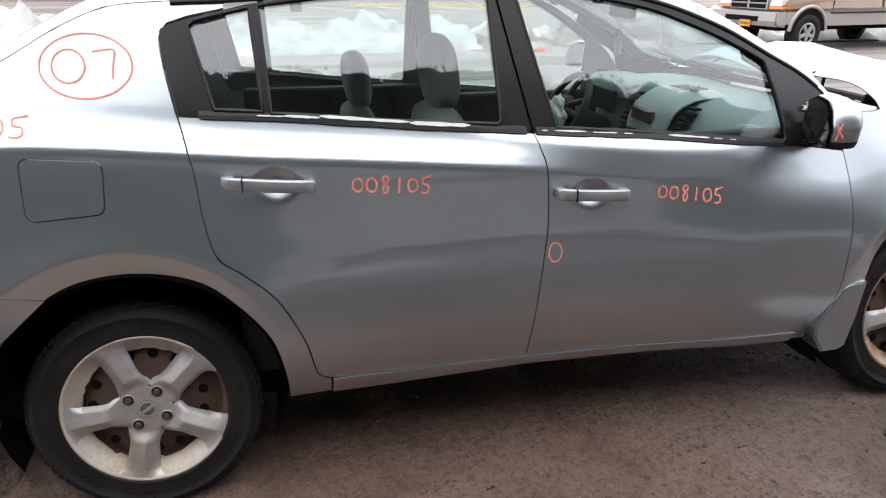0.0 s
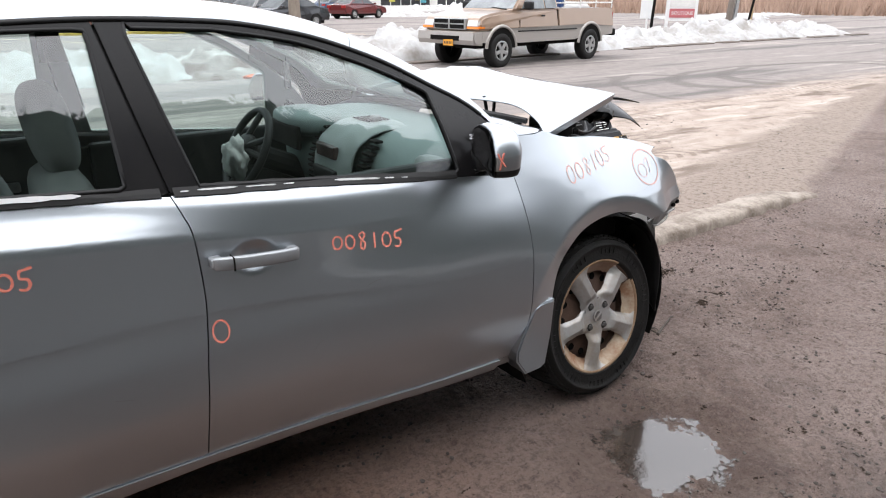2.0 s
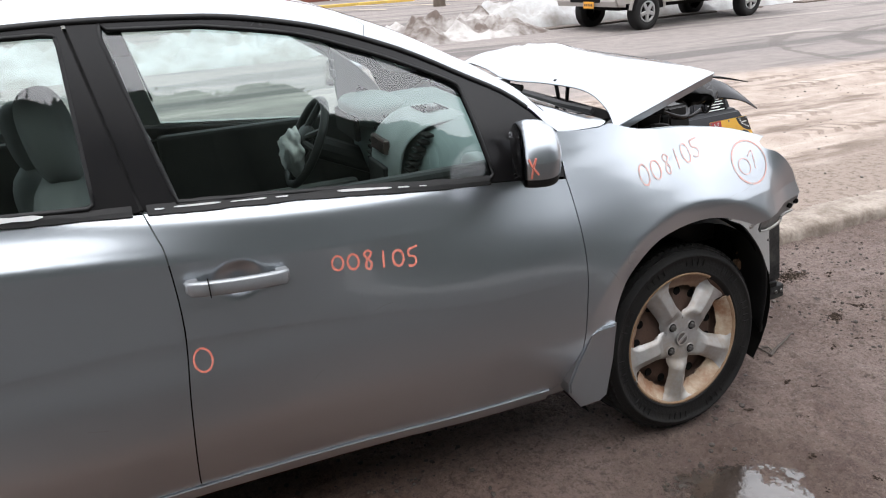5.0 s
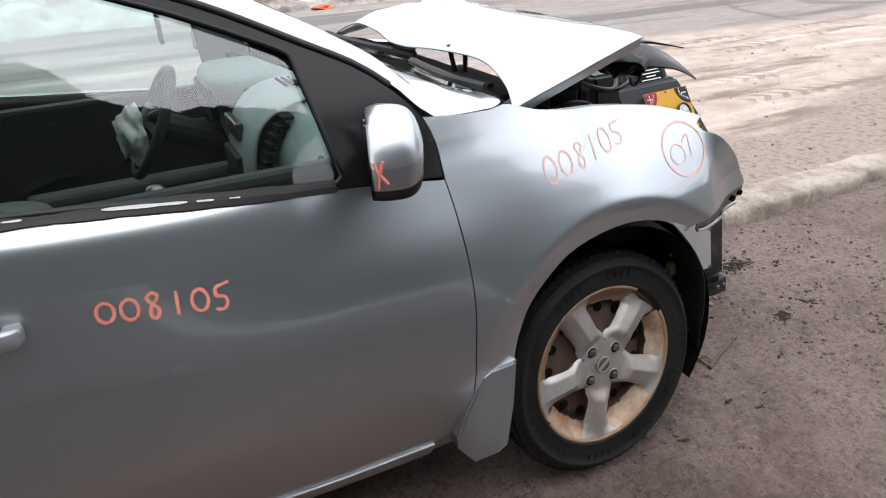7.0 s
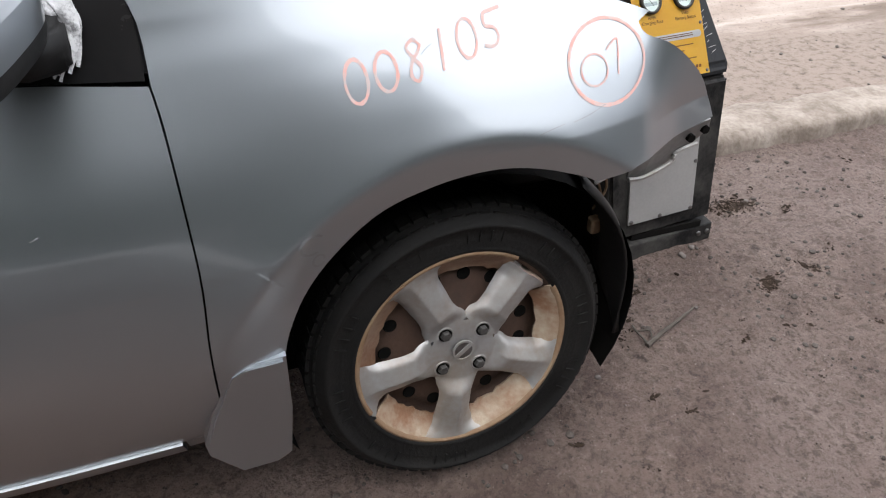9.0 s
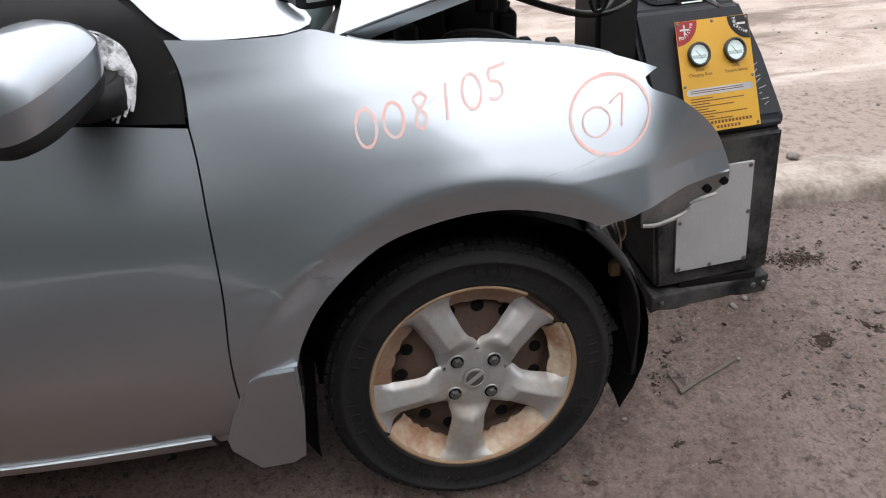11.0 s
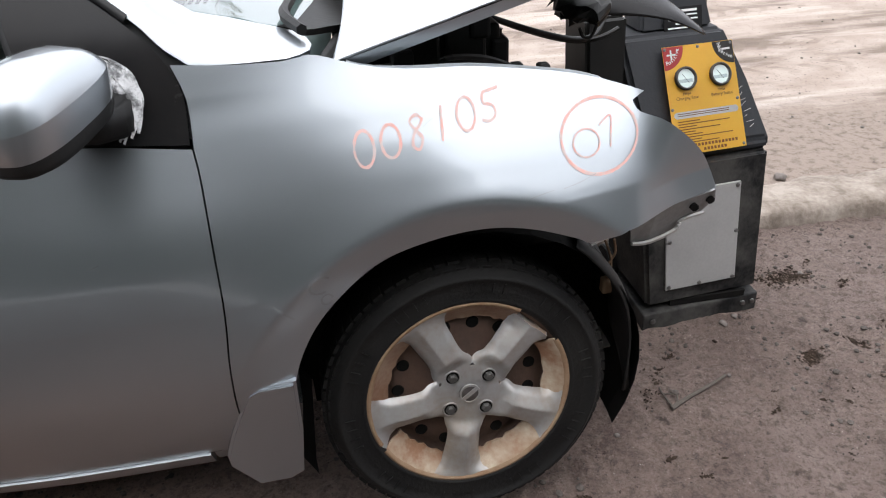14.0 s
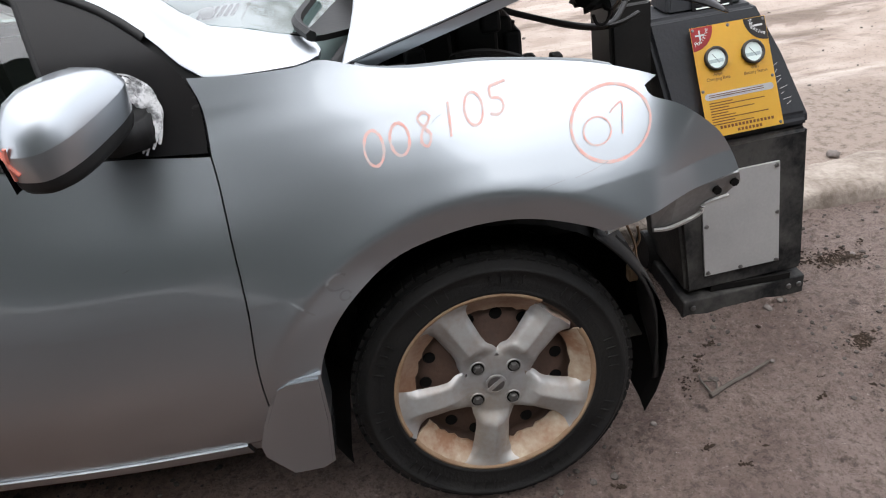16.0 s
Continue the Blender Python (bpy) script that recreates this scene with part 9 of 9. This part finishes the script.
def evergreen(at, h, seed):
    t = thing("evergreen_tree", "tall dark evergreen tree at the lot's edge", "tree", "evergreens along the lot")
    rng = random.Random(seed)
    part("trunk", tube([(0, 0, -0.1), (0, 0, h * 0.9)], 0.16, 8, taper=0.04), M_BARK, t)
    verts, faces = [], []
    for j in range(9):
        a, b = 6.2832 * j / 9, 6.2832 * (j + 1) / 9
        o = len(verts)
        verts += [(0.13 * h * math.cos(a), 0.13 * h * math.sin(a), 0.02 * h), (0.13 * h * math.cos(b), 0.13 * h * math.sin(b), 0.02 * h), (0.115 * h * math.cos(b), 0.125 * h * math.sin(b), 0.968 * h), (0.115 * h * math.cos(a), 0.125 * h * math.sin(a), 0.968 * h), (0, 0, 0.975 * h)]
        faces += [(o, o + 1, o + 2, o + 3), (o + 3, o + 2, o + 4)]
    for k in range(900):
        z = h * (0.958 + 0.024 * rng.random() ** 1.8 if k % 4 else 0.04 + 0.88 * rng.random())
        rad = h * 0.125
        a, q = rng.uniform(0, 6.28), rad * rng.uniform(0.25, 1.05)
        x, y = q * math.cos(a), q * math.sin(a)
        ln, w = (rng.uniform(0.04, 0.11), rng.uniform(0.012, 0.04)) if k % 4 else (rng.uniform(0.15, 0.42), rng.uniform(0.05, 0.15))
        c, s = math.cos(a), math.sin(a)
        dz = -rng.uniform(0.1, 0.5)
        o = len(verts)
        verts += [(x - s * w, y + c * w, z - 0.1), (x + s * w, y - c * w, z - 0.05), (x + c * ln, y + s * ln, z + dz * (0.4 if k % 4 else 1.0)), (x, y, z + rng.uniform(0.03, 0.12))]
        faces += [(o, o + 1, o + 2), (o + 1, o + 3, o + 2), (o + 3, o, o + 2)]
    me = bpy.data.meshes.new("crown")
    me.from_pydata(verts, [], faces)
    me.materials.append(M_NEEDLE)
    ob = new("crown", me)
    ob.parent = t
    t.location = (*at, 0)
    return t


rng = random.Random(31)
for k in range(60):
    evergreen((-30 + 1.3 * k + rng.uniform(-0.5, 0.5), -12.6 + rng.uniform(-0.1, 0.1)), rng.uniform(12.72, 12.92) - 2.2 * float(sstep(30, 34, k)), 50 + k)
